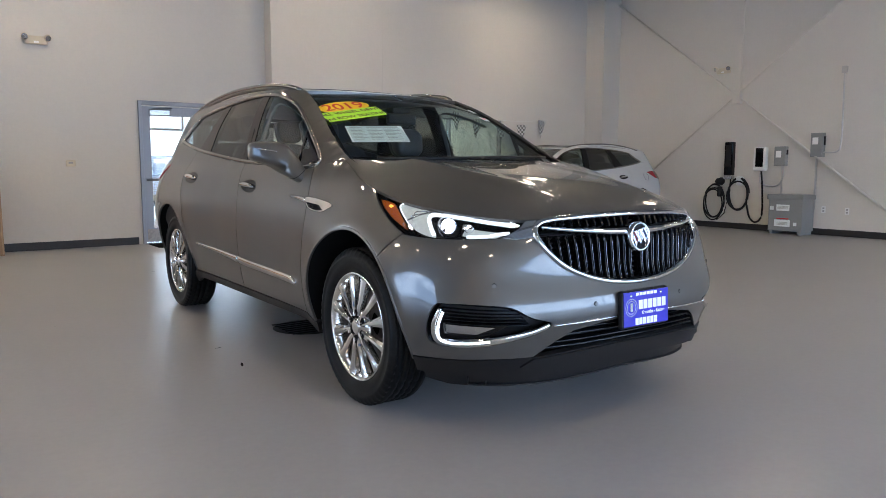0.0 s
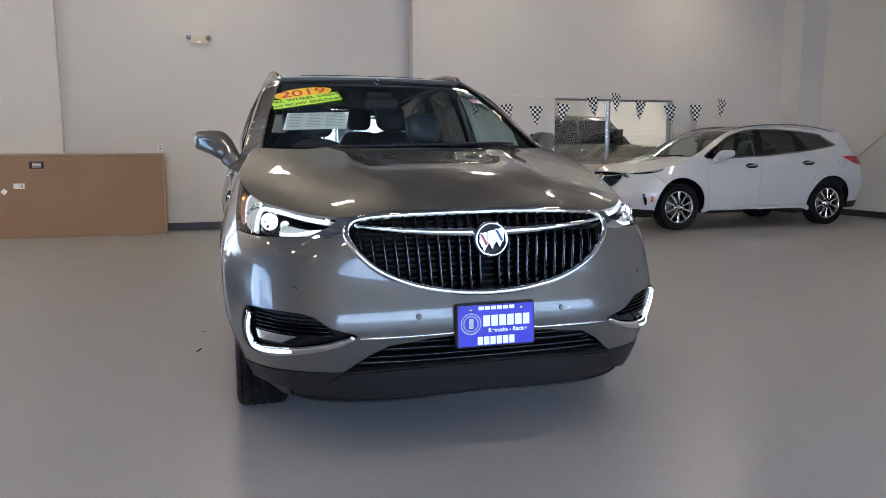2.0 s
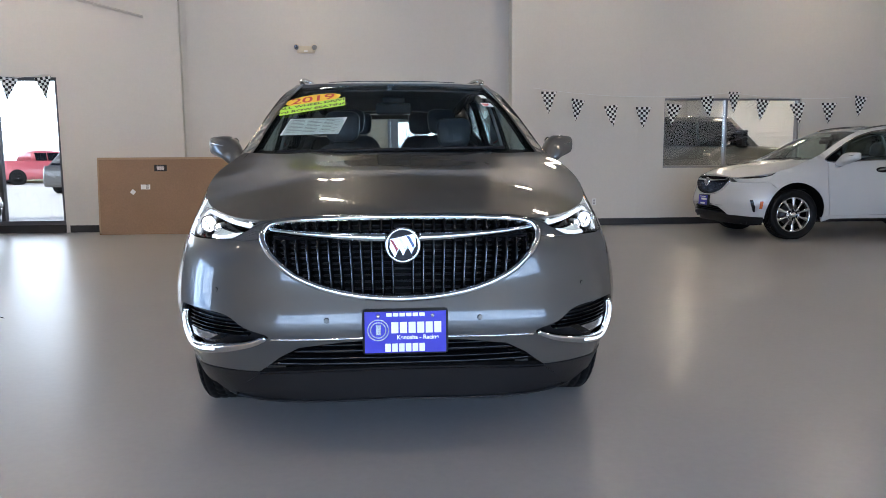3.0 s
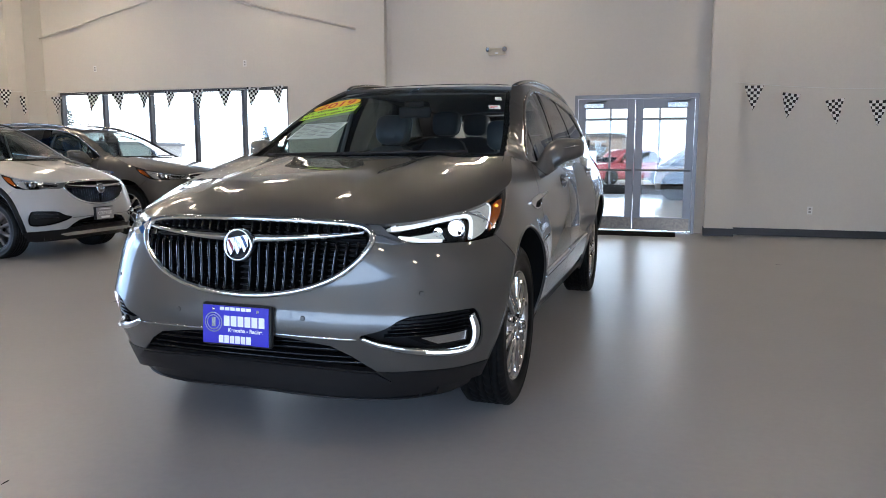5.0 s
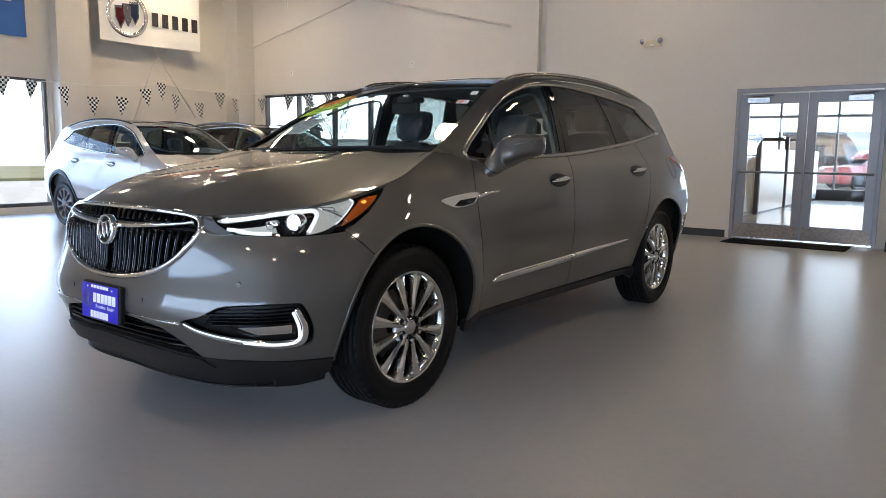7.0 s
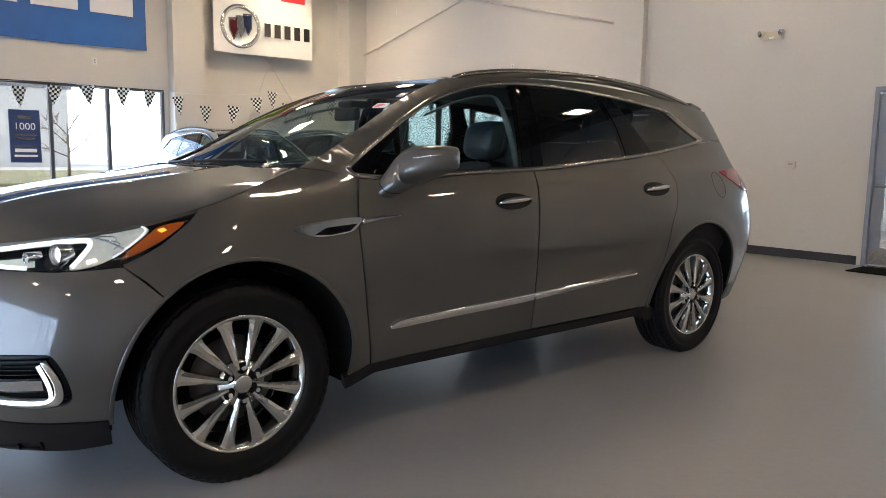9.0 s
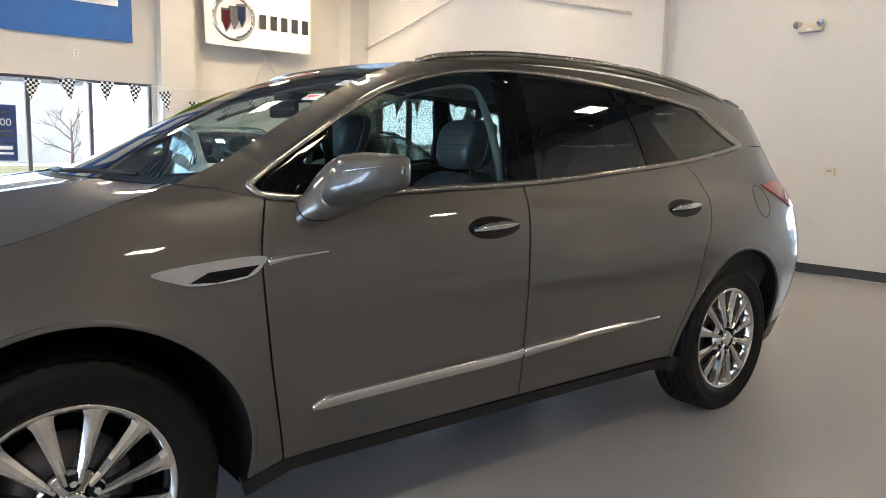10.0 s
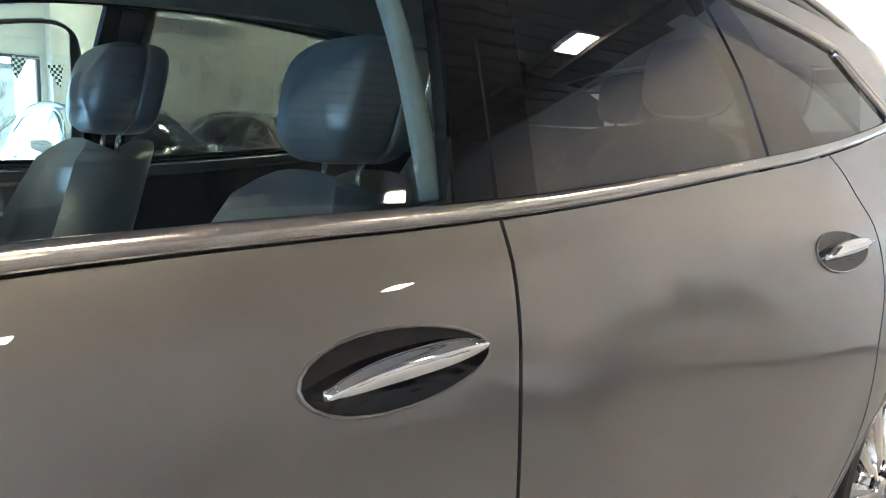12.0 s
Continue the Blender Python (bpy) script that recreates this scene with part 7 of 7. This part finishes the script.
plate(hero_car)
for u, z in ((0.268, 0.577), (0.687, 0.672)):
    for s in (1, -1):
        p, n = Vector(skin(s * u, z)), Vector(skin(s * u + 0.01, z)) - Vector(skin(s * u - 0.01, z))
        n = n.cross(Vector((0, 0, 1))).normalized()
        ring = lathe_mesh("parking_sensor", [(0.0005, 0.002), (0.009, 0.002), (0.011, -0.002)], 16, "z")
        ring.transform(Matrix.Translation(p) @ n.to_track_quat("Z", "Y").to_matrix().to_4x4())
        part("parking_sensor", ring, BLACK_PLASTIC, hero)
        rim2 = lathe_mesh("sensor_face", [(0.0005, 0.0026), (0.0085, 0.0026)], 16, "z")
        rim2.transform(Matrix.Translation(p) @ n.to_track_quat("Z", "Y").to_matrix().to_4x4())
        part("sensor_face", rim2, PAINT, hero)


def on_screen(a, z, lift):
    """A frame on the windshield: x to the car's left, y up the glass, z out of it."""
    p = Vector(screen_at(a, z))
    u = (Vector(screen_at(a + 0.01, z)) - p).normalized()
    v = (Vector(screen_at(a, z + 0.01)) - p).normalized()
    n = u.cross(v).normalized()
    v = n.cross(u)
    return Matrix.Translation(p + n * lift) @ Matrix((u, v, n)).transposed().to_4x4()


m = on_screen(-0.73, 1.52, -0.003) @ Matrix.Rotation(radians(16), 4, "Z")
disc = bmesh.new()
bmesh.ops.create_circle(disc, cap_ends=True, segments=40, radius=1, matrix=m @ Matrix.Translation((0, 0.03, 0)) @ Matrix.Diagonal((0.17, 0.085, 1, 1)))
sticker = part("price_sticker", disc, STICKER_YELLOW, hero, "yellow oval and green strips of a sales sticker")
part("sticker_year", text_mesh("sticker_year", "2019", 0.135, m @ Matrix.Translation((0, 0.033, 0.0016)), bold=0.002), RED_PRINT, sticker)
for y, words, tilt in ((-0.06, "ALL WHEEL DRIVE", 2), (-0.13, "3rd ROW SEATING", 2)):
    k = m @ Matrix.Rotation(radians(tilt), 4, "Z") @ Matrix.Translation((0.0, y, 0.001))
    bar = bmesh.new()
    box_bm(bar, -0.195, 0.195, -0.034, 0.034, 0, 0.0008, 0, k)
    part("sticker_strip", bar, STICKER_GREEN, sticker)
    part("sticker_line", text_mesh("sticker_line", words, 0.05, k @ Matrix.Translation((0, 0, 0.0014)), bold=0.0011), BLACK_PRINT, sticker)
m = on_screen(-0.62, 1.36, -0.008)
sheet = bmesh.new()
box_bm(sheet, -0.17, 0.17, -0.1, 0.1, -0.001, 0.0, 0, m)
paper = part("window_paper", sheet, PAPER, hero, "white printed form behind the windshield")
for i in range(9):
    for j in range(3):
        bar = bmesh.new()
        w = 0.075 + 0.02 * math.sin(i * 3 + j)
        box_bm(bar, -0.15 + j * 0.1, -0.15 + j * 0.1 + w, 0.075 - i * 0.018, 0.08 - i * 0.018, 0.0004, 0.0008, 0, m)
        part("print_bar", bar, GREY_PRINT, paper)
m = on_screen(0.86, 1.56, -0.003)
tag = bmesh.new()
box_bm(tag, -0.02, 0.02, -0.03, 0.03, 0, 0.001, 0, m)
part("inspection_sticker", tag, WHITE_PRINT, hero)
m = on_screen(0.84, 1.5, -0.003)
tag = bmesh.new()
box_bm(tag, -0.035, 0.035, -0.025, 0.025, 0, 0.001, 0, m)
tag = part("inspection_sticker", tag, PAPER, hero, "white sticker with red print")
for k in range(3):
    bar = bmesh.new()
    box_bm(bar, -0.03, 0.02 - 0.01 * k, 0.008 - 0.012 * k, 0.014 - 0.012 * k, 0.0012, 0.0018, 0, m)
    part("print_bar", bar, RED_PRINT, tag)

white, _ = build_suv("suv", pose(7.12, 5.3, 0, 0, 0, -90), "glossy white SUV parked by the wall", PAINT_WHITE, (0.935, 0.905, 0.93), 0.07, 10, PRIVACY, ALLOY, PAINT_WHITE, lamps=False, style="crossover")
small, _ = build_suv("suv", pose(-7.12, 2.28, 0, 0, 0, 90), "white compact SUV with black sills", PAINT_WHITE_SHADED, (0.885, 0.84, 0.945), 0.07, 10, PRIVACY, DARK_METAL, lamps="clear", style="compact")
dark, _ = build_suv("suv", pose(-7.7, 5.0, 0, 0, 0, 90), "dark grey metallic SUV parked by the window", PAINT_DARK, (1, 0.98, 0.98), 0.07, 10, PRIVACY, ALLOY, lamps="clear")


def small_plate(root, y, z, mat, words):
    """A dealer plate on another car's nose."""
    m = root.matrix_world @ Matrix.Translation((0, y, z)) @ pose(0, 0, 0, 88, 0, 0)
    inv = root.matrix_world.inverted()
    m = inv @ m
    holder = bmesh.new()
    box_bm(holder, -0.15, 0.15, -0.08, 0.08, -0.04, 0.0, 0.01, m)
    p = part("licence_plate", holder, BLACK_PLASTIC, root, "dealer plate in a black frame")
    sheet = bmesh.new()
    box_bm(sheet, -0.14, 0.14, -0.07, 0.07, 0.0005, 0.003, 0, m)
    part("plate_sheet", sheet, mat, p)
    if words:
        part("plate_line", text_mesh("plate_line", words, 0.05, m @ Matrix.Translation((0, 0.0, 0.004)), bold=0.001), WHITE_PRINT, p)
    for x0, x1, y0, y1 in ((-0.07, 0.07, -0.06, -0.035), (-0.09, 0.09, 0.045, 0.056)) + (() if words else ((-0.05, 0.12, 0.0, 0.03),)):
        bar = bmesh.new()
        box_bm(bar, x0, x1, y0, y1, 0.0032, 0.0042, 0, m)
        part("print_bar", bar, WHITE_PRINT, p)


small_plate(small, -2.545 * 0.84, 0.5, GREY_PRINT, "CERTIFIED")
small_plate(white, -2.545 * 0.905, 0.52, PLATE_BLUE, "")
